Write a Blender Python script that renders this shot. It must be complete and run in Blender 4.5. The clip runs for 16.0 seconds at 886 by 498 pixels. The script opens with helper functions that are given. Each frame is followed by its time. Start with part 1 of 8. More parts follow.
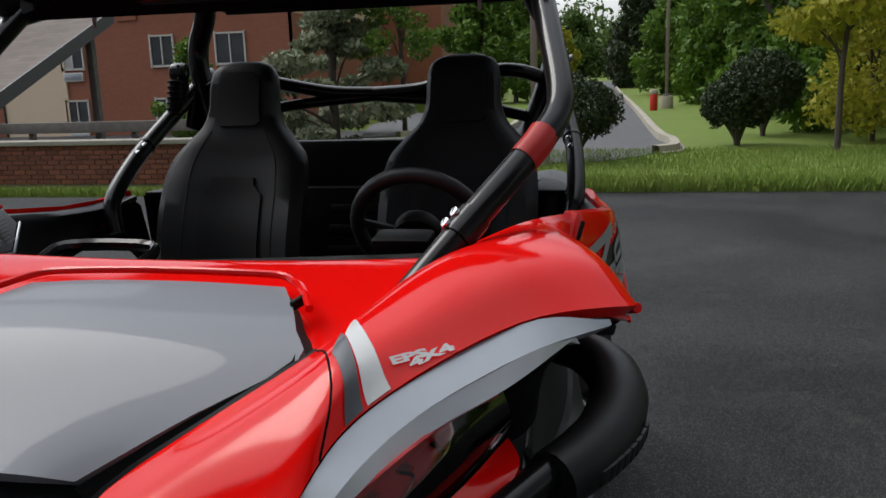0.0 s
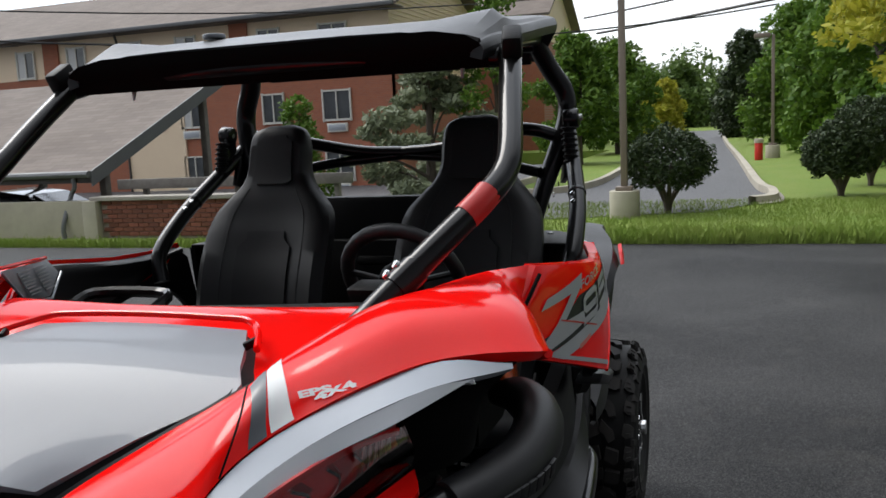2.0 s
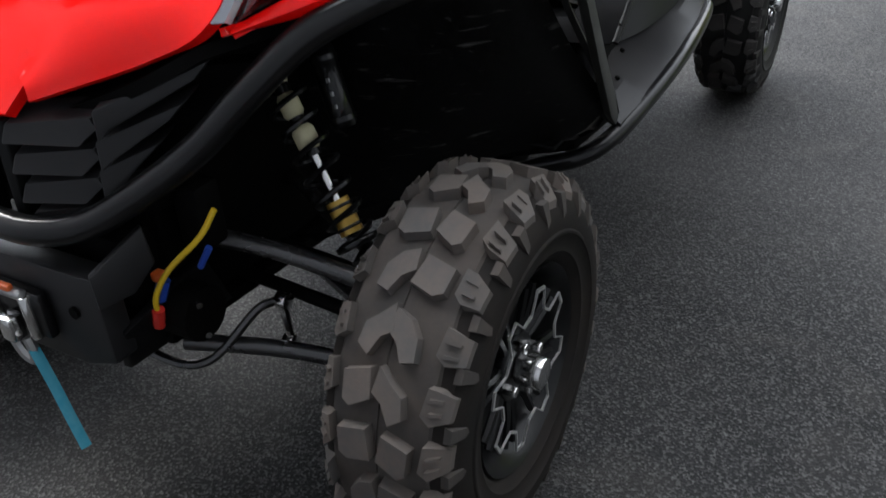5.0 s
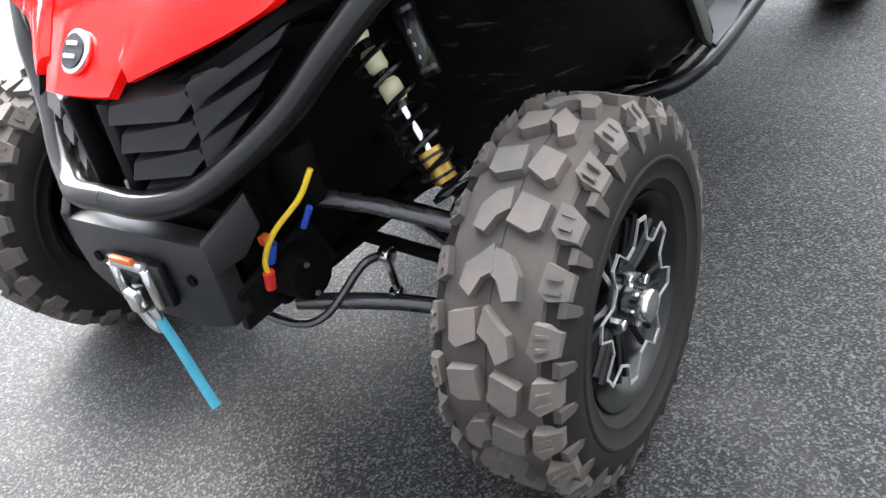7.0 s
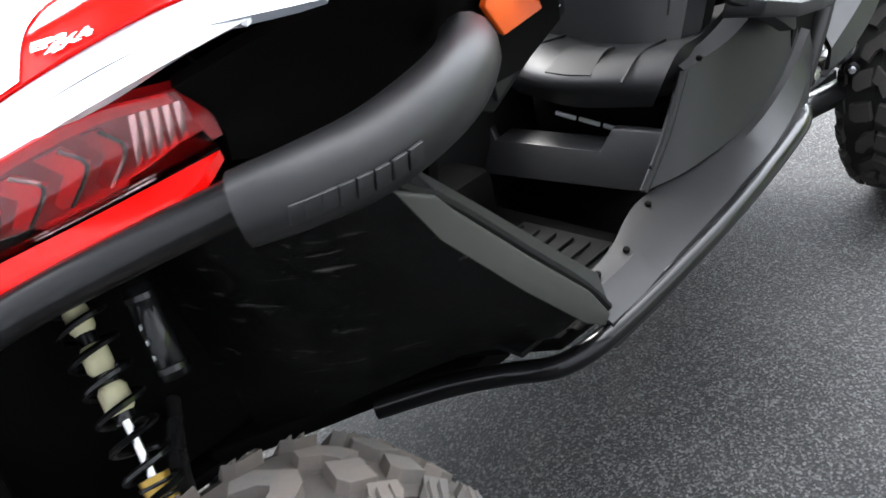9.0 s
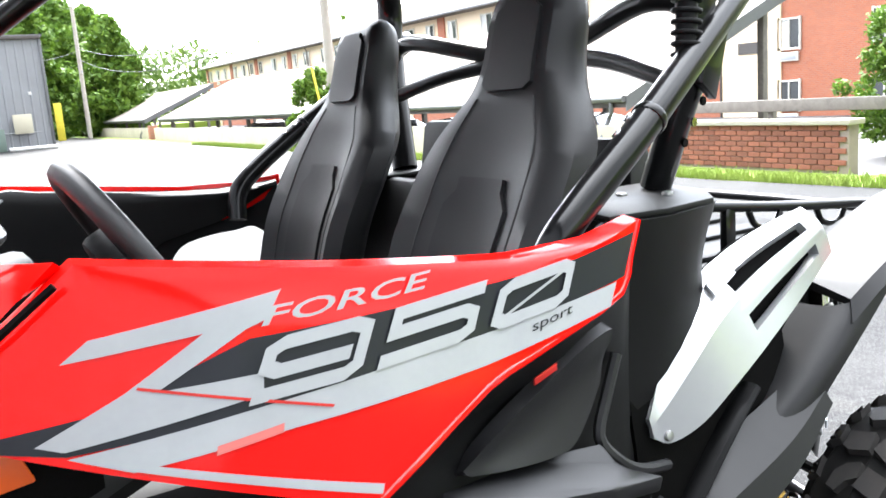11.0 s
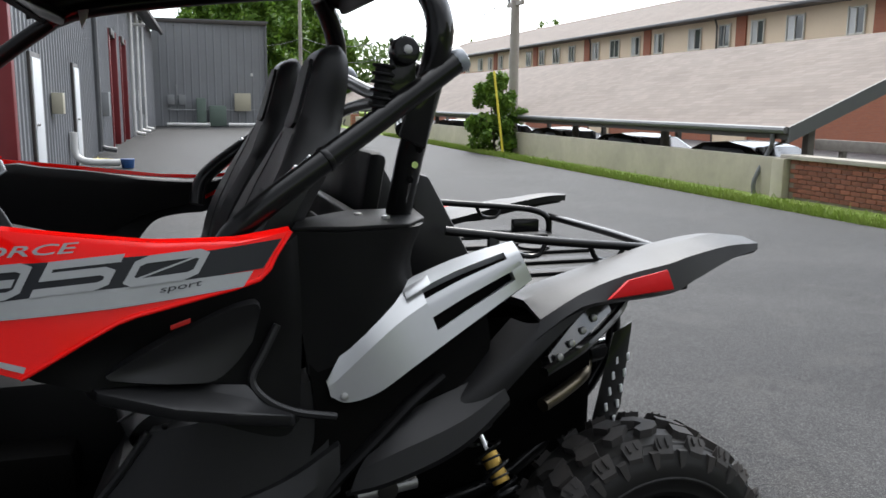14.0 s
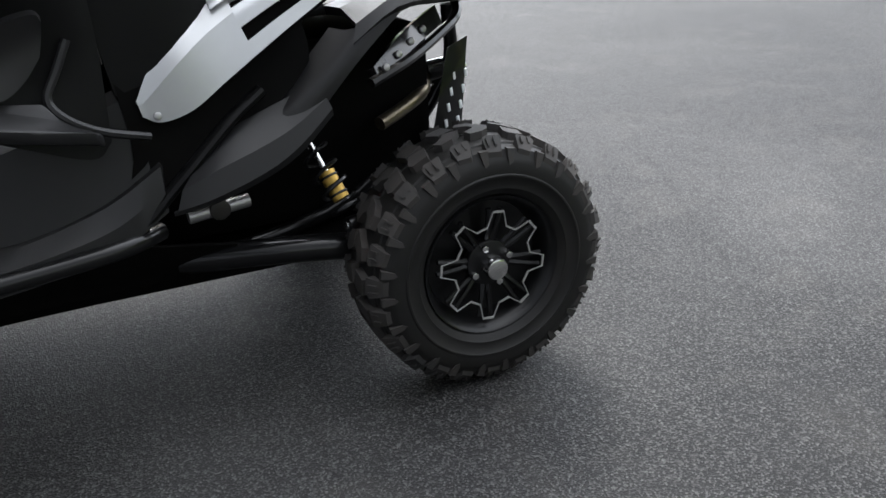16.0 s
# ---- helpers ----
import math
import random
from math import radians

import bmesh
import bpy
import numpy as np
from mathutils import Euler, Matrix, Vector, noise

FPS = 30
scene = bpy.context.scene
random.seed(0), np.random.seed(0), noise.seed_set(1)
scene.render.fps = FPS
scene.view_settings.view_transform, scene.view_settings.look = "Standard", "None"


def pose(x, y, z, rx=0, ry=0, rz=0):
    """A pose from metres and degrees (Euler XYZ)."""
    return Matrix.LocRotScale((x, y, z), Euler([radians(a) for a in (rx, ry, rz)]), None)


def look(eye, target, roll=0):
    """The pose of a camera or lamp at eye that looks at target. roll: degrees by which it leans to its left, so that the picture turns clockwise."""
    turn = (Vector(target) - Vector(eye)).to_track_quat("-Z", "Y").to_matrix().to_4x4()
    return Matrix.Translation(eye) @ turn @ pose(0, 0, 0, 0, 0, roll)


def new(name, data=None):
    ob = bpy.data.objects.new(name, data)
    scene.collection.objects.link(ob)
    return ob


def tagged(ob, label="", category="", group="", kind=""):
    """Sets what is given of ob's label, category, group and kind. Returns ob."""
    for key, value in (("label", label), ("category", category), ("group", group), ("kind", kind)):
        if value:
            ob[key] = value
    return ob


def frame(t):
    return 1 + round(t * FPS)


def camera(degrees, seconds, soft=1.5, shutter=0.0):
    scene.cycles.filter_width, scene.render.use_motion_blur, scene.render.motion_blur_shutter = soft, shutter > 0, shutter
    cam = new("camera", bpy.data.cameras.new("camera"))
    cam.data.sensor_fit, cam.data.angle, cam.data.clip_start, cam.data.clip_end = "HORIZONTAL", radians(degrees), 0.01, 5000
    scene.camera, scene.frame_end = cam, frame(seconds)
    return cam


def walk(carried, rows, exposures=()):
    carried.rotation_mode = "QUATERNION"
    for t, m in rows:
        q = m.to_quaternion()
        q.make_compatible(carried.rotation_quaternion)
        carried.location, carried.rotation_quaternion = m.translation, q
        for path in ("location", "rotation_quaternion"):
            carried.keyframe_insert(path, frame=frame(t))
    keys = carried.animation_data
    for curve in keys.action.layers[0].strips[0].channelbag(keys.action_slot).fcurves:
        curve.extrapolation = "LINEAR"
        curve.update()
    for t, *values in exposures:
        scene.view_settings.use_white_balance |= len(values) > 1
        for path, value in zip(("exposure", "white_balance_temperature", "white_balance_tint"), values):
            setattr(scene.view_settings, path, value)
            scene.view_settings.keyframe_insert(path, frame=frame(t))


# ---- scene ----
cam = camera(55.4, 16.0, soft=1.5, shutter=0.15)
PATH = [
    (0, (-2.003, -0.782, 1.51), (-0.085, -0.393, 1.099), -1.9),
    (0.5, (-1.981, -0.813, 1.534), (-0.046, -0.401, 1.24), -0.5),
    (1, (-1.943, -0.857, 1.547), (-0.012, -0.393, 1.313), -0.8),
    (1.5, (-1.953, -0.96, 1.526), (-0.033, -0.433, 1.327), -3.2),
    (2, (-2.063, -1.081, 1.523), (-0.187, -0.45, 1.241), -2.8),
    (2.5, (-2.101, -1.202, 1.512), (-0.329, -0.354, 1.135), -1.9),
    (3, (-2.075, -1.303, 1.47), (-0.414, -0.33, 0.928), -1.0),
    (3.5, (-2.084, -1.331, 1.408), (-0.491, -0.259, 0.848), -2.0),
    (4, (-2.119, -1.273, 1.372), (-0.604, -0.146, 0.713), -3.3),
    (4.2, (-2.134, -1.254, 1.348), (-0.614, -0.178, 0.618), -3.2),
    (4.5, (-2.141, -1.233, 1.311), (-0.619, -0.24, 0.475), -2.9),
    (5, (-2.14, -1.235, 1.26), (-0.673, -0.372, 0.21), -3.4),
    (5.2, (-2.147, -1.245, 1.233), (-0.697, -0.411, 0.136), -3.4),
    (7.3, (-2.144, -1.263, 1.238), (-0.861, -0.174, 0.158), -14.1),
    (7.5, (-2.084, -1.307, 1.253), (-0.785, -0.206, 0.204), -12.3),
    (8, (-1.888, -1.452, 1.305), (-0.615, -0.258, 0.327), -9.2),
    (8.5, (-1.638, -1.45, 1.305), (-0.474, -0.145, 0.334), -11.2),
    (9, (-1.354, -1.425, 1.314), (-0.217, -0.081, 0.365), -13.0),
    (9.5, (-1.116, -1.514, 1.315), (0.012, -0.057, 0.537), -9.2),
    (10, (-0.89, -1.5, 1.324), (0.247, 0.002, 0.653), -7.1),
    (10.2, (-0.809, -1.487, 1.326), (0.348, 0.029, 0.721), -5.4),
    (12.3, (-0.23, -2.003, 1.496), (0.416, -0.112, 1.411), -1.0),
    (12.5, (-0.223, -2.082, 1.505), (0.384, -0.178, 1.433), -0.2),
    (13, (-0.169, -2.238, 1.513), (0.404, -0.326, 1.39), -0.3),
    (13.3, (-0.091, -2.287, 1.49), (0.422, -0.364, 1.289), 1.6),
    (13.5, (-0.028, -2.319, 1.468), (0.507, -0.415, 1.173), 1.5),
    (14, (0.102, -2.368, 1.431), (0.707, -0.493, 1.09), 0.6),
    (14.5, (0.185, -2.407, 1.392), (0.901, -0.584, 0.986), -0.6),
    (15, (0.225, -2.433, 1.338), (0.976, -0.67, 0.765), -1.8),
    (15.5, (0.249, -2.456, 1.271), (1.022, -0.759, 0.55), -2.5),
    (16, (0.265, -2.477, 1.243), (1.005, -0.805, 0.433), -2.7),
]
EXPOSURE = [(0, -0.55), (0.6, -0.6), (1.0, -0.35), (1.5, -0.12), (2.0, -0.1), (2.5, -0.15), (3.2, -0.35), (4.0, -0.1), (5.0, 1.1), (5.3, 1.3), (7.2, 3.05), (8.0, 3.0), (8.5, 2.62), (9.2, 3.05), (10.2, 3.35), (12.0, 1.2), (13.0, 0.65), (13.6, 0.35), (14.2, 0.75), (15.0, 0.75), (16.0, 1.2)]
walk(cam, [(t, look(eye, target, roll)) for t, eye, target, roll in PATH], EXPOSURE)

# ---- light ----
world = bpy.data.worlds.new("overcast_sky")
scene.world = world
world.use_nodes = True
wn, wl = world.node_tree.nodes, world.node_tree.links
wn.clear()
SUN_EL, SUN_AZ = 48.0, 22.0
sky = wn.new("ShaderNodeTexSky")
sky.sky_type = "NISHITA"
sky.sun_disc = False
sky.sun_elevation, sky.sun_rotation = radians(SUN_EL), radians(SUN_AZ)
coord = wn.new("ShaderNodeTexCoord")
stretch = wn.new("ShaderNodeMapping")
stretch.inputs["Scale"].default_value = (1.0, 1.0, 2.6)
cloud = wn.new("ShaderNodeTexNoise")
cloud.inputs["Scale"].default_value, cloud.inputs["Detail"].default_value = 2.2, 6.0
cover = wn.new("ShaderNodeValToRGB")
cover.color_ramp.elements[0].position, cover.color_ramp.elements[0].color = 0.36, (4.5, 4.8, 5.2, 1)
cover.color_ramp.elements[1].position, cover.color_ramp.elements[1].color = 0.64, (8.4, 8.5, 8.7, 1)
layer = wn.new("ShaderNodeMix")
layer.data_type = "RGBA"
layer.inputs["Factor"].default_value = 0.82
shell = wn.new("ShaderNodeBackground")
shell.inputs["Strength"].default_value = 0.15
wout = wn.new("ShaderNodeOutputWorld")
wl.new(coord.outputs["Generated"], stretch.inputs["Vector"])
wl.new(stretch.outputs["Vector"], cloud.inputs["Vector"])
wl.new(cloud.outputs["Fac"], cover.inputs["Fac"])
wl.new(sky.outputs["Color"], layer.inputs["A"])
wl.new(cover.outputs["Color"], layer.inputs["B"])
towards = wn.new("ShaderNodeVectorMath")
towards.operation = "DOT_PRODUCT"
towards.inputs[1].default_value = (math.sin(radians(SUN_AZ)) * math.cos(radians(SUN_EL)), math.cos(radians(SUN_AZ)) * math.cos(radians(SUN_EL)), math.sin(radians(SUN_EL)))
veil = wn.new("ShaderNodeMapRange")
veil.inputs["From Min"].default_value, veil.inputs["From Max"].default_value = 0.05, 1.0
veil.inputs["To Min"].default_value, veil.inputs["To Max"].default_value = 0.42, 2.9
bright_cloud = wn.new("ShaderNodeVectorMath")
bright_cloud.operation = "SCALE"
wl.new(coord.outputs["Generated"], towards.inputs[0])
wl.new(towards.outputs["Value"], veil.inputs["Value"])
wl.new(layer.outputs["Result"], bright_cloud.inputs["Vector"])
wl.new(veil.outputs["Result"], bright_cloud.inputs["Scale"])
wl.new(bright_cloud.outputs["Vector"], shell.inputs["Color"])
wl.new(shell.outputs["Background"], wout.inputs["Surface"])
sun = new("sun", bpy.data.lights.new("sun", "SUN"))
sun.data.energy, sun.data.angle, sun.data.color = 1.5, radians(26), (1.0, 0.97, 0.92)
sun_dir = Vector((math.sin(radians(SUN_AZ)) * math.cos(radians(SUN_EL)), math.cos(radians(SUN_AZ)) * math.cos(radians(SUN_EL)), math.sin(radians(SUN_EL))))
sun.matrix_world = sun_dir.to_track_quat("Z", "Y").to_matrix().to_4x4()


# ---- materials ----
def material(name, colour, rough=0.5, metal=0.0, tint=None, scale=8.0, amount=0.5, bump=0.0, bump_scale=120.0, coat=0.0, coat_rough=0.05,
             spec=0.5, rough_var=0.1, glow=None, distort=0.0, bump_depth=0.002, per_object=0.0):
    """A surface with its colour broken at two scales, gloss that varies, and fine relief."""
    m = bpy.data.materials.new(name)
    m.use_nodes = True
    n, l = m.node_tree.nodes, m.node_tree.links
    b = n["Principled BSDF"]
    tc = n.new("ShaderNodeTexCoord")
    big, fine = n.new("ShaderNodeTexNoise"), n.new("ShaderNodeTexNoise")
    big.inputs["Scale"].default_value, big.inputs["Detail"].default_value = scale, 5
    big.inputs["Distortion"].default_value = distort
    fine.inputs["Scale"].default_value, fine.inputs["Detail"].default_value = scale * 9, 3
    both = n.new("ShaderNodeMath")
    both.operation = "MULTIPLY_ADD"
    both.inputs[1].default_value = 0.35
    ramp = n.new("ShaderNodeMapRange")
    ramp.inputs["From Min"].default_value, ramp.inputs["From Max"].default_value = 0.42, 0.92
    mix = n.new("ShaderNodeMix")
    mix.data_type = "RGBA"
    tint = tint or tuple(c * 0.72 for c in colour)
    mix.inputs["A"].default_value = (*colour, 1)
    mix.inputs["B"].default_value = (*tint, 1)
    scaled = n.new("ShaderNodeMath")
    scaled.operation = "MULTIPLY"
    scaled.inputs[1].default_value = amount
    l.new(tc.outputs["Object"], big.inputs["Vector"])
    l.new(tc.outputs["Object"], fine.inputs["Vector"])
    l.new(fine.outputs["Fac"], both.inputs[0])
    l.new(big.outputs["Fac"], both.inputs[2])
    l.new(both.outputs[0], ramp.inputs["Value"])
    l.new(ramp.outputs["Result"], scaled.inputs[0])
    l.new(scaled.outputs[0], mix.inputs["Factor"])
    colour_out = mix.outputs["Result"]
    if per_object:
        info = n.new("ShaderNodeObjectInfo")
        spread = n.new("ShaderNodeMapRange")
        spread.inputs["To Min"].default_value, spread.inputs["To Max"].default_value = 1 - per_object, 1 + per_object
        vary = n.new("ShaderNodeHueSaturation")
        l.new(info.outputs["Random"], spread.inputs["Value"])
        l.new(spread.outputs["Result"], vary.inputs["Value"])
        l.new(colour_out, vary.inputs["Color"])
        colour_out = vary.outputs["Color"]
    l.new(colour_out, b.inputs["Base Color"])
    rr = n.new("ShaderNodeMapRange")
    rr.inputs["To Min"].default_value, rr.inputs["To Max"].default_value = max(0.02, rough - rough_var), min(1, rough + rough_var)
    l.new(big.outputs["Fac"], rr.inputs["Value"])
    l.new(rr.outputs["Result"], b.inputs["Roughness"])
    b.inputs["Metallic"].default_value = metal
    b.inputs["Specular IOR Level"].default_value = spec
    b.inputs["Coat Weight"].default_value, b.inputs["Coat Roughness"].default_value = coat, coat_rough
    if bump:
        grain = n.new("ShaderNodeTexNoise")
        grain.inputs["Scale"].default_value, grain.inputs["Detail"].default_value = bump_scale, 2
        relief = n.new("ShaderNodeBump")
        relief.inputs["Strength"].default_value, relief.inputs["Distance"].default_value = bump, bump_depth
        l.new(tc.outputs["Object"], grain.inputs["Vector"])
        l.new(grain.outputs["Fac"], relief.inputs["Height"])
        l.new(relief.outputs["Normal"], b.inputs["Normal"])
    if glow:
        b.inputs["Emission Color"].default_value, b.inputs["Emission Strength"].default_value = (*glow[0], 1), glow[1]
    return m


def glass(name, colour, rough=0.03, alpha=0.35):
    m = bpy.data.materials.new(name)
    m.use_nodes = True
    n, l = m.node_tree.nodes, m.node_tree.links
    n.clear()
    out, mixer = n.new("ShaderNodeOutputMaterial"), n.new("ShaderNodeMixShader")
    clear, shine, fres = n.new("ShaderNodeBsdfTransparent"), n.new("ShaderNodeBsdfGlossy"), n.new("ShaderNodeFresnel")
    clear.inputs["Color"].default_value = (*colour, 1)
    shine.inputs["Roughness"].default_value = rough
    fres.inputs["IOR"].default_value = 1.0 + alpha * 2
    l.new(fres.outputs["Fac"], mixer.inputs["Fac"])
    l.new(clear.outputs[0], mixer.inputs[1])
    l.new(shine.outputs[0], mixer.inputs[2])
    l.new(mixer.outputs[0], out.inputs["Surface"])
    return m


RED = material("red_gloss_plastic", (0.97, 0.006, 0.004), 0.35, 0, (0.90, 0.005, 0.004), 3, 0.5, 0.02, 400, coat=0.7, coat_rough=0.10, rough_var=0.05, spec=0.0)
ROOFBLACK = material("black_roof_plastic", (0.010, 0.010, 0.011), 0.38, 0, (0.016, 0.016, 0.016), 5, 0.6, 0.2, 900, bump_depth=0.0005, spec=0.5)
BLACK = material("black_textured_plastic", (0.0034, 0.0034, 0.0037), 0.50, 0, (0.0065, 0.0065, 0.0065), 6, 0.6, 0.25, 900, bump_depth=0.0006, spec=0.18)
GREYPLASTIC = material("charcoal_moulded_plastic", (0.009, 0.009, 0.010), 0.45, 0, (0.016, 0.0155, 0.0155), 5, 0.6, 0.3, 1000, bump_depth=0.0006, spec=0.40)
SLATEDECAL = material("slate_vinyl_sticker", (0.085, 0.090, 0.100), 0.35, 0, (0.095, 0.10, 0.11), 14, 0.5, coat=0.3)
SATIN = material("grey_satin_panel", (0.27, 0.285, 0.31), 0.45, 0.0, (0.25, 0.265, 0.288), 4, 0.5, 0.02, 500, coat=0.22, coat_rough=0.03, rough_var=0.04, spec=0.12)
TRIMGREY = material("dark_grey_matt_trim", (0.050, 0.052, 0.055), 0.6, 0, (0.040, 0.041, 0.044), 6, 0.5, 0.3, 900, bump_depth=0.0005, spec=0.3)
ARMGREY = material("dusty_grey_plastic", (0.034, 0.035, 0.031), 0.5, 0, (0.026, 0.026, 0.023), 9, 0.6, 0.25, 600, bump_depth=0.0005, spec=0.4)
ARMBLACK = material("glossy_black_control_arm", (0.016, 0.016, 0.017), 0.28, 0.0, (0.024, 0.023, 0.022), 12, 0.6, 0.08, 500, bump_depth=0.0004, spec=0.7, coat=0.6, coat_rough=0.12)
TUBE = material("black_powder_coated_steel", (0.005, 0.005, 0.0055), 0.35, 0.0, (0.008, 0.008, 0.008), 9, 0.5, 0.06, 700, bump_depth=0.0003, spec=0.12, coat=0.55, coat_rough=0.06)
SILVER = material("silver_painted_plastic", (0.60, 0.61, 0.62), 0.30, 0.6, (0.53, 0.54, 0.55), 5, 0.6, 0.05, 600, rough_var=0.06, coat=0.4, coat_rough=0.1)
STRIPGREY = material("light_grey_trim", (0.36, 0.385, 0.42), 0.34, 0.25, (0.32, 0.345, 0.38), 6, 0.5, coat=0.3, rough_var=0.05)
STRIPWHITE = material("bright_chrome_white_trim", (0.86, 0.88, 0.90), 0.22, 0.2, (0.8, 0.82, 0.85), 6, 0.5, coat=0.5, rough_var=0.04)
CHROME = material("polished_steel", (0.78, 0.78, 0.77), 0.18, 1.0, (0.6, 0.6, 0.6), 30, 0.5)
STEEL = material("dull_machined_steel", (0.42, 0.42, 0.42), 0.38, 0.9, (0.3, 0.29, 0.28), 20, 0.6)
RUBBER = material("dusty_tyre_rubber", (0.011, 0.0105, 0.010), 0.8, 0, (0.024, 0.019, 0.016), 7, 0.75, 0.25, 300, distort=0.6, bump_depth=0.001, spec=0.15)
RUBBERCLEAN = material("dark_tyre_rubber", (0.007, 0.007, 0.007), 0.6, 0, (0.018, 0.016, 0.014), 6, 0.5, 0.2, 300, bump_depth=0.001, spec=0.3)
LUG = material("scuffed_tread_rubber", (0.085, 0.083, 0.081), 0.85, 0, (0.140, 0.112, 0.094), 11, 0.8, 0.3, 260, distort=0.4, bump_depth=0.001, spec=0.2)
BAND = material("dusty_tread_groove_rubber", (0.050, 0.048, 0.046), 0.85, 0, (0.085, 0.070, 0.060), 9, 0.8, 0.3, 260, distort=0.5, bump_depth=0.001, spec=0.15)
LUGDARK = material("worn_dark_tread_rubber", (0.026, 0.026, 0.026), 0.7, 0, (0.055, 0.046, 0.040), 8, 0.6, 0.3, 260, bump_depth=0.001, spec=0.3)
RIM = material("satin_black_alloy", (0.004, 0.004, 0.0045), 0.35, 0.0, (0.008, 0.008, 0.008), 10, 0.5, coat=0.1, spec=0.3)
MACHINED = material("machined_alloy_edge", (0.48, 0.48, 0.47), 0.4, 0.6, (0.38, 0.37, 0.36), 40, 0.5)
VINYL = material("black_seat_vinyl", (0.013, 0.013, 0.014), 0.5, 0, (0.019, 0.019, 0.019), 5, 0.6, 0.3, 500, bump_depth=0.0008, spec=0.4)
VINYLGREY = material("charcoal_seat_fabric", (0.011, 0.011, 0.012), 0.58, 0, (0.017, 0.017, 0.018), 7, 0.6, 0.4, 700, bump_depth=0.0008, spec=0.35)
# Darker than the black plastic: the shade of recesses is put into this colour.
SHADOWBLACK = material("dull_black_recess_shade", (0.0016, 0.0016, 0.0016), 0.65, 0, (0.005, 0.0045, 0.004), 5, 0.6, 0.2, 300, distort=0.8, spec=0.06)


def scuffed(name):
    """Black moulded plastic with streaks of pale dust rubbed along it."""
    m = material(name, (0.002, 0.002, 0.002), 0.42, 0, (0.010, 0.010, 0.010), 14, 0.7, 0.2, 300, distort=3.0, spec=0.15)
    n, l = m.node_tree.nodes, m.node_tree.links
    shader = next(k for k in n if k.type == "BSDF_PRINCIPLED")
    old = shader.inputs["Base Color"].links[0].from_socket
    place, lie, noise, ramp, mix = n.new("ShaderNodeTexCoord"), n.new("ShaderNodeMapping"), n.new("ShaderNodeTexNoise"), n.new("ShaderNodeValToRGB"), n.new("ShaderNodeMix")
    lie.inputs["Rotation"].default_value, lie.inputs["Scale"].default_value = (0.2, 0.5, 0.3), (9.0, 14.0, 60.0)
    noise.inputs["Scale"].default_value, noise.inputs["Detail"].default_value, noise.inputs["Distortion"].default_value = 1.0, 9.0, 0.7
    ramp.color_ramp.elements[0].position, ramp.color_ramp.elements[0].color = 0.62, (0, 0, 0, 1)
    ramp.color_ramp.elements[1].position, ramp.color_ramp.elements[1].color = 0.85, (1, 1, 1, 1)
    mix.data_type = "RGBA"
    mix.inputs["B"].default_value = (0.16, 0.155, 0.145, 1)
    l.new(place.outputs["Object"], lie.inputs["Vector"])
    l.new(lie.outputs["Vector"], noise.inputs["Vector"])
    l.new(noise.outputs["Fac"], ramp.inputs["Fac"])
    l.new(ramp.outputs["Color"], mix.inputs["Factor"])
    l.new(old, mix.inputs["A"])
    l.new(mix.outputs["Result"], shader.inputs["Base Color"])
    return m


ARCHBLACK = scuffed("scuffed_black_liner")
GOLD = material("anodised_gold_collar", (0.52, 0.33, 0.07), 0.38, 0.6, (0.4, 0.25, 0.05), 30, 0.5)
CREAM = material("cream_bump_stop_foam", (0.66, 0.62, 0.40), 0.6, 0, (0.5, 0.46, 0.28), 20, 0.6)
WHITEDECAL = material("white_vinyl_sticker", (0.80, 0.80, 0.79), 0.3, 0, (0.74, 0.74, 0.74), 20, 0.4, coat=0.3)
GREYDECAL = material("grey_vinyl_sticker", (0.37, 0.38, 0.385), 0.34, 0, (0.30, 0.31, 0.315), 14, 0.6, coat=0.25)
DARKDECAL = material("dark_vinyl_sticker", (0.013, 0.014, 0.018), 0.36, 0, (0.018, 0.019, 0.023), 14, 0.5, coat=0.1, spec=0.3)
REDDECAL = material("red_vinyl_sticker", (0.55, 0.02, 0.015), 0.35, 0, (0.48, 0.015, 0.012), 14, 0.5)
FAINTRED = material("pale_red_vinyl_sticker", (0.62, 0.16, 0.14), 0.35, 0, (0.55, 0.12, 0.1), 14, 0.5)
ORANGE = material("orange_reflector", (0.85, 0.12, 0.01), 0.22, 0, (0.75, 0.10, 0.01), 60, 0.5, 0.3, 900, coat=0.6, bump_depth=0.001)
REDLENS = material("red_reflector", (0.55, 0.007, 0.010), 0.5, 0, (0.46, 0.006, 0.008), 60, 0.5, 0.15, 900, coat=0.1, bump_depth=0.0005, spec=0.15)
LAMPRED = material("lamp_red_housing", (0.95, 0.030, 0.036), 0.4, 0.0, (0.80, 0.02, 0.026), 14, 0.8, coat=0.4)
LAMPDARK = material("lamp_dark_housing", (0.62, 0.012, 0.016), 0.4, 0.0, (0.30, 0.008, 0.010), 12, 0.8, coat=0.2)
LAMPSMOKE = material("smoked_lamp_housing", (0.014, 0.014, 0.015), 0.12, 0.0, (0.04, 0.04, 0.04), 14, 0.7, coat=0.6)
DARKSTEEL = material("dark_stained_steel", (0.05, 0.047, 0.044), 0.45, 0.7, (0.03, 0.028, 0.026), 20, 0.7)
LENS = glass("clear_lamp_lens", (0.97, 0.82, 0.82), 0.02, 0.28)
STRAP = material("turquoise_webbing", (0.02, 0.25, 0.35), 0.7, 0, (0.10, 0.34, 0.42), 60, 0.6, 0.4, 900)
YELLOWWIRE = material("yellow_cable", (0.75, 0.50, 0.02), 0.4)
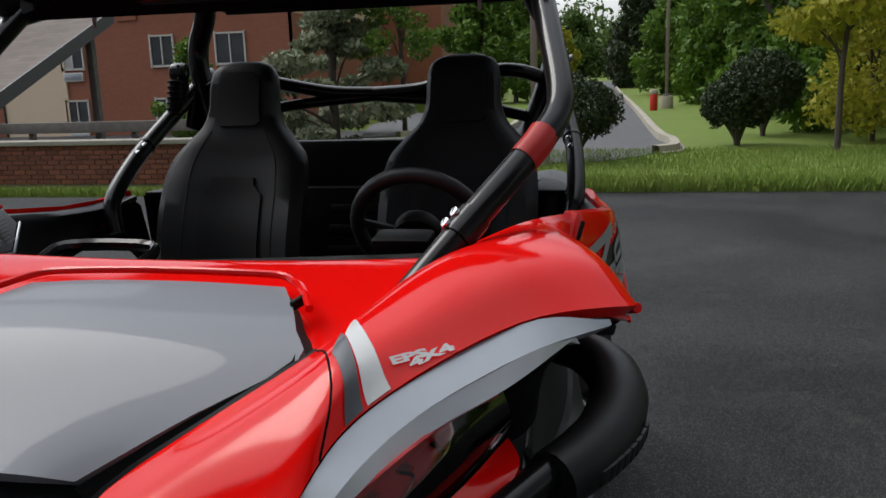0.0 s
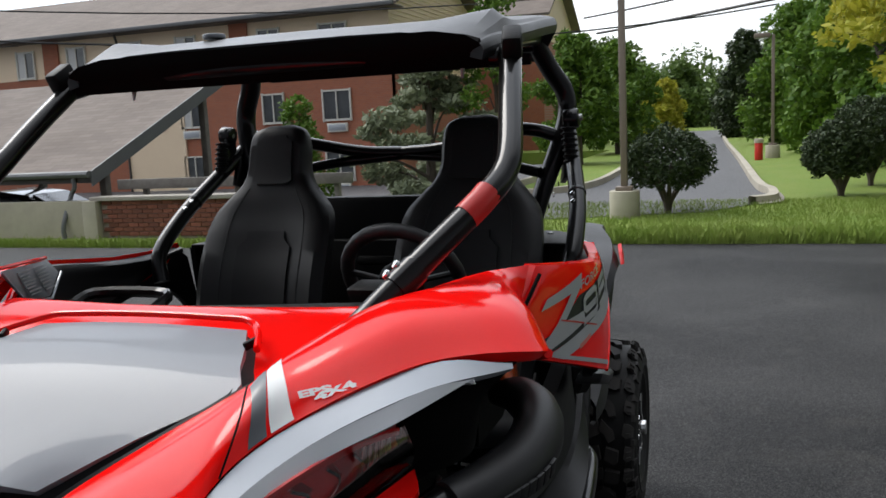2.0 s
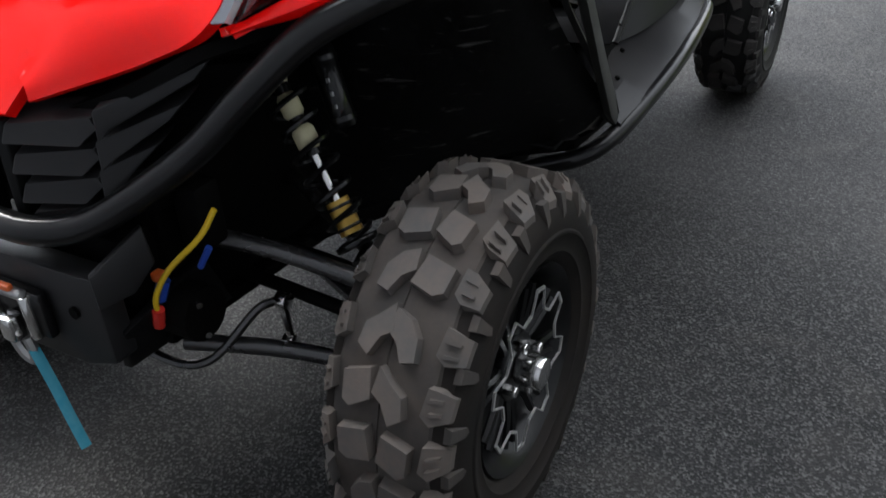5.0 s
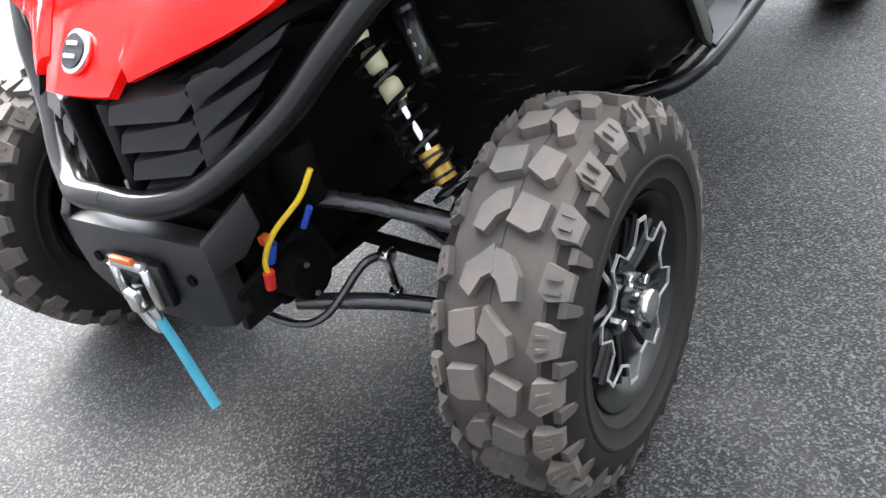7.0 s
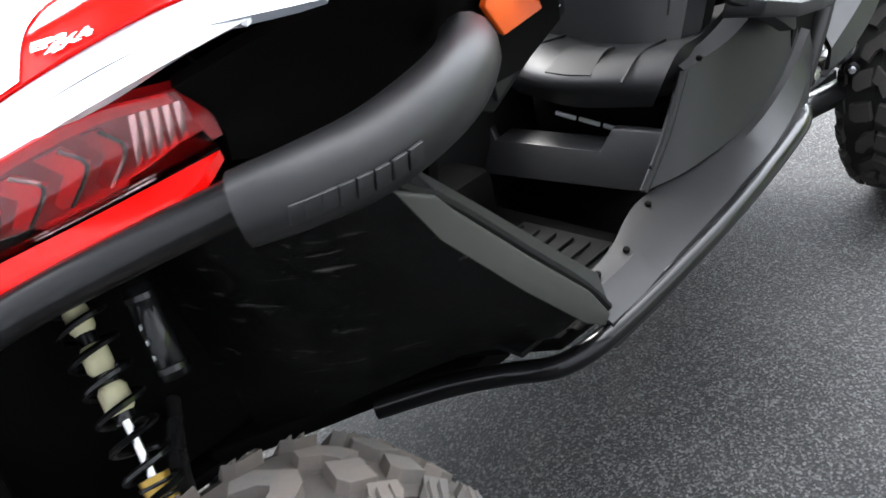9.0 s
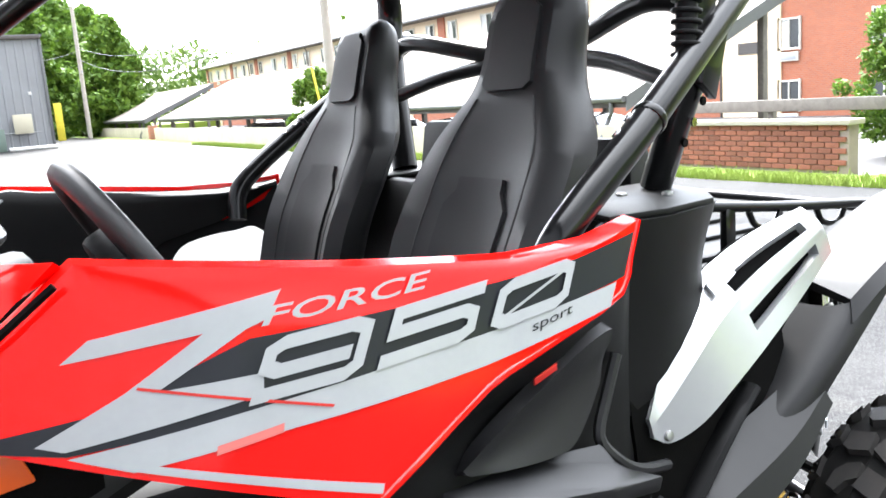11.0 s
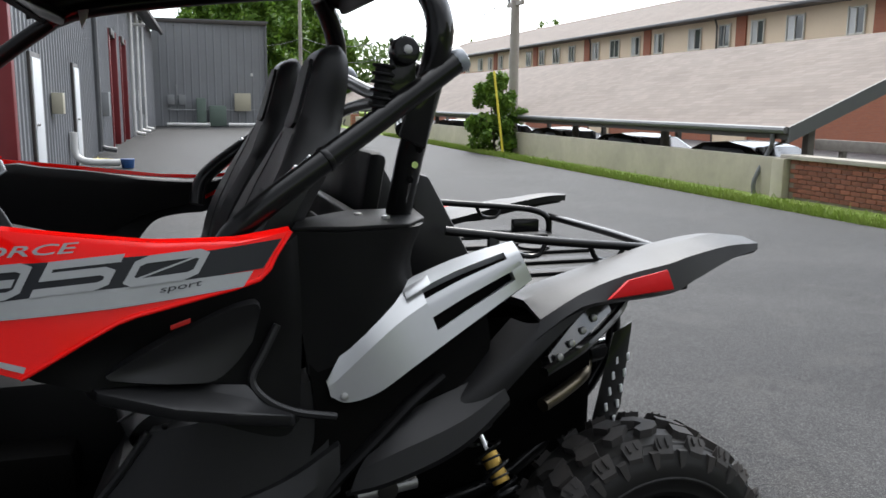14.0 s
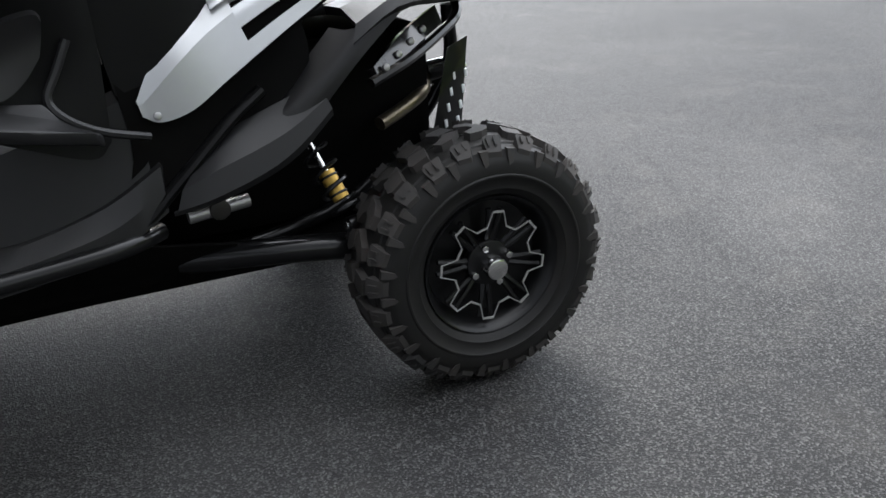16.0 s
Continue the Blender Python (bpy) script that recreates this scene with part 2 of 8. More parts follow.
REDWIRE = material("red_cable_boot", (0.62, 0.03, 0.02), 0.45)
BLUEWIRE = material("blue_cable", (0.02, 0.07, 0.40), 0.4)
ORANGEBIT = material("orange_plastic", (0.72, 0.14, 0.03), 0.4)
BRASS = material("tarnished_exhaust_steel", (0.20, 0.17, 0.12), 0.35, 0.9, (0.12, 0.10, 0.075), 20, 0.7)
LABEL = material("printed_warning_label", (0.30, 0.32, 0.33), 0.4, 0, (0.22, 0.23, 0.24), 60, 0.7)


def asphalt(name, dark, light, sealed=0.5):
    """Sealed blacktop: stone grain, worn lanes, faint cracks and dusty stains."""
    m = bpy.data.materials.new(name)
    m.use_nodes = True
    n, l = m.node_tree.nodes, m.node_tree.links
    b = n["Principled BSDF"]
    tc = n.new("ShaderNodeTexCoord")

    def tex(kind, scale, detail=4, dist=0.0):
        t = n.new(kind)
        t.inputs["Scale"].default_value = scale
        if kind == "ShaderNodeTexNoise":
            t.inputs["Detail"].default_value, t.inputs["Distortion"].default_value = detail, dist
        l.new(tc.outputs["Object"], t.inputs["Vector"])
        return t

    stones, grain, patch_n, stain = tex("ShaderNodeTexVoronoi", 215), tex("ShaderNodeTexNoise", 160, 2), tex("ShaderNodeTexNoise", 0.55, 5, 0.6), tex("ShaderNodeTexNoise", 2.3, 6, 1.2)
    bright = n.new("ShaderNodeMapRange")
    bright.inputs["From Min"].default_value, bright.inputs["From Max"].default_value = 0.52, 1.05
    l.new(stones.outputs["Color"], bright.inputs["Value"])
    mix = n.new("ShaderNodeMix")
    mix.data_type = "RGBA"
    mix.inputs["A"].default_value, mix.inputs["B"].default_value = (*dark, 1), (*light, 1)
    worn = n.new("ShaderNodeMath")
    worn.operation = "MULTIPLY_ADD"
    worn.inputs[1].default_value = 0.55
    fade = n.new("ShaderNodeMapRange")
    fade.inputs["From Min"].default_value, fade.inputs["From Max"].default_value = 0.3, 0.75
    fade.inputs["To Min"].default_value, fade.inputs["To Max"].default_value = -0.10, 0.20
    l.new(patch_n.outputs["Fac"], fade.inputs["Value"])
    l.new(bright.outputs["Result"], worn.inputs[0])
    l.new(fade.outputs["Result"], worn.inputs[2])
    l.new(worn.outputs[0], mix.inputs["Factor"])
    dust = n.new("ShaderNodeMix")
    dust.data_type = "RGBA"
    dust.inputs["B"].default_value = (0.13, 0.12, 0.105, 1)
    dmask = n.new("ShaderNodeMapRange")
    dmask.inputs["From Min"].default_value, dmask.inputs["From Max"].default_value, dmask.inputs["To Max"].default_value = 0.55, 0.78, 0.14
    l.new(stain.outputs["Fac"], dmask.inputs["Value"])
    l.new(dmask.outputs["Result"], dust.inputs["Factor"])
    l.new(mix.outputs["Result"], dust.inputs["A"])
    cracks = n.new("ShaderNodeTexVoronoi")
    cracks.feature = "DISTANCE_TO_EDGE"
    cracks.inputs["Scale"].default_value = 0.33
    wob = n.new("ShaderNodeMix")
    wob.data_type = "RGBA"
    wob.inputs["Factor"].default_value = 0.12
    l.new(tc.outputs["Object"], wob.inputs["A"])
    wobble = tex("ShaderNodeTexNoise", 1.4, 6)
    l.new(wobble.outputs["Color"], wob.inputs["B"])
    l.new(wob.outputs["Result"], cracks.inputs["Vector"])
    cmask = n.new("ShaderNodeMapRange")
    cmask.inputs["From Min"].default_value, cmask.inputs["From Max"].default_value = 0.0, 0.0035
    cmask.inputs["To Min"].default_value, cmask.inputs["To Max"].default_value = 0.8, 1.0
    l.new(cracks.outputs["Distance"], cmask.inputs["Value"])
    dark_lines = n.new("ShaderNodeMix")
    dark_lines.data_type, dark_lines.blend_type = "RGBA", "MULTIPLY"
    dark_lines.inputs["Factor"].default_value = 1.0
    l.new(dust.outputs["Result"], dark_lines.inputs["A"])
    l.new(cmask.outputs["Result"], dark_lines.inputs["B"])
    l.new(dark_lines.outputs["Result"], b.inputs["Base Color"])
    rough = n.new("ShaderNodeMapRange")
    rough.inputs["To Min"].default_value, rough.inputs["To Max"].default_value = 0.50, 0.80
    l.new(patch_n.outputs["Fac"], rough.inputs["Value"])
    l.new(rough.outputs["Result"], b.inputs["Roughness"])
    b.inputs["Specular IOR Level"].default_value = sealed
    height = n.new("ShaderNodeMath")
    height.operation = "ADD"
    l.new(stones.outputs["Distance"], height.inputs[0])
    l.new(grain.outputs["Fac"], height.inputs[1])
    relief = n.new("ShaderNodeBump")
    relief.inputs["Strength"].default_value, relief.inputs["Distance"].default_value = 0.5, 0.004
    l.new(height.outputs[0], relief.inputs["Height"])
    l.new(relief.outputs["Normal"], b.inputs["Normal"])
    return m


ASPHALT = asphalt("sealed_blacktop", (0.0040, 0.0040, 0.0042), (0.172, 0.170, 0.167), 0.18)
DRIVE = asphalt("faded_driveway_blacktop", (0.085, 0.085, 0.088), (0.17, 0.168, 0.165), 0.4)
LAWN = material("mown_grass", (0.14, 0.235, 0.022), 0.85, 0, (0.22, 0.26, 0.055), 0.8, 0.8, 0.9, 60, bump_depth=0.03, distort=0.5)
BLADE = material("grass_blade", (0.17, 0.27, 0.030), 0.6, 0, (0.26, 0.30, 0.07), 1.2, 0.8)
CONCRETE = material("weathered_concrete", (0.44, 0.40, 0.31), 0.85, 0, (0.30, 0.28, 0.22), 0.9, 0.8, 0.4, 60, distort=0.7)
KERB = material("pale_kerb_concrete", (0.46, 0.42, 0.34), 0.85, 0, (0.30, 0.27, 0.22), 1.5, 0.7, 0.4, 60)
BRICK = material("red_brick", (0.21, 0.070, 0.042), 0.85, 0, (0.15, 0.050, 0.034), 6, 0.7, 0.5, 150, per_object=0.28)
MORTAR = material("grey_mortar", (0.24, 0.20, 0.17), 0.9, 0, (0.17, 0.14, 0.12), 6, 0.6, 0.4, 120)
COPING = material("stone_coping", (0.36, 0.33, 0.28), 0.8, 0, (0.25, 0.23, 0.2), 3, 0.7, 0.3, 90)
TIMBER = material("weathered_grey_timber", (0.18, 0.165, 0.145), 0.85, 0, (0.11, 0.10, 0.09), 4, 0.8, 0.5, 90, distort=2)
SIDING = material("cream_vinyl_siding", (0.78, 0.62, 0.44), 0.6, 0, (0.70, 0.55, 0.39), 0.6, 0.5)
METALWALL = material("grey_ribbed_steel_cladding", (0.27, 0.28, 0.30), 0.45, 0.15, (0.22, 0.225, 0.24), 0.5, 0.7, distort=0.4)
DARKTRIM = material("dark_brown_metal_trim", (0.060, 0.052, 0.048), 0.5, 0, (0.045, 0.04, 0.037), 2, 0.5)
GUTTER = material("grey_gutter_metal", (0.13, 0.135, 0.14), 0.5, 0.1, (0.10, 0.10, 0.105), 2, 0.5)
REDTRIM = material("oxide_red_steel_jamb", (0.20, 0.018, 0.022), 0.5, 0, (0.15, 0.014, 0.018), 1, 0.6)
WHITEDOOR = material("white_painted_steel", (0.72, 0.74, 0.76), 0.5, 0, (0.62, 0.64, 0.66), 1, 0.6)
WHITEPVC = material("white_drain_pipe", (0.74, 0.74, 0.73), 0.45, 0, (0.55, 0.54, 0.52), 3, 0.6)
CABINETGREEN = material("green_grey_utility_enamel", (0.14, 0.19, 0.16), 0.5, 0, (0.11, 0.15, 0.13), 2, 0.6)
BEIGEBOX = material("beige_utility_enamel", (0.50, 0.47, 0.36), 0.5, 0, (0.42, 0.39, 0.3), 2, 0.6)
GREYBOX = material("grey_utility_enamel", (0.30, 0.31, 0.32), 0.5, 0, (0.24, 0.25, 0.26), 2, 0.6)
BLUEPLASTIC = material("blue_bucket_plastic", (0.02, 0.08, 0.24), 0.45)
PANE = material("dark_window_glass", (0.055, 0.060, 0.065), 0.06, 0, (0.09, 0.095, 0.10), 0.8, 0.7, spec=0.8, rough_var=0.03)
CURTAIN = material("pale_curtain_behind_glass", (0.50, 0.50, 0.49), 0.3, 0, (0.40, 0.40, 0.40), 2, 0.6, coat=0.6)
FRAME = material("white_window_frame", (0.66, 0.64, 0.58), 0.5)
POLEWOOD = material("grey_pole_timber", (0.40, 0.37, 0.33), 0.85, 0, (0.28, 0.25, 0.22), 3, 0.7, 0.4, 60)
LAMPPOST = material("brown_lamp_post_paint", (0.21, 0.165, 0.13), 0.5, 0, (0.17, 0.135, 0.105), 2, 0.5)
YELLOWGUARD = material("yellow_guy_guard", (0.72, 0.60, 0.05), 0.5)
WIRE = material("black_overhead_cable", (0.015, 0.015, 0.016), 0.5)
BARK = material("tree_bark", (0.095, 0.075, 0.058), 0.9, 0, (0.06, 0.048, 0.038), 6, 0.8, 0.6, 50)
CARPAINT = material("dark_car_paint", (0.02, 0.022, 0.026), 0.2, 0.2, (0.03, 0.03, 0.035), 1, 0.4, coat=0.8)
CARPALE = material("grey_car_paint", (0.10, 0.105, 0.11), 0.25, 0.4, (0.085, 0.09, 0.095), 1, 0.4, coat=0.8)
CARGLASS = material("tinted_car_glass", (0.02, 0.022, 0.025), 0.05, 0, (0.03, 0.03, 0.035), 1, 0.4, spec=0.8)


def shingles(name, a, c):
    m = material(name, a, 0.9, 0, c, 0.7, 0.8, 0.4, 40)
    n, l = m.node_tree.nodes, m.node_tree.links
    b = n["Principled BSDF"]
    tc = n.new("ShaderNodeTexCoord")
    tabs = n.new("ShaderNodeTexBrick")
    tabs.inputs["Scale"].default_value = 1.0
    tabs.inputs["Brick Width"].default_value, tabs.inputs["Row Height"].default_value, tabs.inputs["Mortar Size"].default_value = 0.33, 0.14, 0.006
    tabs.inputs["Color1"].default_value, tabs.inputs["Color2"].default_value, tabs.inputs["Mortar"].default_value = (*a, 1), (*c, 1), (*[v * 0.45 for v in a], 1)
    turn = n.new("ShaderNodeMapping")
    turn.inputs["Rotation"].default_value = (0, 0, radians(90))
    l.new(tc.outputs["Object"], turn.inputs["Vector"])
    l.new(turn.outputs["Vector"], tabs.inputs["Vector"])
    old = b.inputs["Base Color"].links[0].from_socket
    mix = n.new("ShaderNodeMix")
    mix.data_type = "RGBA"
    mix.inputs["Factor"].default_value = 0.6
    l.new(old, mix.inputs["A"])
    l.new(tabs.outputs["Color"], mix.inputs["B"])
    l.new(mix.outputs["Result"], b.inputs["Base Color"])
    return m


ROOFTILE = shingles("brown_asphalt_shingles", (0.20, 0.165, 0.14), (0.135, 0.110, 0.094))


def brickface(name):
    m = material(name, (0.30, 0.10, 0.055), 0.85, 0, (0.22, 0.075, 0.045), 0.5, 0.7)
    n, l = m.node_tree.nodes, m.node_tree.links
    b = n["Principled BSDF"]
    tc = n.new("ShaderNodeTexCoord")
    courses = n.new("ShaderNodeTexBrick")
    courses.inputs["Scale"].default_value = 1.0
    courses.inputs["Brick Width"].default_value, courses.inputs["Row Height"].default_value, courses.inputs["Mortar Size"].default_value = 0.21, 0.075, 0.007
    courses.inputs["Color1"].default_value, courses.inputs["Color2"].default_value, courses.inputs["Mortar"].default_value = (0.42, 0.13, 0.06, 1), (0.32, 0.10, 0.055, 1), (0.30, 0.22, 0.17, 1)
    turn = n.new("ShaderNodeMapping")
    turn.inputs["Rotation"].default_value = (radians(90), 0, radians(90))
    turn.vector_type = "TEXTURE"
    l.new(tc.outputs["Object"], turn.inputs["Vector"])
    l.new(turn.outputs["Vector"], courses.inputs["Vector"])
    old = b.inputs["Base Color"].links[0].from_socket
    mix = n.new("ShaderNodeMix")
    mix.data_type = "RGBA"
    mix.inputs["Factor"].default_value = 0.55
    l.new(old, mix.inputs["A"])
    l.new(courses.outputs["Color"], mix.inputs["B"])
    l.new(mix.outputs["Result"], b.inputs["Base Color"])
    return m


BRICKFACE = brickface("apartment_brickwork")


def leafy(name, a, c, through_light=0.25):
    """Leaves that differ one from another and let some light through."""
    m = bpy.data.materials.new(name)
    m.use_nodes = True
    n, l = m.node_tree.nodes, m.node_tree.links
    b = n["Principled BSDF"]
    geo, ramp = n.new("ShaderNodeNewGeometry"), n.new("ShaderNodeMix")
    ramp.data_type = "RGBA"
    ramp.inputs["A"].default_value, ramp.inputs["B"].default_value = (*a, 1), (*c, 1)
    l.new(geo.outputs["Random Per Island"], ramp.inputs["Factor"])
    l.new(ramp.outputs["Result"], b.inputs["Base Color"])
    b.inputs["Roughness"].default_value = 0.55
    b.inputs["Specular IOR Level"].default_value = 0.3
    thin = n.new("ShaderNodeBsdfTranslucent")
    l.new(ramp.outputs["Result"], thin.inputs["Color"])
    mixer = n.new("ShaderNodeMixShader")
    mixer.inputs["Fac"].default_value = through_light
    out = n["Material Output"]
    l.new(b.outputs[0], mixer.inputs[1])
    l.new(thin.outputs[0], mixer.inputs[2])
    l.new(mixer.outputs[0], out.inputs["Surface"])
    return m


LEAF = leafy("green_leaves", (0.055, 0.125, 0.014), (0.15, 0.25, 0.03))
LEAFDARK = leafy("dark_shrub_leaves", (0.018, 0.036, 0.012), (0.050, 0.072, 0.024), 0.12)
LEAFYELLOW = leafy("yellow_green_leaves", (0.30, 0.32, 0.03), (0.46, 0.42, 0.05), 0.35)
LEAFSPRUCE = leafy("blue_green_needles", (0.14, 0.17, 0.10), (0.27, 0.30, 0.18), 0.2)
LEAFFAR = leafy("distant_leaves", (0.055, 0.105, 0.022), (0.13, 0.19, 0.045), 0.2)
LEAFBROWN = leafy("dry_brown_leaves", (0.16, 0.07, 0.03), (0.25, 0.12, 0.05), 0.2)


# ---- shape helpers ----
def finish(name, bm, mat, parent=None, label="", angle=38):
    me = bpy.data.meshes.new(name)
    bm.normal_update()
    bm.to_mesh(me)
    bm.free()
    me.polygons.foreach_set("use_smooth", [True] * len(me.polygons))
    me.set_sharp_from_angle(angle=radians(angle))
    me.materials.append(mat)
    ob = new(name, me)
    if parent is not None:
        ob.parent = parent
    if label:
        ob["label"] = label
    return ob


def part(name, bm, mat, parent, label="", angle=38):
    return finish(name, bm, mat, parent, label, angle)


def thing(name, bm, mat, label, category, kind="", group="", angle=38):
    return tagged(finish(name, bm, mat, None, "", angle), label, category, group, kind)


def base(name, at, label, category, group="", kind=""):
    ob = new(name)
    ob.location = at
    return tagged(ob, label, category, group, kind)


def pair(name, build, mat, parent, label="", angle=38, sub=None):
    """A part and its mirror image across the middle plane of the vehicle."""
    made = []
    for side in (1, -1):
        bm = build()
        if side < 0:
            bmesh.ops.scale(bm, vec=(1, -1, 1), verts=bm.verts)
            bmesh.ops.reverse_faces(bm, faces=bm.faces)
        made.append(part(name, bm, mat, parent if sub is None else sub[len(made)], label, angle))
    return made


def catmull(pts, per=6):
    """A smooth line through the points."""
    p = [Vector(v) for v in pts]
    if len(p) < 3 or per < 2:
        return p
    ext = [p[0] * 2 - p[1], *p, p[-1] * 2 - p[-2]]
    out = []
    for i in range(1, len(ext) - 2):
        a, b, c, d = ext[i - 1], ext[i], ext[i + 1], ext[i + 2]
        for k in range(per):
            t = k / per
            out.append(0.5 * ((2 * b) + (c - a) * t + (2 * a - 5 * b + 4 * c - d) * t * t + (3 * b - a - 3 * c + d) * t ** 3))
    out.append(p[-1])
    return out


def tube(pts, r, n=10, per=6, bm=None, flat=1.0, closed=False, radii=None):
    """A round bar along a smooth line; radii: its radius at each given point."""
    bm = bm or bmesh.new()
    line = catmull(pts, per)
    if radii:
        rr = [v[0] for v in catmull([(q, 0, 0) for q in radii], per)]
    else:
        rr = [r] * len(line)
    rings, side = [], None
    for i, p in enumerate(line):
        d = (line[min(i + 1, len(line) - 1)] - line[max(i - 1, 0)]).normalized()
        if side is None:
            side = d.cross(Vector((0, 0, 1)) if abs(d.z) < 0.9 else Vector((1, 0, 0))).normalized()
        side = (side - d * side.dot(d)).normalized()
        up = d.cross(side)
        rings.append([bm.verts.new(p + (side * math.cos(a) + up * math.sin(a) * flat) * rr[i]) for a in (2 * math.pi * k / n for k in range(n))])
    for a, b in zip(rings, rings[1:]):
        for k in range(n):
            bm.faces.new((a[k], b[k], b[(k + 1) % n], a[(k + 1) % n]))
    if closed:
        for k in range(n):
            bm.faces.new((rings[-1][k], rings[0][k], rings[0][(k + 1) % n], rings[-1][(k + 1) % n]))
    else:
        bm.faces.new(rings[0])
        bm.faces.new(list(reversed(rings[-1])))
    bmesh.ops.recalc_face_normals(bm, faces=bm.faces)
    return bm


def box(size, at=(0, 0, 0), bevel=0.0, turn=(0, 0, 0), bm=None, segments=2):
    bm2 = bmesh.new()
    bmesh.ops.create_cube(bm2, size=1)
    bmesh.ops.scale(bm2, vec=size, verts=bm2.verts)
    if bevel:
        bmesh.ops.bevel(bm2, geom=bm2.edges[:], offset=bevel, segments=segments, affect="EDGES", profile=0.5)
    bmesh.ops.transform(bm2, matrix=pose(*at, *turn), verts=bm2.verts)
    return join(bm, bm2)


def join(bm, other):
    if bm is None:
        return other
    me = bpy.data.meshes.new("joined")
    other.to_mesh(me)
    other.free()
    bm.from_mesh(me)
    bpy.data.meshes.remove(me)
    return bm


def surface(rows, nu=4, nv=4, thick=0.012, bm=None, out=None):
    """A smooth shell through a small net of points, thickened inwards; out: the way its face looks."""
    thick = abs(thick)
    rows = [catmull(r, nv) for r in rows]
    cols = [catmull([r[j] for r in rows], nu) for j in range(len(rows[0]))]
    grid = [[c[i] for c in cols] for i in range(len(cols[0]))]
    bm = bm or bmesh.new()
    nr, nc = len(grid), len(grid[0])
    nor = []
    for i in range(nr):
        line = []
        for j in range(nc):
            du = grid[min(i + 1, nr - 1)][j] - grid[max(i - 1, 0)][j]
            dv = grid[i][min(j + 1, nc - 1)] - grid[i][max(j - 1, 0)]
            v = du.cross(dv)
            line.append(v.normalized() if v.length > 1e-9 else Vector((0, 0, 1)))
        nor.append(line)
    mean_n = sum((v for line in nor for v in line), Vector())
    mean_p = sum((v for line in grid for v in line), Vector()) / (nr * nc)
    face = Vector(out) if out else mean_p - Vector((mean_p.x * 0.7, 0, 0.72))
    if mean_n.dot(face) < 0:
        thick = -thick
    top = [[bm.verts.new(grid[i][j]) for j in range(nc)] for i in range(nr)]
    low = [[bm.verts.new(grid[i][j] - nor[i][j] * thick) for j in range(nc)] for i in range(nr)]
    for i in range(nr - 1):
        for j in range(nc - 1):
            bm.faces.new((top[i][j], top[i + 1][j], top[i + 1][j + 1], top[i][j + 1]))
            bm.faces.new((low[i][j], low[i][j + 1], low[i + 1][j + 1], low[i + 1][j]))
    rim = [(i, 0) for i in range(nr)] + [(nr - 1, j) for j in range(1, nc)] + [(i, nc - 1) for i in range(nr - 2, -1, -1)] + [(0, j) for j in range(nc - 2, 0, -1)]
    for (a, b), (c, d) in zip(rim, rim[1:] + rim[:1]):
        bm.faces.new((top[a][b], low[a][b], low[c][d], top[c][d]))
    bmesh.ops.recalc_face_normals(bm, faces=bm.faces)
    return bm


def slab(outline, depth, bevel=0.0, bm=None):
    """A plate: an outline in space, thickened by the vector depth."""
    b2 = bmesh.new()
    d = Vector(depth)
    a = [b2.verts.new(Vector(p)) for p in outline]
    c = [b2.verts.new(Vector(p) + d) for p in outline]
    b2.faces.new(a)
    b2.faces.new(list(reversed(c)))
    for i in range(len(a)):
        j = (i + 1) % len(a)
        b2.faces.new((a[i], c[i], c[j], a[j]))
    bmesh.ops.recalc_face_normals(b2, faces=b2.faces)
    if bevel:
        bmesh.ops.bevel(b2, geom=b2.edges[:], offset=bevel, segments=2, affect="EDGES", profile=0.5, clamp_overlap=True)
    return join(bm, b2)


def disc(r, depth, at, axis, n=20, bevel=0.0, bm=None, r2=None):
    b2 = bmesh.new()
    bmesh.ops.create_cone(b2, cap_ends=True, segments=n, radius1=r, radius2=r if r2 is None else r2, depth=depth)
    if bevel:
        caps = [e for e in b2.edges if len({round(v.co.z, 6) for v in e.verts}) == 1]
        bmesh.ops.bevel(b2, geom=caps, offset=bevel, segments=2, affect="EDGES", profile=0.5)
    turn = Vector(axis).to_track_quat("Z", "Y").to_matrix().to_4x4()
    bmesh.ops.transform(b2, matrix=Matrix.Translation(at) @ turn, verts=b2.verts)
    return join(bm, b2)


def helix(a, b, r, wire, turns, n=6, per_turn=14):
    a, b = Vector(a), Vector(b)
    d = (b - a).normalized()
    s = d.cross(Vector((0, 0, 1))).normalized()
    u = d.cross(s)
    steps = int(turns * per_turn)
    pts = [a.lerp(b, i / steps) + (s * math.cos(2 * math.pi * i / per_turn) + u * math.sin(2 * math.pi * i / per_turn)) * r for i in range(steps + 1)]
    return tube(pts, wire, n, 1)


def sheet(outline, offset=0.0):
    """A thin flat piece from an outline in space."""
    return slab(outline, (0, 0, offset or 0.0006))


# ---- ground ----
AZ = 0.026
COURT = -0.75


def wall_x(y):
    return 9.45 + AZ * (y - 5.0)


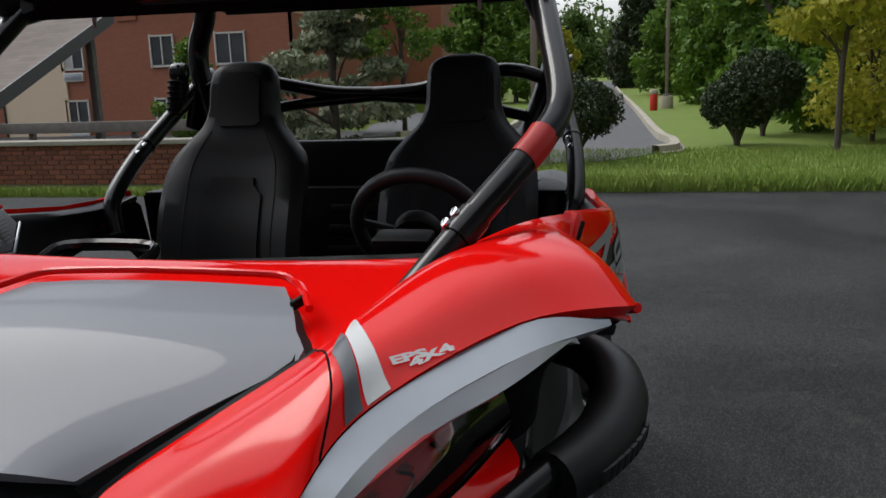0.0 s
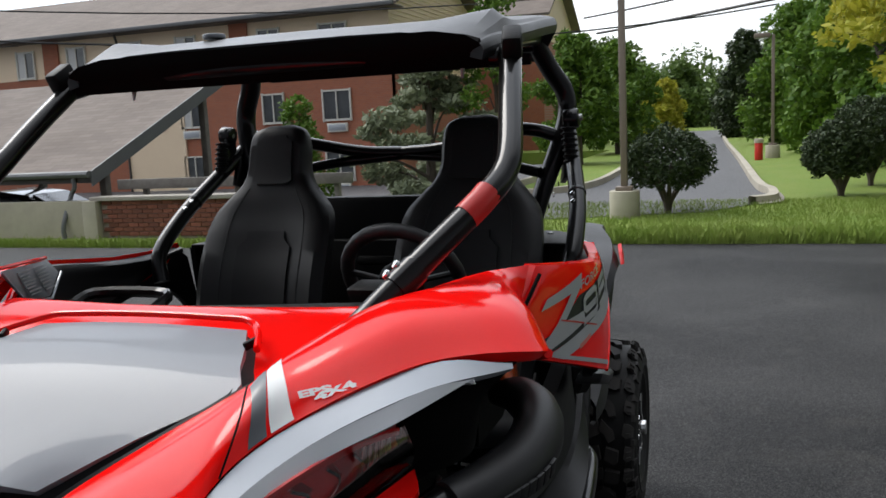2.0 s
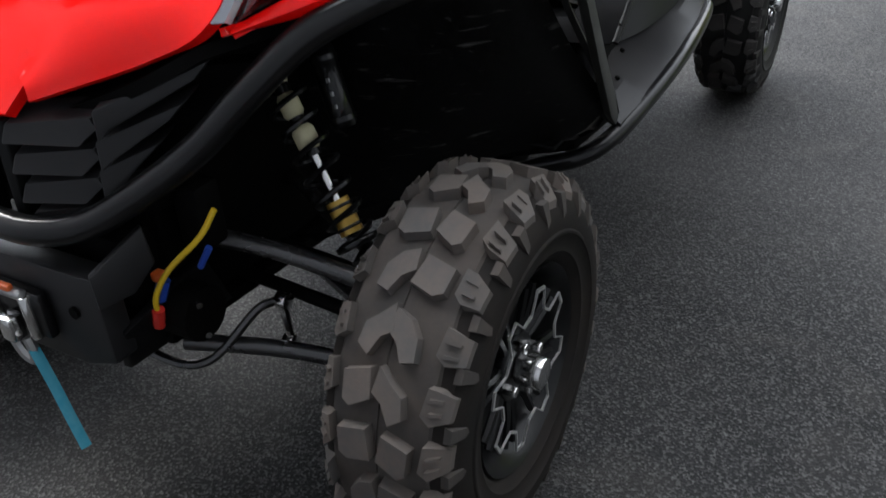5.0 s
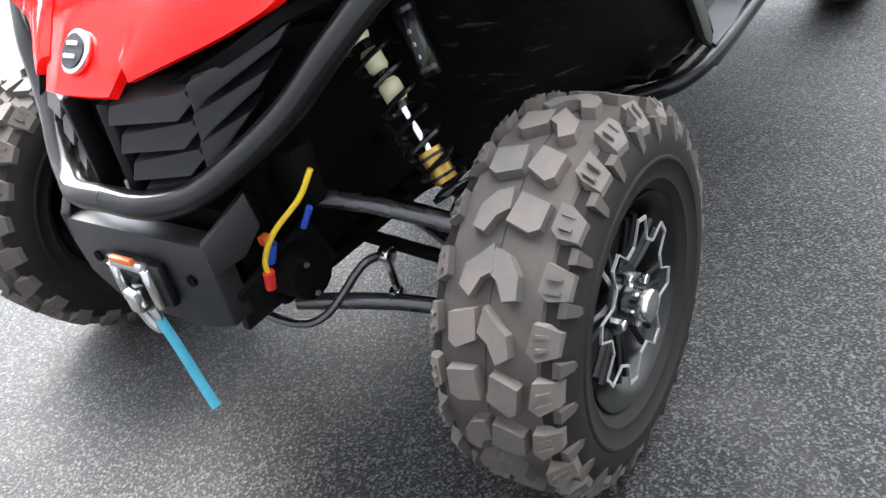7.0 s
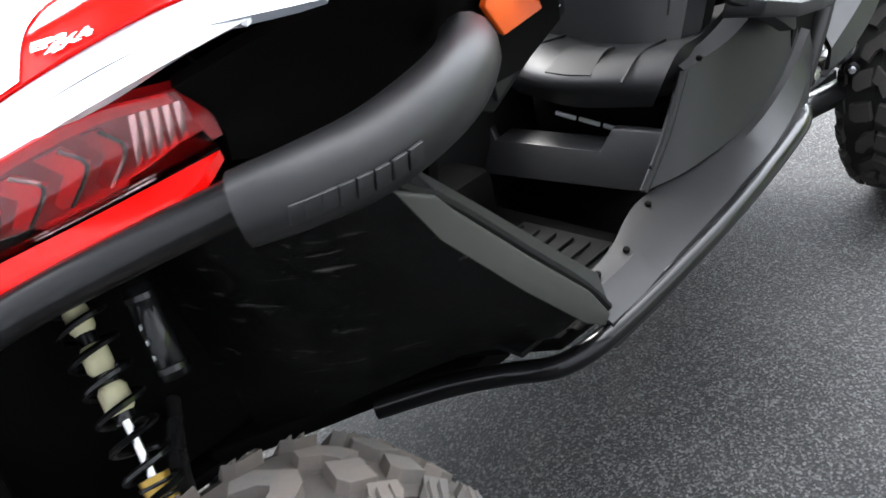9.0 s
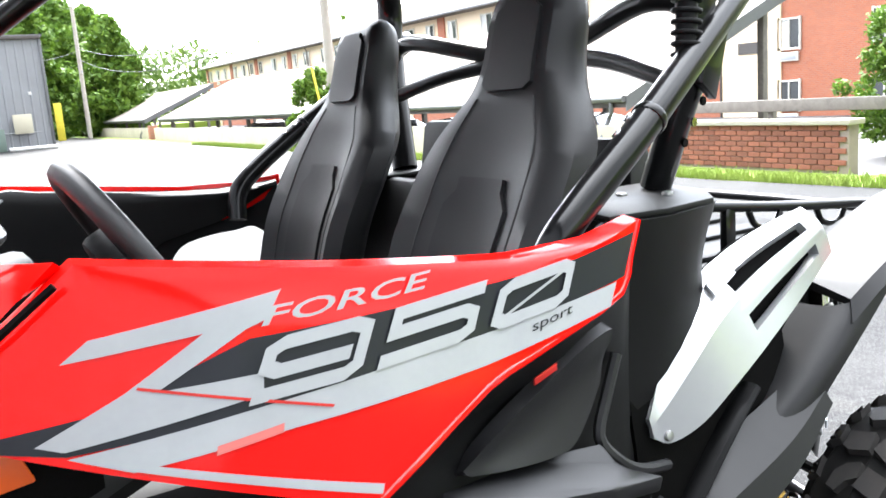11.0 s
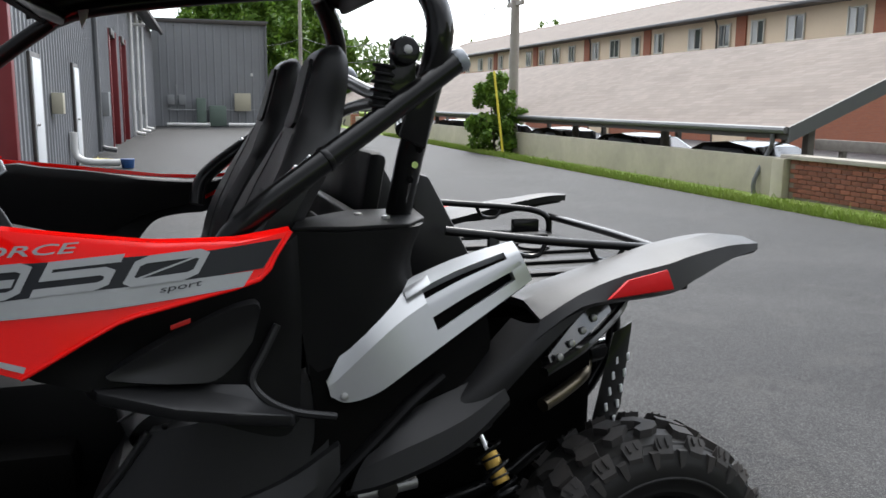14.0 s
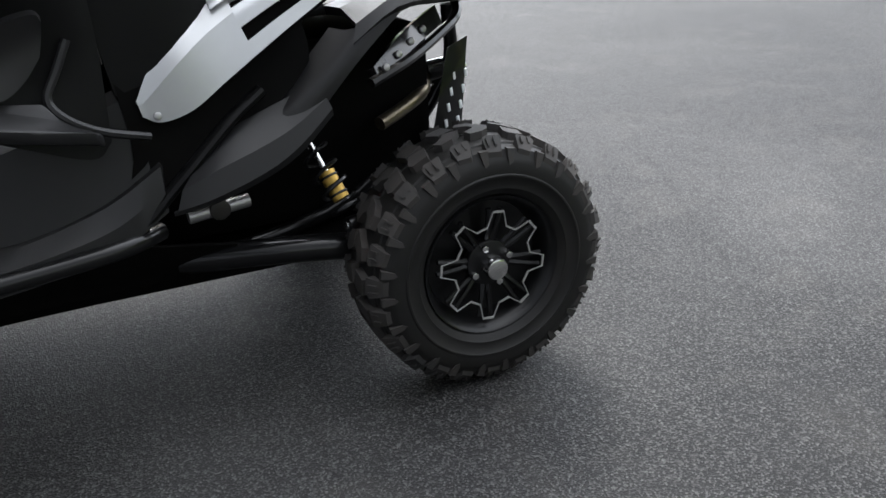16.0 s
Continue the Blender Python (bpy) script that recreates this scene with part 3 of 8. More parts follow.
def build_ground():
    """One sheet to the horizon, with the sunken parking court behind the low wall."""
    ys = [-700, -60, -20, 4.6, 4.64, 12, 20, 32, 46, 60, 80, 108, 108.05, 700]
    bm = bmesh.new()
    rows = []
    for y in ys:
        w = wall_x(max(-20, min(y, 120)))
        sunk = 4.62 < y < 108.02
        xs = [(-700, 0), (-30, 0), (0, 0), (w + 0.05, 0), (w + 0.09, COURT + 0.03 if sunk else 0), (w + 6, COURT + 0.03 if sunk else 0), (w + 9.0, COURT + 0.03 if sunk else 0), (w + 34, -0.7 if sunk else 0), (w + 34.1, 0), (90, 0), (200, 1.5), (700, 6)]
        rows.append([bm.verts.new((x, y, z - 0.03)) for x, z in xs])
    for a, b in zip(rows, rows[1:]):
        for i in range(len(a) - 1):
            bm.faces.new((a[i], a[i + 1], b[i + 1], b[i]))
    return thing("ground", bm, LAWN, "mown green lawn that reaches to the distance", "ground", "structure")


build_ground()


def flat(name, outline, z, depth, mat, label, category="road"):
    return thing(name, slab([(x, y, z) for x, y in outline], (0, 0, -depth)), mat, label, category, "structure")


edge = [(8.42, -60), (8.42, -4), (8.46, 0), (8.35, 3), (8.2, 6), (8.35, 12), (8.6, 20), (9.2, 40), (9.8, 62), (9.9, 130)]
lot = flat("parking_lot", [(-40, -60), *edge, (-40, 130)], 0.0, 0.10, ASPHALT, "dark sealed blacktop of the parking lot, dry and worn", "asphalt")
flat("road", [(13.9, -1.95), (17.2, -1.75), (28, -1.6), (56, -1.1), (100, -1.0), (104, -3.0), (104, 5.5), (98, 3.4), (60, 2.2), (30, 1.9), (21.4, 1.75), (17.8, 1.9), (16.2, 2.6), (15.9, 4.6), (11.7, 4.6), (11.5, 1.5), (12.2, -0.8)], -0.012, 0.1, DRIVE,
     "faded grey blacktop driveway between kerbs")
flat("cross_road", [(23.6, 3.9), (30, 4.5), (30, 6.6), (23, 6.4), (18.5, 5.4), (18.3, 4.4)], -0.012, 0.1, DRIVE, "grey blacktop side drive between lawns")
flat("white_line", [(1.0, 18.6), (4.4, 18.75), (4.4, 18.63), (1.0, 18.48)], 0.004, 0.003, KERB, "faded white painted line across the blacktop", "road marking")


def kerb(points, name="kerb"):
    pts = catmull([(x, y, 0) for x, y in points], 5)
    bm = bmesh.new()
    rings = []
    for i, p in enumerate(pts):
        d = (pts[min(i + 1, len(pts) - 1)] - pts[max(i - 1, 0)]).normalized()
        s = Vector((-d.y, d.x, 0)) * 0.09
        rings.append([bm.verts.new(q) for q in (p - s * 1.9 + Vector((0, 0, 0.0)), p - s + Vector((0, 0, 0.015)), p - s * 0.8 + Vector((0, 0, 0.12)), p + s + Vector((0, 0, 0.125)), p + s * 1.1 + Vector((0, 0, -0.05)))])
    for a, b in zip(rings, rings[1:]):
        for k in range(4):
            bm.faces.new((a[k], b[k], b[k + 1], a[k + 1]))
    bmesh.ops.recalc_face_normals(bm, faces=bm.faces)
    return thing(name, bm, KERB, "pale concrete kerb along the driveway", "kerb", "structure")


kerb([(13.3, -1.55), (13.75, -1.9), (15.2, -1.95), (17.2, -1.78), (28, -1.62), (56, -1.12), (100, -1.0)])
kerb([(60, 2.25), (30, 1.95), (21.4, 1.8), (17.8, 1.95), (16.3, 2.7), (16.0, 4.6)])
kerb([(23.6, 3.8), (19, 3.9), (18.0, 4.3)])


def tufts(count, area, height, mat, name, label):
    """Loose blades along an edge, each of them a folded leaf."""
    rng = random.Random(count)
    verts, faces = [], []
    for _ in range(count):
        x, y = area(rng)
        h, a, lean = height * rng.uniform(0.5, 1.3), rng.uniform(0, 6.283), rng.uniform(0.1, 0.6)
        w = 0.006 * rng.uniform(0.7, 1.6)
        dx, dy = math.cos(a), math.sin(a)
        k = len(verts)
        verts += [(x - dy * w, y + dx * w, -0.03), (x + dy * w, y - dx * w, -0.03), (x + dx * h * lean * 0.4, y + dy * h * lean * 0.4, h * 0.6), (x + dx * h * lean, y + dy * h * lean, h)]
        faces += [(k, k + 1, k + 2), (k + 2, k + 1, k + 3)]
    me = bpy.data.meshes.new(name)
    me.from_pydata(verts, [], faces)
    me.materials.append(mat)
    return tagged(new(name, me), label, "grass", "", "stuff")


def along_edge(rng):
    y = rng.uniform(-9, 34)
    x = np.interp(y, [q[1] for q in edge], [q[0] for q in edge])
    return x + abs(rng.gauss(0, 0.28)) - 0.03, y


tufts(26000, along_edge, 0.10, BLADE, "grass", "uneven grass blades along the edge of the blacktop")
tufts(15000, lambda r: (8.45 + abs(r.gauss(0, 0.35)), r.uniform(-9, 0.4)), 0.15, BLADE, "grass", "tall weedy grass beside the blacktop")
tufts(22000, lambda r: (r.uniform(8.6, 14), r.uniform(-7, 3)), 0.05, BLADE, "grass", "short lawn between the blacktop and the driveway")


flat("court_floor", [(wall_x(4.7) + 0.12, 4.7), (wall_x(4.7) + 22, 4.7), (wall_x(107) + 22, 107), (wall_x(107) + 0.12, 107)], COURT + 0.012, 0.004, DRIVE, "grey blacktop floor of the parking court", "asphalt")


# ---- low walls ----
def run(x0, y0, x1, y1, z0, z1, thick):
    d = Vector((x1 - x0, y1 - y0, 0)).normalized()
    s = Vector((d.y, -d.x, 0)) * thick
    return slab([(x0, y0, z0), (x1, y1, z0), (x1, y1, z1), (x0, y0, z1)], s, 0.008)


cw = run(wall_x(9.0), 9.0, wall_x(47), 47, -1.4, 0.60, 0.2)
thing("concrete_wall", cw, CONCRETE, "low weathered concrete retaining wall beside a grass strip", "wall", "structure")
cw2 = run(wall_x(48), 48, wall_x(100), 100, -1.4, 0.60, 0.2)
thing("concrete_wall", cw2, CONCRETE, "low weathered concrete wall further along the court", "wall", "structure")
bw = thing("brick_wall", run(wall_x(5) + 0.012, 4.9, wall_x(8.85) + 0.012, 8.85, -1.4, 0.60, 0.2), MORTAR, "low red brick wall with a stone coping", "wall", "structure")
part("coping", run(wall_x(4.85) - 0.06, 4.85, wall_x(9.0) - 0.06, 9.02, 0.601, 0.67, 0.33), COPING, bw, "grey stone coping")
part("pier", box((0.34, 0.28, 2.05), (wall_x(8.98) + 0.05, 9.0, -0.42), 0.01), CONCRETE, bw, "concrete end pier")
brick_mesh = None
rng = random.Random(3)
for r in range(8):
    for k in range(19):
        y = 4.93 + k * 0.205 + (0.1 if r % 2 else 0)
        if y + 0.195 > 8.86:
            continue
        if brick_mesh is None:
            b = part("brick", box((0.03, 0.193, 0.064), (0, 0, 0), 0.004, segments=1), BRICK, bw)
            brick_mesh = b.data
        else:
            b = new("brick", brick_mesh)
            b.parent = bw
        b.location = (wall_x(y) + 0.006 + rng.uniform(-0.003, 0.003), y + 0.097, 0.565 - r * 0.0745)
pil = thing("brick_pillar", box((0.45, 0.5, 2.1), (wall_x(47.5) + 0.05, 47.5, -0.3), 0.01), BRICKFACE, "short brick pillar between two concrete walls", "pillar", "structure")
fence = base("timber_barrier", (wall_x(6.5) + 0.5, 6.5, 0.7), "weathered grey timber rail above the brick wall", "barrier")
part("rail", box((0.07, 4.4, 0.17), (0, 0.1, 0.14), 0.01), TIMBER, fence)
for dy in (-1.8, 0.0, 1.8):
    part("post", box((0.09, 0.09, 2.0), (0.08, dy, -0.93), 0.008), TIMBER, fence)


# ---- carports ----
def carport(y0, y1, label):
    L = y1 - y0
    top = base("carport", (wall_x(y0) + 0.15, y0, COURT), label, "carport", "carports")
    z0, z1, w, slant = 1.85, 3.70, 4.3, AZ
    def q(x, y, z):
        return (x + slant * y, y, z)
    part("roof", slab([q(0, 0, z0), q(w, 0, z1), q(w, L, z1), q(0, L, z0)], (0, 0, -0.06)), ROOFTILE, top, "brown asphalt shingle roof")
    part("fascia", slab([q(-0.02, 0, z0 - 0.03), q(-0.02, L, z0 - 0.03), q(-0.02, L, z0 - 0.20), q(-0.02, 0, z0 - 0.20)], (0.03, 0, 0)), DARKTRIM, top)
    part("gutter", tube([q(-0.07, 0, z0 - 0.05), q(-0.07, L, z0 - 0.05)], 0.06, 8), GUTTER, top)
    for yy in (-0.03, L + 0.0):
        part("barge_board", slab([q(-0.03, yy, z0 + 0.0), q(w, yy, z1 + 0.0), q(w, yy, z1 - 0.26), q(-0.03, yy, z0 - 0.26)], (0, 0.03, 0)), GUTTER, top)
    part("downpipe", tube([q(-0.05, 0.35, z0 - 0.1), q(-0.05, 0.35, z0 - 0.28), q(0.02, 0.5, z0 - 0.4), q(-0.24, 0.5, z0 - 0.9), q(-0.24, 0.5, z0 - 1.12), q(-0.34, 0.5, z0 - 1.2)], 0.04, 8, 3), GUTTER, top)
    n = max(2, int(L / 4.5))
    for i in range(n + 1):
        for x, h in ((0.6, 1.92), (w - 0.5, 3.32)):
            part("post", box((0.14, 0.14, h), q(x, 0.25 + i * (L - 0.5) / n, h / 2), 0.008), TIMBER, top)
        part("beam", box((0.1, (L - 0.5) / n, 0.2), q(w - 0.5, 0.25 + min(i + 0.5, n - 0.5) * (L - 0.5) / n, 3.22), 0.005, (0, 0, -8)), TIMBER, top)
    return top


carport(9.1, 46.0, "long open carport with a brown shingle roof")
carport(50.0, 92.0, "further open carport with a brown shingle roof")


def parked_car(at, paint, label):
    car = base("parked_car", at, label, "car", "cars under the carport")
    prof = [(-2.2, 0.35), (-2.25, 0.62), (-2.1, 0.86), (-1.2, 0.97), (-0.45, 1.36), (0.2, 1.46), (0.9, 1.40), (1.65, 1.05), (2.1, 0.98), (2.25, 0.7), (2.2, 0.35)]
    bm = bmesh.new()
    ys = [(-0.88, 0.9), (-0.8, 1.0), (0, 1.015), (0.8, 1.0), (0.88, 0.9)]
    rings = [[bm.verts.new((y * (0.82 if z > 1.1 else 1.0), x, z * k if z > 0.9 else z)) for x, z in prof] for y, k in ys]
    for a, b in zip(rings, rings[1:]):
        for i in range(len(prof) - 1):
            bm.faces.new((a[i], a[i + 1], b[i + 1], b[i]))
    bm.faces.new(rings[0])
    bm.faces.new(rings[-1])
    bmesh.ops.recalc_face_normals(bm, faces=bm.faces)
    part("body", bm, paint, car)
    for s in (-1, 1):
        part("side_window", slab([(s * 0.79, -0.75, 1.0), (s * 0.73, -0.3, 1.32), (s * 0.73, 0.75, 1.34), (s * 0.79, 1.25, 1.02)], (s * 0.012, 0, 0)), CARGLASS, car)
    part("windscreen", slab([(-0.62, -1.05, 1.05), (0.62, -1.05, 1.05), (0.56, -0.5, 1.34), (-0.56, -0.5, 1.34)], (0, -0.02, 0.03)), CARGLASS, car)
    for x in (-0.86, 0.86):
        for y in (-1.4, 1.4):
            w = part("wheel", disc(0.32, 0.2, (x, y, 0.32), (1, 0, 0), 16, 0.02), RUBBERCLEAN, car)
    return car


for k, (y, mt) in enumerate(((12.6, CARPAINT), (17.2, CARPAINT), (22.0, CARPALE), (27.5, CARPAINT), (33.5, CARPALE))):
    c = parked_car((wall_x(y) + 2.2, y, COURT), mt, "dark car parked nose-in under the carport" if mt is CARPAINT else "silver car parked under the carport")
    c.rotation_euler = (0, 0, radians(8))


# ---- apartment building ----
def window(parent, x, y, z, w, h, curtain, ac):
    f = bmesh.new()
    for sy, sz, wy, wz in ((-w / 2, 0, 0.07, h + 0.14), (w / 2, 0, 0.07, h + 0.14), (0, h / 2, w, 0.07), (0, -h / 2, w, 0.09), (0, 0, 0.05, h)):
        box((0.09, wy, wz), (0, sy, sz), bm=f)
    f.verts.ensure_lookup_table()
    bmesh.ops.translate(f, vec=(x, y, z), verts=f.verts)
    win = part("window", f, FRAME, parent, "white framed sliding window")
    part("pane", box((0.02, w / 2 - 0.05, h - 0.06), (x + 0.02, y - w / 4, z)), PANE, win)
    part("pane", box((0.02, w / 2 - 0.05, h - 0.06), (x + 0.02, y + w / 4, z)), CURTAIN if curtain else PANE, win, "pale curtain behind the glass" if curtain else "")
    if ac:
        a = part("air_conditioner", box((0.12, 0.95, 0.38), (x, y + 0.02, z - h / 2 - 0.33), 0.015), FRAME, parent, "white through-wall air conditioner")
        part("grille", box((0.02, 0.8, 0.26), (x - 0.065, y + 0.02, z - h / 2 - 0.33), 0.004), STRIPGREY, a)


def apartments():
    X, Y0, Y1, D = 31.5, 12.1, 112.0, 14.0
    G, E1 = -1.15, 6.85
    def fx(y):
        return X + AZ * (y - Y0) * 0.6
    b = base("apartment_building", (0, 0, 0), "three-storey brick and cream-sided apartment building with a brown roof", "building")
    part("wall", slab([(fx(Y0), Y0, G), (fx(Y1), Y1, G), (fx(Y1), Y1, 4.85), (fx(Y0), Y0, 4.85)], (0.4, 0, 0)), BRICKFACE, b, "red brick lower storeys")
    part("wall", slab([(fx(Y0) + 0.02, Y0, 4.85), (fx(Y1) + 0.02, Y1, 4.85), (fx(Y1) + 0.02, Y1, E1), (fx(Y0) + 0.02, Y0, E1)], (0.4, 0, 0)), SIDING, b, "cream siding on the top storey")
    part("wall", slab([(X, Y0, G), (X + D, Y0, G), (X + D, Y0, 4.1), (X, Y0, 4.1)], (0, 0.35, 0)), BRICKFACE, b, "brick end wall")
    part("gable", slab([(X, Y0 + 0.01, 4.1), (X + D, Y0 + 0.01, 4.1), (X + D, Y0 + 0.01, E1), (X + D / 2, Y0 + 0.01, E1 + 2.7), (X, Y0 + 0.01, E1)], (0, 0.3, 0)), SIDING, b, "cream clapboard gable")
    for i in range(26):
        z = 4.2 + i * 0.2
        half = D / 2 if z < E1 else max(0.1, D / 2 * (1 - (z - E1) / 2.7))
        part("siding_board", box((half * 2, 0.03, 0.025), (X + D / 2, Y0 - 0.012, z)), SIDING, b)
    part("wall", box((0.4, Y1 - Y0, E1 - G), (fx(Y0) + D, (Y0 + Y1) / 2, (E1 + G) / 2)), BRICKFACE, b)
    for s in (0, 1):
        x0, x1 = (X - 0.9, X + D / 2) if not s else (X + D / 2, X + D + 0.9)
        za, zb = (E1 - 0.25, E1 + 2.75) if not s else (E1 + 2.75, E1 - 0.25)
        dx = fx(Y1) - X
        part("roof", slab([(x0, Y0 - 0.7, za), (x1, Y0 - 0.7, zb), (x1 + dx, Y1, zb), (x0 + dx, Y1, za)], (0, 0, 0.12)), ROOFTILE, b, "brown asphalt shingle roof")
    part("soffit", slab([(X - 0.88, Y0 - 0.65, E1 - 0.30), (X + 0.1, Y0 - 0.65, E1 - 0.30), (fx(Y1) + 0.1, Y1, E1 - 0.30), (fx(Y1) - 0.88, Y1, E1 - 0.30)], (0, 0, 0.04)), DARKTRIM, b)
    part("gutter", box((0.14, Y1 - Y0 + 0.6, 0.16), (fx((Y0 + Y1) / 2) - 0.95, (Y0 + Y1) / 2 - 0.3, E1 - 0.2), 0.02, (0, 0, -0.9)), GUTTER, b)
    rng = random.Random(5)
    y = Y0 + 2.6
    k = 0
    while y < Y1 - 2:
        w = 1.05 if k % 3 else 1.3
        for z in (5.55, 2.75, 0.15):
            if z < 2 and y > 24:
                continue
            window(b, fx(y) - 0.05, y, z, w, 1.25, rng.random() < 0.6, z > 3 and k % 3 == 0 or z < 3 and k % 2 == 0)
        if k % 3 == 1:
            part("brick_panel", box((0.1, 0.9, 2.6), (fx(y) - 0.02, y + 1.5, 5.35)), BRICKFACE, b, "red brick pier on the top storey")
        if k % 5 == 2:
            part("wall", box((0.12, 3.2, 5.2), (fx(y) - 0.035, y + 2.0, 1.45)), SIDING, b, "cream clapboard bay")
            part("balcony_rail", box((0.05, 1.2, 0.5), (fx(y) - 0.12, y + 2.0, 2.3)), DARKTRIM, b)
            part("downpipe", tube([(fx(y) - 0.9, y + 3.4, E1 - 0.3), (fx(y) - 0.2, y + 3.6, E1 - 0.7), (fx(y) - 0.12, y + 3.6, -1)], 0.06, 6, 2), DARKTRIM, b)
        y += 3.1 + (k % 4 == 1) * 1.2
        k += 1
    return b


apartments()
b2 = base("apartment_building", (48, 11.0, 0), "gabled cream-sided wing behind the trees", "building")
part("wall", box((10, 8, 8), (5, 2, 3.2)), BRICKFACE, b2)
part("gable", slab([(0, -2.02, 6.5), (10, -2.02, 6.5), (10, -2.02, 8), (5, -2.02, 10.6), (0, -2.02, 8)], (0, 0.2, 0)), SIDING, b2)
part("roof", slab([(-0.7, -2.6, 7.7), (5, -2.6, 10.8), (5, 6.5, 10.8), (-0.7, 6.5, 7.7)], (0, 0, 0.15)), ROOFTILE, b2)
part("roof", slab([(5, -2.6, 10.8), (10.7, -2.6, 7.7), (10.7, 6.5, 7.7), (5, 6.5, 10.8)], (0, 0, 0.15)), ROOFTILE, b2)


# ---- metal workshop ----
def ribbed(x0, y0, x1, y1, z0, z1, pitch=0.3, bm=None):
    """Steel cladding: a sheet with raised ribs."""
    bm = bm or bmesh.new()
    a, b = Vector((x0, y0, 0)), Vector((x1, y1, 0))
    L = (b - a).length
    d = (b - a) / L
    n = Vector((d.y, -d.x, 0))
    prof, s = [], 0.0
    while s < L - 0.001:
        for ds, h in ((0, 0), (0.22, 0), (0.24, 0.03), (0.28, 0.03)):
            if s + ds * pitch / 0.3 <= L:
                prof.append((s + ds * pitch / 0.3, h))
        s += pitch
    prof.append((L, 0))
    low = [bm.verts.new(a + d * s + n * h + Vector((0, 0, z0))) for s, h in prof]
    top = [bm.verts.new(a + d * s + n * h + Vector((0, 0, z1))) for s, h in prof]
    for i in range(len(prof) - 1):
        bm.faces.new((low[i], low[i + 1], top[i + 1], top[i]))
    return bm


def wx(y):
    return -2.05 + 0.042 * (y - 14)


EAVE = 5.1
shop = base("metal_workshop", (0, 0, 0), "long grey ribbed-steel workshop with red door jambs", "building")
gaps = [(3.5, 7.6), (8.3, 11.9), (25.5, 27.6), (29.0, 31.0)]
bm = bmesh.new()
y = -30.0
for g0, g1 in gaps + [(47.6, 47.6)]:
    ribbed(wx(y), y, wx(g0), g0, 0, EAVE, bm=bm)
    if g1 > g0:
        ribbed(wx(g0), g0, wx(g1), g1, 3.45, EAVE, bm=bm)
    y = g1
part("wall", bm, METALWALL, shop, "grey ribbed steel cladding", 20)
part("wall", box((0.12, 80, EAVE), (wx(8) - 6.0, 8, EAVE / 2)), METALWALL, shop)
for g0, g1 in gaps:
    ym = (g0 + g1) / 2
    part("door_jamb", box((0.36, 0.26, 3.55), (wx(g0) - 0.12, g0 + 0.1, 1.775), 0.01), REDTRIM, shop, "oxide red steel jamb")
    part("door_jamb", box((0.36, 0.26, 3.55), (wx(g1) - 0.12, g1 - 0.1, 1.775), 0.01), REDTRIM, shop, "oxide red steel jamb")
    part("lintel", box((0.38, g1 - g0, 0.2), (wx(ym) - 0.12, ym, 3.45), 0.01), DARKTRIM, shop)
    if g1 < 20:
        d = part("roller_door", box((0.06, g1 - g0 - 0.3, 3.36), (wx(ym) - 0.26, ym, 1.68)), WHITEDOOR, shop, "pale overhead door")
        for i in range(6):
            part("panel", box((0.02, g1 - g0 - 0.36, 0.5), (wx(ym) - 0.225, ym, 0.3 + i * 0.55), 0.008), WHITEDOOR, d)
    else:
        part("roller_door", box((0.06, g1 - g0 - 0.3, 3.36), (wx(ym) - 0.26, ym, 1.68)), METALWALL, shop)
for yy in (13.6, 18.2):
    dr = part("door", box((0.06, 0.95, 2.1), (wx(yy) + 0.05, yy, 1.06), 0.008), WHITEDOOR, shop, "white steel personnel door")
    part("door_frame", box((0.05, 1.12, 2.2), (wx(yy) + 0.035, yy, 1.10), 0.006), DARKTRIM, dr)
    part("door_handle", box((0.05, 0.12, 0.04), (wx(yy) + 0.10, yy - 0.38, 1.0), 0.008), CHROME, dr)
part("roof", slab([(wx(-30) + 0.55, -30, EAVE - 0.05), (wx(47) + 0.55, 47, EAVE - 0.05), (wx(47) - 8, 47, EAVE + 1.6), (wx(-30) - 8, -30, EAVE + 1.6)], (0, 0, 0.1)), GUTTER, shop)
part("gutter", box((0.16, 78, 0.2), (wx(8.5) + 0.55, 8.5, EAVE - 0.06), 0.02, (0, 0, -2.4)), DARKTRIM, shop)
for yy in (17.5, 24, 34):
    part("vent_pipe", tube([(wx(yy), yy, EAVE - 0.75), (wx(yy) + 0.55, yy, EAVE - 0.75)], 0.07, 8, 1), WHITEPVC, shop)
part("vent_pipe", tube([(wx(16.6), 16.6, EAVE - 1.1), (wx(16.6) + 0.3, 16.6, EAVE - 1.1), (wx(16.6) + 0.36, 16.6, EAVE - 1.2), (wx(16.6) + 0.36, 16.6, EAVE - 2.0)], 0.06, 8, 3), WHITEPVC, shop)
part("roof_rail", tube([(wx(19) + 0.5, 19, EAVE + 0.1), (wx(19) + 0.5, 19, EAVE + 1.0), (wx(19) + 0.1, 19, EAVE + 1.0)], 0.02, 6, 1), GUTTER, shop)
for yy, z in ((21.5, 0.0), (32.5, 0.0), (35.5, 0.0), (38.5, 0.0)):
    part("downpipe", tube([(wx(yy) + 0.12, yy, EAVE - 0.2), (wx(yy) + 0.12, yy, 0.5), (wx(yy) + 0.16, yy, 0.2), (wx(yy) + 0.5, yy, 0.12)], 0.07, 8, 3), WHITEPVC if yy > 30 else GUTTER, shop)
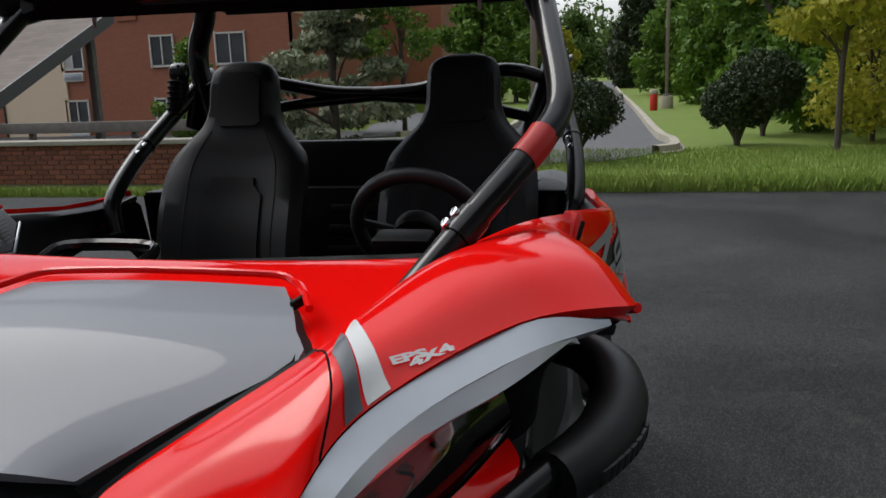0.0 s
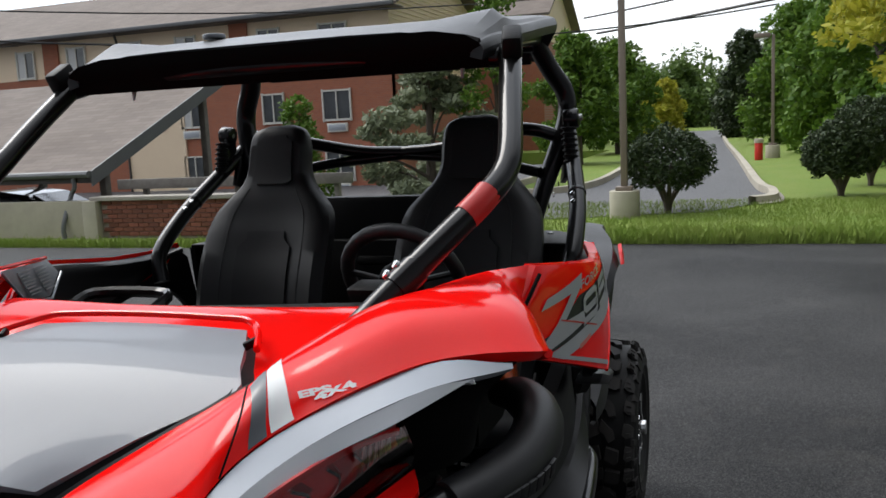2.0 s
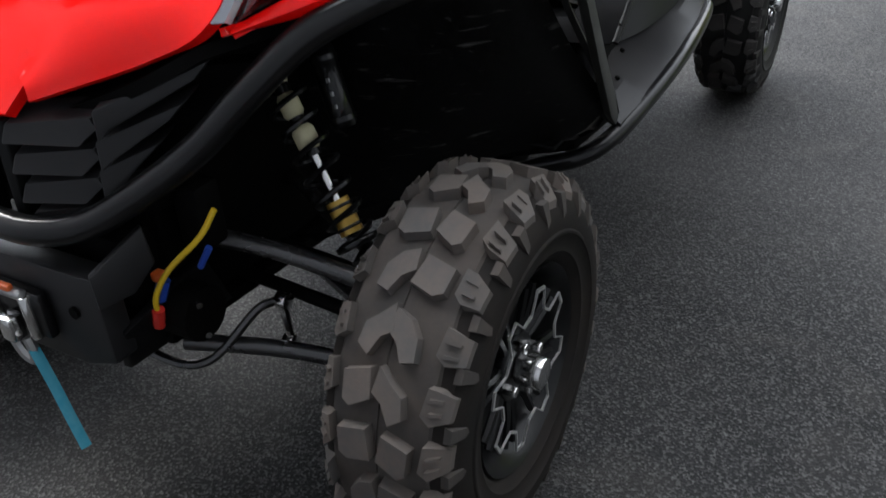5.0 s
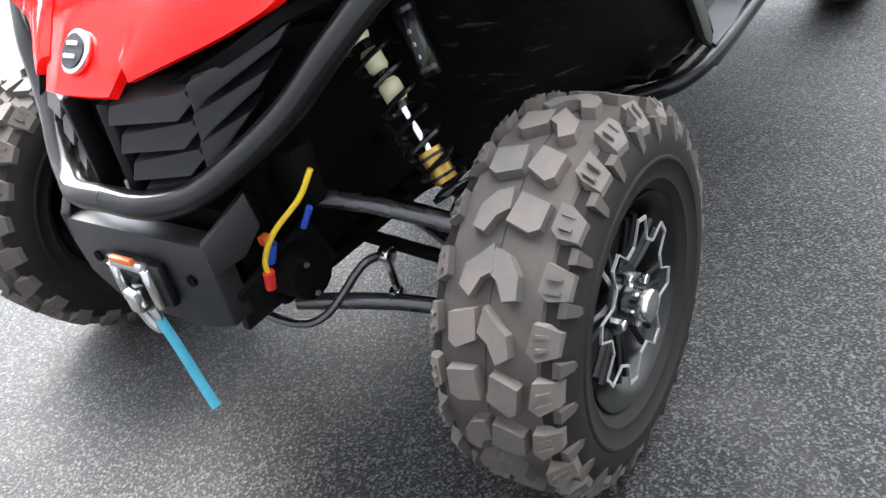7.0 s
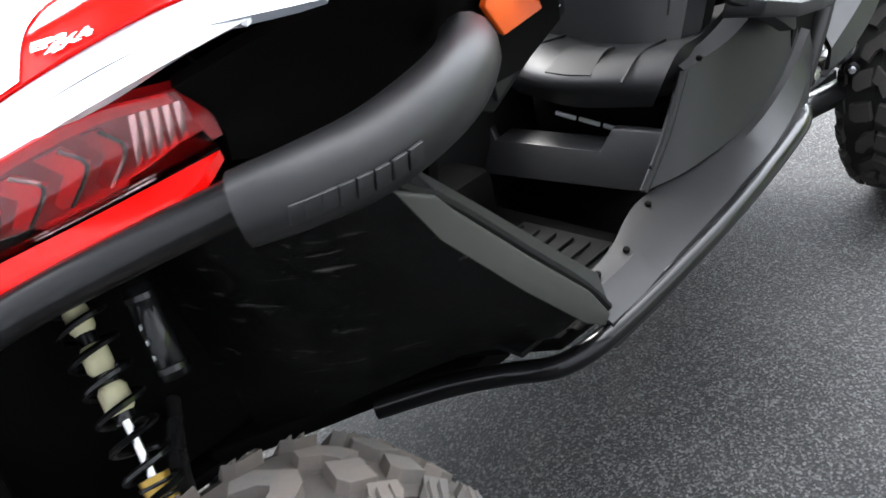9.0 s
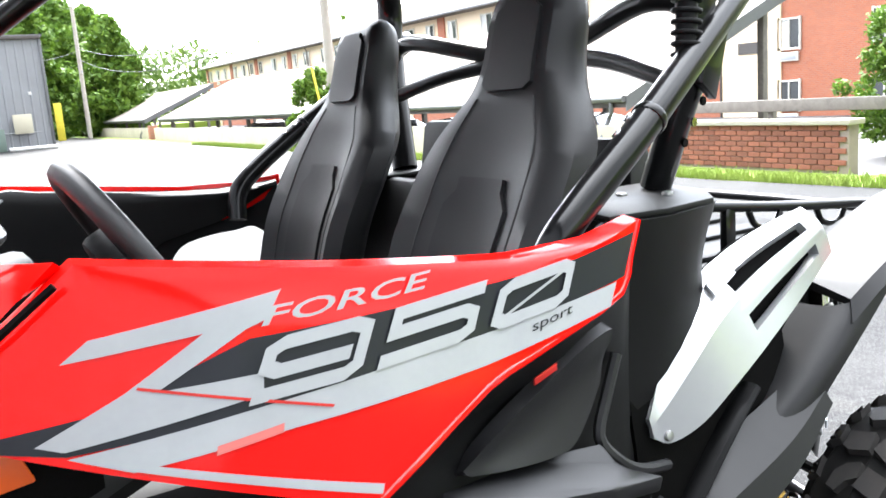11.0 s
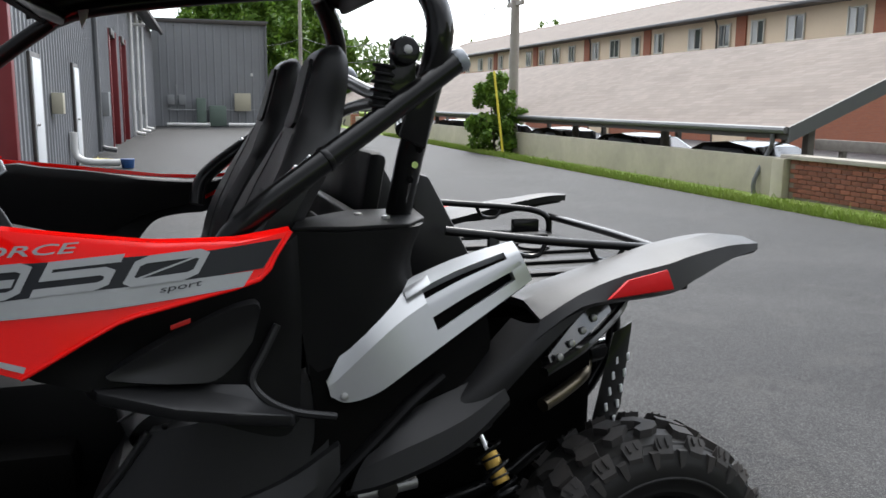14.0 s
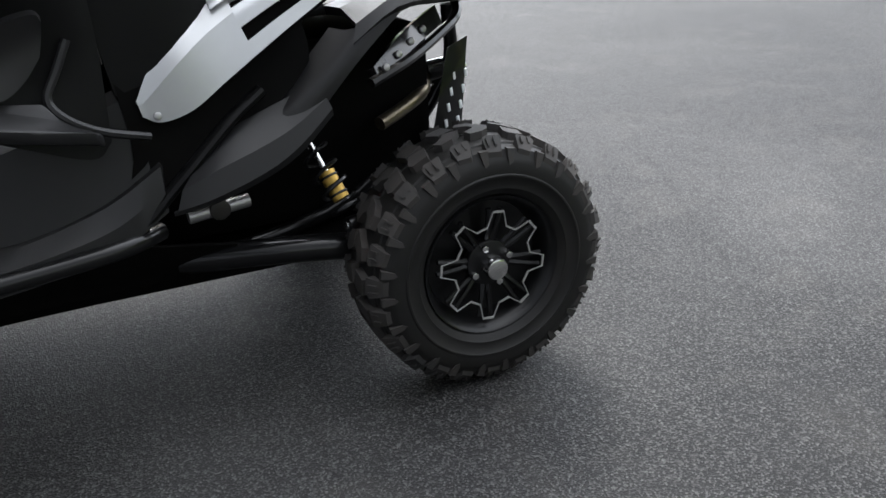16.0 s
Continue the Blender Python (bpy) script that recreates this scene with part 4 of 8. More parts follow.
for yy, z, s in ((15.2, 1.35, 0.3), (23.0, 1.3, 0.5), (33.5, 1.4, 0.6), (37, 1.2, 0.6)):
    part("utility_box", box((0.2, s, s * 1.3), (wx(yy) + 0.13, yy, z), 0.01), GREYBOX if s > 0.3 else BEIGEBOX, shop)
end = base("metal_workshop", (0, 0, 0), "grey ribbed-steel end block of the workshop", "building")
part("wall", ribbed(wx(48) - 0.0, 47.9, 5.55, 48.1, 0, 5.7, 0.42), METALWALL, end, "grey ribbed steel cladding", 20)
part("wall", ribbed(5.55, 48.1, 5.7, 90, 0, 5.7, 0.42), METALWALL, end, "", 20)
part("corner_trim", box((0.14, 0.14, 5.75), (5.55, 48.05, 2.87), 0.01), GUTTER, end)
part("eave_trim", box((6.2, 0.2, 0.18), (2.5, 47.95, 5.75), 0.02), DARKTRIM, end)
part("roof", slab([(-0.6, 47.9, 5.8), (5.7, 47.9, 5.8), (5.7, 90, 5.8), (-0.6, 90, 5.8)], (0, 0, 0.1)), GUTTER, end)
part("utility_cabinet", box((0.5, 0.5, 1.55), (1.85, 47.6, 0.78), 0.02), CABINETGREEN, end, "green-grey utility cabinet")
part("utility_cabinet", box((0.9, 0.45, 1.15), (2.75, 47.6, 0.58), 0.02), CABINETGREEN, end, "green-grey utility cabinet")
part("utility_box", box((0.9, 0.25, 1.0), (4.15, 47.75, 1.35), 0.02), BEIGEBOX, end, "beige meter box on a post")
part("utility_box", box((0.36, 0.2, 0.55), (0.25, 47.8, 1.45), 0.02), GREYBOX, end)
part("utility_box", box((0.36, 0.2, 0.55), (0.85, 47.8, 1.45), 0.02), GREYBOX, end)
part("conduit", tube([(0.25, 47.8, 1.2), (0.25, 47.8, 1.0), (0.4, 47.8, 0.9), (5.0, 47.8, 0.9)], 0.04, 6, 2), GREYBOX, end)
part("conduit", tube([(0.55, 47.85, 2.3), (0.55, 47.85, 1.2)], 0.04, 6, 1), GREYBOX, end)
part("wall_lamp", box((0.14, 0.12, 0.16), (4.7, 47.8, 2.9), 0.02), WHITEPVC, end)
thing("drain_pipe", tube([(0.0, 47.2, 0.1), (2.1, 47.0, 0.09), (2.2, 46.98, 0.09)], 0.11, 10, 2), WHITEPVC, "white plastic drain pipe lying along the wall", "pipe")
thing("drain_pipe", tube([(3.3, 46.9, 0.09), (5.5, 46.4, 0.09)], 0.12, 10, 2), WHITEPVC, "white plastic drain pipe lying along the wall", "pipe")
thing("drain_pipe", tube([(wx(16.9) + 0.12, 16.9, 0.75), (wx(16.9) + 0.13, 16.9, 0.32), (wx(16.9) + 0.26, 16.85, 0.17), (wx(16.9) + 0.5, 16.8, 0.13), (wx(16.9) + 1.02, 16.75, 0.12)], 0.075, 12, 4), WHITEPVC, "white plastic drain elbow that leads into a bucket", "pipe")
bk = thing("bucket", disc(0.12, 0.2, (wx(16.9) + 1.16, 16.72, 0.1), (0, 0, 1), 18, 0.01, r2=0.145), BLUEPLASTIC, "small blue plastic bucket at the end of a drain pipe", "bucket")
thing("hose", tube([(wx(19) + 0.2, 19, 0.05), (wx(19) + 0.5, 19.3, 0.03), (wx(19) + 0.9, 18.6, 0.03), (wx(19) + 0.4, 18.3, 0.03), (wx(19) + 0.3, 19.2, 0.06)], 0.02, 6, 4), YELLOWGUARD, "yellow hose coiled on the blacktop", "hose")


# ---- poles, wires ----
def utility_pole(at, h, label):
    p = base("utility_pole", at, label, "pole", "utility poles")
    part("shaft", tube([(0, 0, 0), (0, 0, h)], 0.15, 12, 1, radii=[0.16, 0.12]), POLEWOOD, p)
    part("cross_arm", box((0.1, 1.2, 0.12), (0, 0, 4.45), 0.01), POLEWOOD, p)
    for s in (-0.5, 0.5):
        part("insulator", disc(0.05, 0.16, (0, s, 4.58), (0, 0, 1), 8, 0.01), GREYBOX, p)
    return p


utility_pole((10.3, 22.3, -0.03), 7.7, "weathered grey timber utility pole on the grass strip")
utility_pole((9.6, 62.0, -0.03), 9.0, "distant grey timber utility pole")
gg = thing("guy_guard", tube([(wall_x(20.6) - 0.62, 20.4, -0.02), (wall_x(20.6) - 0.75, 20.9, 2.35)], 0.035, 8, 1), YELLOWGUARD, "yellow plastic guard on a leaning guy wire", "guy wire")
thing("guy_guard", box((0.5, 0.12, 2.6), (7.9, 63, 1.3), 0.02), YELLOWGUARD, "yellow marker post beside the far wall", "marker post")


def cable(a, b, sag, r=0.018, label="black overhead cable between the poles"):
    a, b = Vector(a), Vector(b)
    pts = [a.lerp(b, i / 12) - Vector((0, 0, sag * 4 * (i / 12) * (1 - i / 12))) for i in range(13)]
    return thing("overhead_cable", tube(pts, r, 6, 1), WIRE, label, "cable", group="overhead cables")


P1 = (10.2, 22.3)
cable((P1[0], P1[1], 5.1), (9.6, 62, 6.2), 1.3)
cable((P1[0], P1[1], 4.6), (9.6, 62, 5.4), 1.5)
cable((P1[0], P1[1], 4.9), (33.5, -3.0, 5.6), 1.1, 0.03)
cable((P1[0], P1[1], 5.4), (34.0, -1.0, 6.9), 0.9, 0.022)
cable((P1[0], P1[1], 6.3), (36.0, 2.0, 7.6), 0.5, 0.018)
cable((44.5, 6.0, 7.0), (26.0, -12.0, 7.2), 0.2, 0.05, "black overhead cable above the driveway")
cable((48.0, 5.8, 6.5), (26.0, -15.5, 6.8), 0.2, 0.07, "thick black overhead cable above the driveway")
cable((P1[0], P1[1], 5.8), (31.0, 31.0, 6.4), 0.5, 0.015, "black service cable to the apartment building")
cable((0.5, 47.8, 5.5), (9.6, 62, 6.0), 0.8, 0.015, "black service cable to the workshop")


def lamp_post(at, h, face, label):
    p = base("street_lamp", at, label, "street lamp", "street lamps")
    part("footing", disc(0.24, 0.5, (0, 0, 0.2), (0, 0, 1), 20, 0.02), CONCRETE, p, "round concrete footing")
    part("base_plate", box((0.26, 0.26, 0.07), (0, 0, 0.48), 0.01), LAMPPOST, p)
    part("pole", box((0.105, 0.105, h - 0.4), (0, 0, 0.4 + (h - 0.4) / 2), 0.012), LAMPPOST, p)
    hd = part("lamp_head", box((0.30, 0.52, 0.16), (0, face * 0.36, h - 0.02), 0.03), LAMPPOST, p, "flat shoebox lamp head")
    part("lens", box((0.22, 0.4, 0.02), (0, face * 0.38, h - 0.105), 0.004), WHITEDOOR, hd)
    return p


lamp_post((11.62, 0.42, -0.04), 3.62, 1, "brown square street lamp on a concrete footing")
lamp_post((29.5, -2.7, -0.04), 4.2, 1, "brown street lamp on the lawn beside the driveway")
hy = base("fire_hydrant", (28.2, -2.2, -0.03), "small red and grey hydrant on the lawn", "hydrant")
part("barrel", disc(0.13, 0.6, (0, 0, 0.3), (0, 0, 1), 12, 0.02), REDWIRE, hy)
part("cap", disc(0.15, 0.16, (0, 0, 0.64), (0, 0, 1), 12, 0.04), CONCRETE, hy)
sg = base("sign_post", (95, -2.5, 0), "small white sign on a post at the end of the driveway", "sign")
part("post", box((0.08, 0.08, 1.6), (0, 0, 0.8)), GUTTER, sg)
part("board", box((0.05, 1.1, 1.2), (0, 0, 1.9), 0.01), WHITEDOOR, sg)


# ---- plants ----
def leaves(count, spots, size, seed, squash=1.0):
    """Small folded leaves scattered through the given clumps (centre, radius)."""
    r = np.random.RandomState(seed)
    n_s = len(spots)
    c = np.array([s[0] for s in spots], float)
    rad = np.array([s[1] for s in spots], float)
    pick = r.choice(n_s, count, p=rad ** 2 / (rad ** 2).sum())
    d = r.normal(size=(count, 3))
    d /= np.linalg.norm(d, axis=1)[:, None]
    rr = rad[pick] * r.uniform(0.35, 1.05, count) ** 0.6
    p = c[pick] + d * rr[:, None] * (1, 1, squash)
    a = r.normal(size=(count, 3))
    a /= np.linalg.norm(a, axis=1)[:, None]
    b = np.cross(a, d + 0.6 * r.normal(size=(count, 3)))
    b /= np.linalg.norm(b, axis=1)[:, None] + 1e-9
    s = size * r.uniform(0.6, 1.5, count)[:, None]
    v = np.stack([p - a * s, p + b * s * 0.45, p + a * s, p - b * s * 0.45], 1).reshape(-1, 3)
    k = np.arange(count) * 4
    f = np.stack([k, k + 1, k + 2, k + 3], 1)
    me = bpy.data.meshes.new("crown")
    me.from_pydata(v.tolist(), [], f.tolist())
    return me


def tree(at, h, spread, mat, label, seed, count=7000, leaf=0.11, trunk=0.13, crown_from=0.3, droop=1.0, category="tree", group="trees", clumps=34):
    rng = random.Random(seed)
    t = base("tree", at, label, category, group)
    bm = bmesh.new()
    top = Vector((rng.uniform(-0.2, 0.2), rng.uniform(-0.2, 0.2), h * 0.86))
    tube([(0, 0, -0.1), (rng.uniform(-0.1, 0.1), 0, h * 0.3), top * 0.7, top], 0.1, 8, 4, bm, radii=[trunk, trunk * 0.8, trunk * 0.45, trunk * 0.12])
    spots = []
    for i in range(clumps):
        z = h * (crown_from + (1 - crown_from) * (i + 0.5) / clumps)
        k = (z / h - crown_from) / (1 - crown_from)
        w = spread * (0.55 + 0.45 * math.sin(math.pi * min(1, 0.18 + k * 0.82))) * (1 - 0.55 * k ** 2)
        a = i * 2.4 + rng.uniform(-0.5, 0.5)
        q = w * rng.uniform(0.25, 0.95)
        c = Vector((math.cos(a) * q, math.sin(a) * q, z + rng.uniform(-0.2, 0.2)))
        spots.append((c, spread * rng.uniform(0.20, 0.36) * (1 - 0.3 * k)))
        if i % 3 == 0:
            s = Vector((0, 0, z * 0.62))
            tube([s, s.lerp(c, 0.5) + Vector((0, 0, 0.12 * h * 0.3)), c], 0.03, 5, 3, bm, radii=[trunk * 0.35, trunk * 0.2, trunk * 0.06])
    part("trunk", bm, BARK, t)
    me = leaves(count, spots, leaf, seed, droop)
    me.materials.append(mat)
    cr = new("crown", me)
    cr.parent = t
    return t


def shrub(at, rx, rz, mat, label, seed, stem=0.45, count=9000, leaf=0.035):
    rng = random.Random(seed)
    t = base("round_shrub", at, label, "shrub", "clipped shrubs")
    bm = bmesh.new()
    for i in range(9):
        a = i * 0.7 + rng.uniform(-0.2, 0.2)
        e = Vector((math.cos(a) * rx * 0.75, math.sin(a) * rx * 0.75, stem + rz * rng.uniform(0.7, 1.5)))
        tube([(0, 0, -0.05), (math.cos(a) * 0.05, math.sin(a) * 0.05, stem * 0.6), e * 0.6 + Vector((0, 0, stem * 0.3)), e], 0.02, 6, 3, bm, radii=[0.05, 0.04, 0.022, 0.008])
    part("trunk", bm, BARK, t)
    spots = []
    for i in range(90):
        a, el = i * 2.399, math.asin(max(-0.75, min(1, 1 - 1.8 * (i + 0.5) / 90)))
        q = rng.uniform(0.78, 0.96)
        spots.append((Vector((math.cos(a) * math.cos(el) * rx * q, math.sin(a) * math.cos(el) * rx * q, stem + rz + math.sin(el) * rz * q)), rx * rng.uniform(0.13, 0.24)))
    me = leaves(count, spots, leaf, seed)
    me.materials.append(mat)
    cr = new("crown", me)
    cr.parent = t
    return t


shrub((12.1, -0.22, -0.03), 0.70, 0.50, LEAFDARK, "round clipped shrub with bare lower stems on the lawn", 21, 0.35)
shrub((14.7, -3.1, -0.03), 0.64, 0.52, LEAFDARK, "dense round clipped dark shrub on the lawn", 22, 0.28, 14000)
shrub((16.8, -3.9, -0.03), 0.75, 0.68, LEAFDARK, "tall dark clipped shrub behind another shrub", 23, 0.4, 11000)
tree((13.4, -4.55, -0.03), 4.9, 2.0, LEAFYELLOW, "young yellow-leaved tree on the lawn", 31, 5200, 0.085, 0.06, 0.42, 0.45)
tree((19.0, -6.2, -0.03), 6.0, 2.4, LEAF, "leafy green tree beside the driveway", 32, 15000, 0.11, 0.14, 0.08)
tree((24.0, -5.2, -0.03), 6.6, 2.4, LEAF, "leafy green tree beside the driveway", 33, 14000, 0.12, 0.16, 0.06)
tree((15.5, -8.3, -0.03), 6.2, 2.8, LEAF, "dense green tree behind the lawn", 34, 15000, 0.11, 0.16, 0.04)
tree((17.5, -10.2, -0.03), 8.0, 2.7, LEAFBROWN, "tree with dry brown leaves", 35, 9000, 0.11, 0.16, 0.35)
tree((21.5, -9.5, -0.03), 8.5, 3.4, LEAF, "large green tree behind the lawn", 45, 15000, 0.13, 0.2, 0.05)
tree((15.2, -5.6, -0.03), 2.7, 1.7, LEAFYELLOW, "low yellow-green bush under the trees", 36, 5000, 0.07, 0.05, 0.1, 0.8, "bush")
tree((60.0, -2.6, -0.03), 6.9, 2.6, LEAFDARK, "tall dark conifer beside the driveway", 37, 11000, 0.15, 0.16, 0.06)
tree((43.5, -4.6, -0.03), 6.6, 3.2, LEAF, "leafy green tree beside the driveway", 46, 15000, 0.15, 0.16, 0.04, clumps=60)
tree((32.0, -5.6, -0.03), 6.4, 2.8, LEAF, "leafy green tree beside the driveway", 47, 16000, 0.13, 0.16, 0.04, clumps=60)
tree((52.0, -6.0, -0.03), 6.5, 3.0, LEAFDARK, "dark evergreen by the bend of the driveway", 38, 9000, 0.14, 0.16, 0.05)
tree((19.0, 6.2, -0.75), 4.9, 2.2, LEAFSPRUCE, "blue-green spruce in front of the brick building", 39, 9000, 0.10, 0.16, 0.05, 0.5)
tree((19.6, 4.5, -0.03), 6.4, 1.5, LEAF, "slender locust tree on the lawn", 40, 5200, 0.07, 0.07, 0.3, 0.6)
tree((29.0, 3.9, -0.03), 4.4, 1.9, LEAF, "bright green tree on the lawn island", 41, 10000, 0.11, 0.12, 0.2)
tree((38.0, 3.6, -0.03), 4.7, 2.2, LEAF, "bright green tree on the lawn island", 42, 9000, 0.12, 0.12, 0.15)
tree((wall_x(21.4) - 0.5, 21.4, -0.03), 2.3, 0.95, LEAF, "leafy bush at the foot of the utility pole", 43, 6000, 0.08, 0.04, 0.02, 1.0, "bush")
tree((17.5, 9.2, -0.75), 3.0, 1.1, LEAF, "small bush in front of the brick wall", 44, 3500, 0.08, 0.05, 0.2, 1.0, "bush")
for k, (x, y, h, s) in enumerate(((7.2, 70, 9.5, 3.4), (12.4, 66, 8.5, 3.0), (10.5, 78, 11, 4.2), (14.0, 84, 11, 4.0), (6.4, 84, 12, 4.5), (4.0, 100, 13, 5))):
    tree((x, y, -0.1), h, s, LEAF, "green tree at the far end of the lot", 50 + k, 19000, 0.25, 0.2, 0.05, clumps=80)
for k, (x, y, h, s) in enumerate(((75, 9, 8, 4), (62, -8, 9, 4), (84, -9, 9, 5), (95, 10, 9.5, 6), (112, -4, 8.5, 6), (108, 4, 7.5, 5), (72, 3.6, 4.2, 2), (118, 14, 11, 7), (120, -16, 12, 8))):
    tree((x, y, -0.1), h, s, LEAFYELLOW if k == 6 else LEAFFAR, "distant tree round the end of the driveway", 70 + k, 12000, 0.26, 0.22, 0.03, clumps=60)


def far_woods():
    rng = random.Random(9)
    spots = []
    for a in range(0, 360, 2):
        t = radians(a)
        R = 150 + rng.uniform(-12, 12)
        for _ in range(4):
            spots.append((Vector((math.sin(t) * R + rng.uniform(-5, 5), math.cos(t) * R + rng.uniform(-5, 5), rng.uniform(1, 9))), rng.uniform(3, 6)))
    me = leaves(190000, spots, 0.6, 9)
    me.materials.append(LEAFFAR)
    return tagged(new("far_woods", me), "distant belt of green woodland round the site", "trees", "", "stuff")


far_woods()
hedge = []
rng = random.Random(12)
for k in range(70):
    hedge.append((Vector((rng.uniform(17, 60), -11 - rng.uniform(0, 4), rng.uniform(0.3, 4.5))), rng.uniform(0.9, 1.8)))
for k in range(40):
    hedge.append((Vector((rng.uniform(9.6, 17), -9.5 - rng.uniform(0, 4), rng.uniform(0.3, 3.5))), rng.uniform(0.7, 1.5)))
me = leaves(42000, hedge, 0.13, 12)
me.materials.append(LEAF)
tagged(new("hedgerow", me), "overgrown green hedgerow behind the lawn", "hedge", "", "stuff")


# ---- the off-road vehicle ----
car = base("side_by_side_vehicle", (0, 0, 0), "red and black two-seat off-road side-by-side parked on blacktop", "off-road vehicle")
car.location, car.scale = (0, -0.022, 0), (1, 0.965, 1)


def V(*a):
    return Vector(a)


def crom(pts, t):
    i = max(0, min(int(t), len(pts) - 2))
    k = t - i
    b, c = pts[i], pts[i + 1]
    a = pts[i - 1] if i > 0 else b * 2 - c
    d = pts[i + 2] if i + 2 < len(pts) else c * 2 - b
    return 0.5 * ((2 * b) + (c - a) * k + (2 * a - 5 * b + 4 * c - d) * k * k + (3 * b - a - 3 * c + d) * k ** 3)


def net(rows):
    rows = [[Vector(p) for p in r] for r in rows]

    def at(u, v, lift=0.0):
        p = crom([crom(r, v) for r in rows], u)
        if lift:
            e = 0.01
            du = crom([crom(r, v) for r in rows], u + e) - p
            dv = crom([crom(r, v + e) for r in rows], u) - p
            n = du.cross(dv)
            n = n if n.z > 0 or (abs(n.z) < 1e-9 and n.y < 0) else -n
            p = p + n.normalized() * lift
        return p
    return at


def on_net(f, u0, u1, v0, v1, lift, nu=10, nv=6, edge=None):
    """A sticker that follows a curved panel; edge(s, t) may bend its borders."""
    bm = bmesh.new()
    g = []
    for i in range(nu + 1):
        row = []
        for j in range(nv + 1):
            s, t = i / nu, j / nv
            u, v = (u0 + (u1 - u0) * s, v0 + (v1 - v0) * t) if edge is None else edge(s, t)
            row.append(bm.verts.new(f(u, v, lift)))
        g.append(row)
    for i in range(nu):
        for j in range(nv):
            bm.faces.new((g[i][j], g[i + 1][j], g[i + 1][j + 1], g[i][j + 1]))
    return bm


def letters(text, place, bold=0.0):
    """Raised lettering: place(s, t) gives the point for s, t from 0 to 1 across and up the word."""
    cu = bpy.data.curves.new("lettering", "FONT")
    cu.body = text
    cu.resolution_u = 3
    cu.offset = bold
    tmp = new("lettering", cu)
    bpy.context.view_layer.update()
    me = bpy.data.meshes.new_from_object(tmp.evaluated_get(bpy.context.evaluated_depsgraph_get()))
    bpy.data.objects.remove(tmp)
    bm = bmesh.new()
    bm.from_mesh(me)
    bpy.data.meshes.remove(me)
    bmesh.ops.triangulate(bm, faces=bm.faces)
    xs, ys = [v.co.x for v in bm.verts], [v.co.y for v in bm.verts]
    x0, x1, y0, y1 = min(xs), max(xs), min(ys), max(ys)
    for v in bm.verts:
        v.co = place((v.co.x - x0) / (x1 - x0), (v.co.y - y0) / (y1 - y0))
    return bm


# wheels
def tyre(R, w, hub):
    prof = [(hub, -w * 0.36), (hub + 0.012, -w * 0.44), (hub + 0.022, -w * 0.462), (hub + 0.026, -w * 0.485), (hub + 0.031, -w * 0.485), (hub + 0.035, -w * 0.485), (hub + 0.055, -w * 0.508), (hub + 0.058, -w * 0.522), (hub + 0.062, -w * 0.522), (hub + 0.065, -w * 0.510), (hub + 0.09, -w * 0.513), (R - 0.055, -w * 0.49), (R - 0.034, -w * 0.44), (R - 0.024, -w * 0.33), (R - 0.021, 0)]
    prof = prof + [(r, -y) for r, y in reversed(prof[:-1])]
    bm = bmesh.new()
    n = 56
    rings = []
    for k in range(n):
        a = 2 * math.pi * k / n
        rings.append([bm.verts.new((math.cos(a) * r, y, math.sin(a) * r)) for r, y in prof])
    for k in range(n):
        a, b = rings[k], rings[(k + 1) % n]
        for i in range(len(prof) - 1):
            bm.faces.new((a[i], a[i + 1], b[i + 1], b[i]))
    bmesh.ops.recalc_face_normals(bm, faces=bm.faces)
    return bm


def lug(bm, R, pts, h, base_r):
    """One tread block: an outline in (angle, across) raised from the carcass, its top slightly smaller."""
    ca = sum(p[0] for p in pts) / len(pts)
    cy = sum(p[1] for p in pts) / len(pts)
    low, top = [], []
    for a, y in pts:
        r0 = base_r(y) - 0.006
        low.append(bm.verts.new((math.cos(a) * r0, y, math.sin(a) * r0)))
        a2, y2 = ca + (a - ca) * 0.90, cy + (y - cy) * 0.92
        r1 = base_r(y2) + h
        top.append(bm.verts.new((math.cos(a2) * r1, y2, math.sin(a2) * r1)))
    bm.faces.new(top)
    for i in range(len(pts)):
        j = (i + 1) % len(pts)
        bm.faces.new((low[i], low[j], top[j], top[i]))


def tread_radius(R, w, y):
    t = abs(y) / (w / 2)
    return R - 0.021 - (0.006 * t if t < 0.75 else 0.0045 + (t - 0.75) ** 1.3 * 0.26)


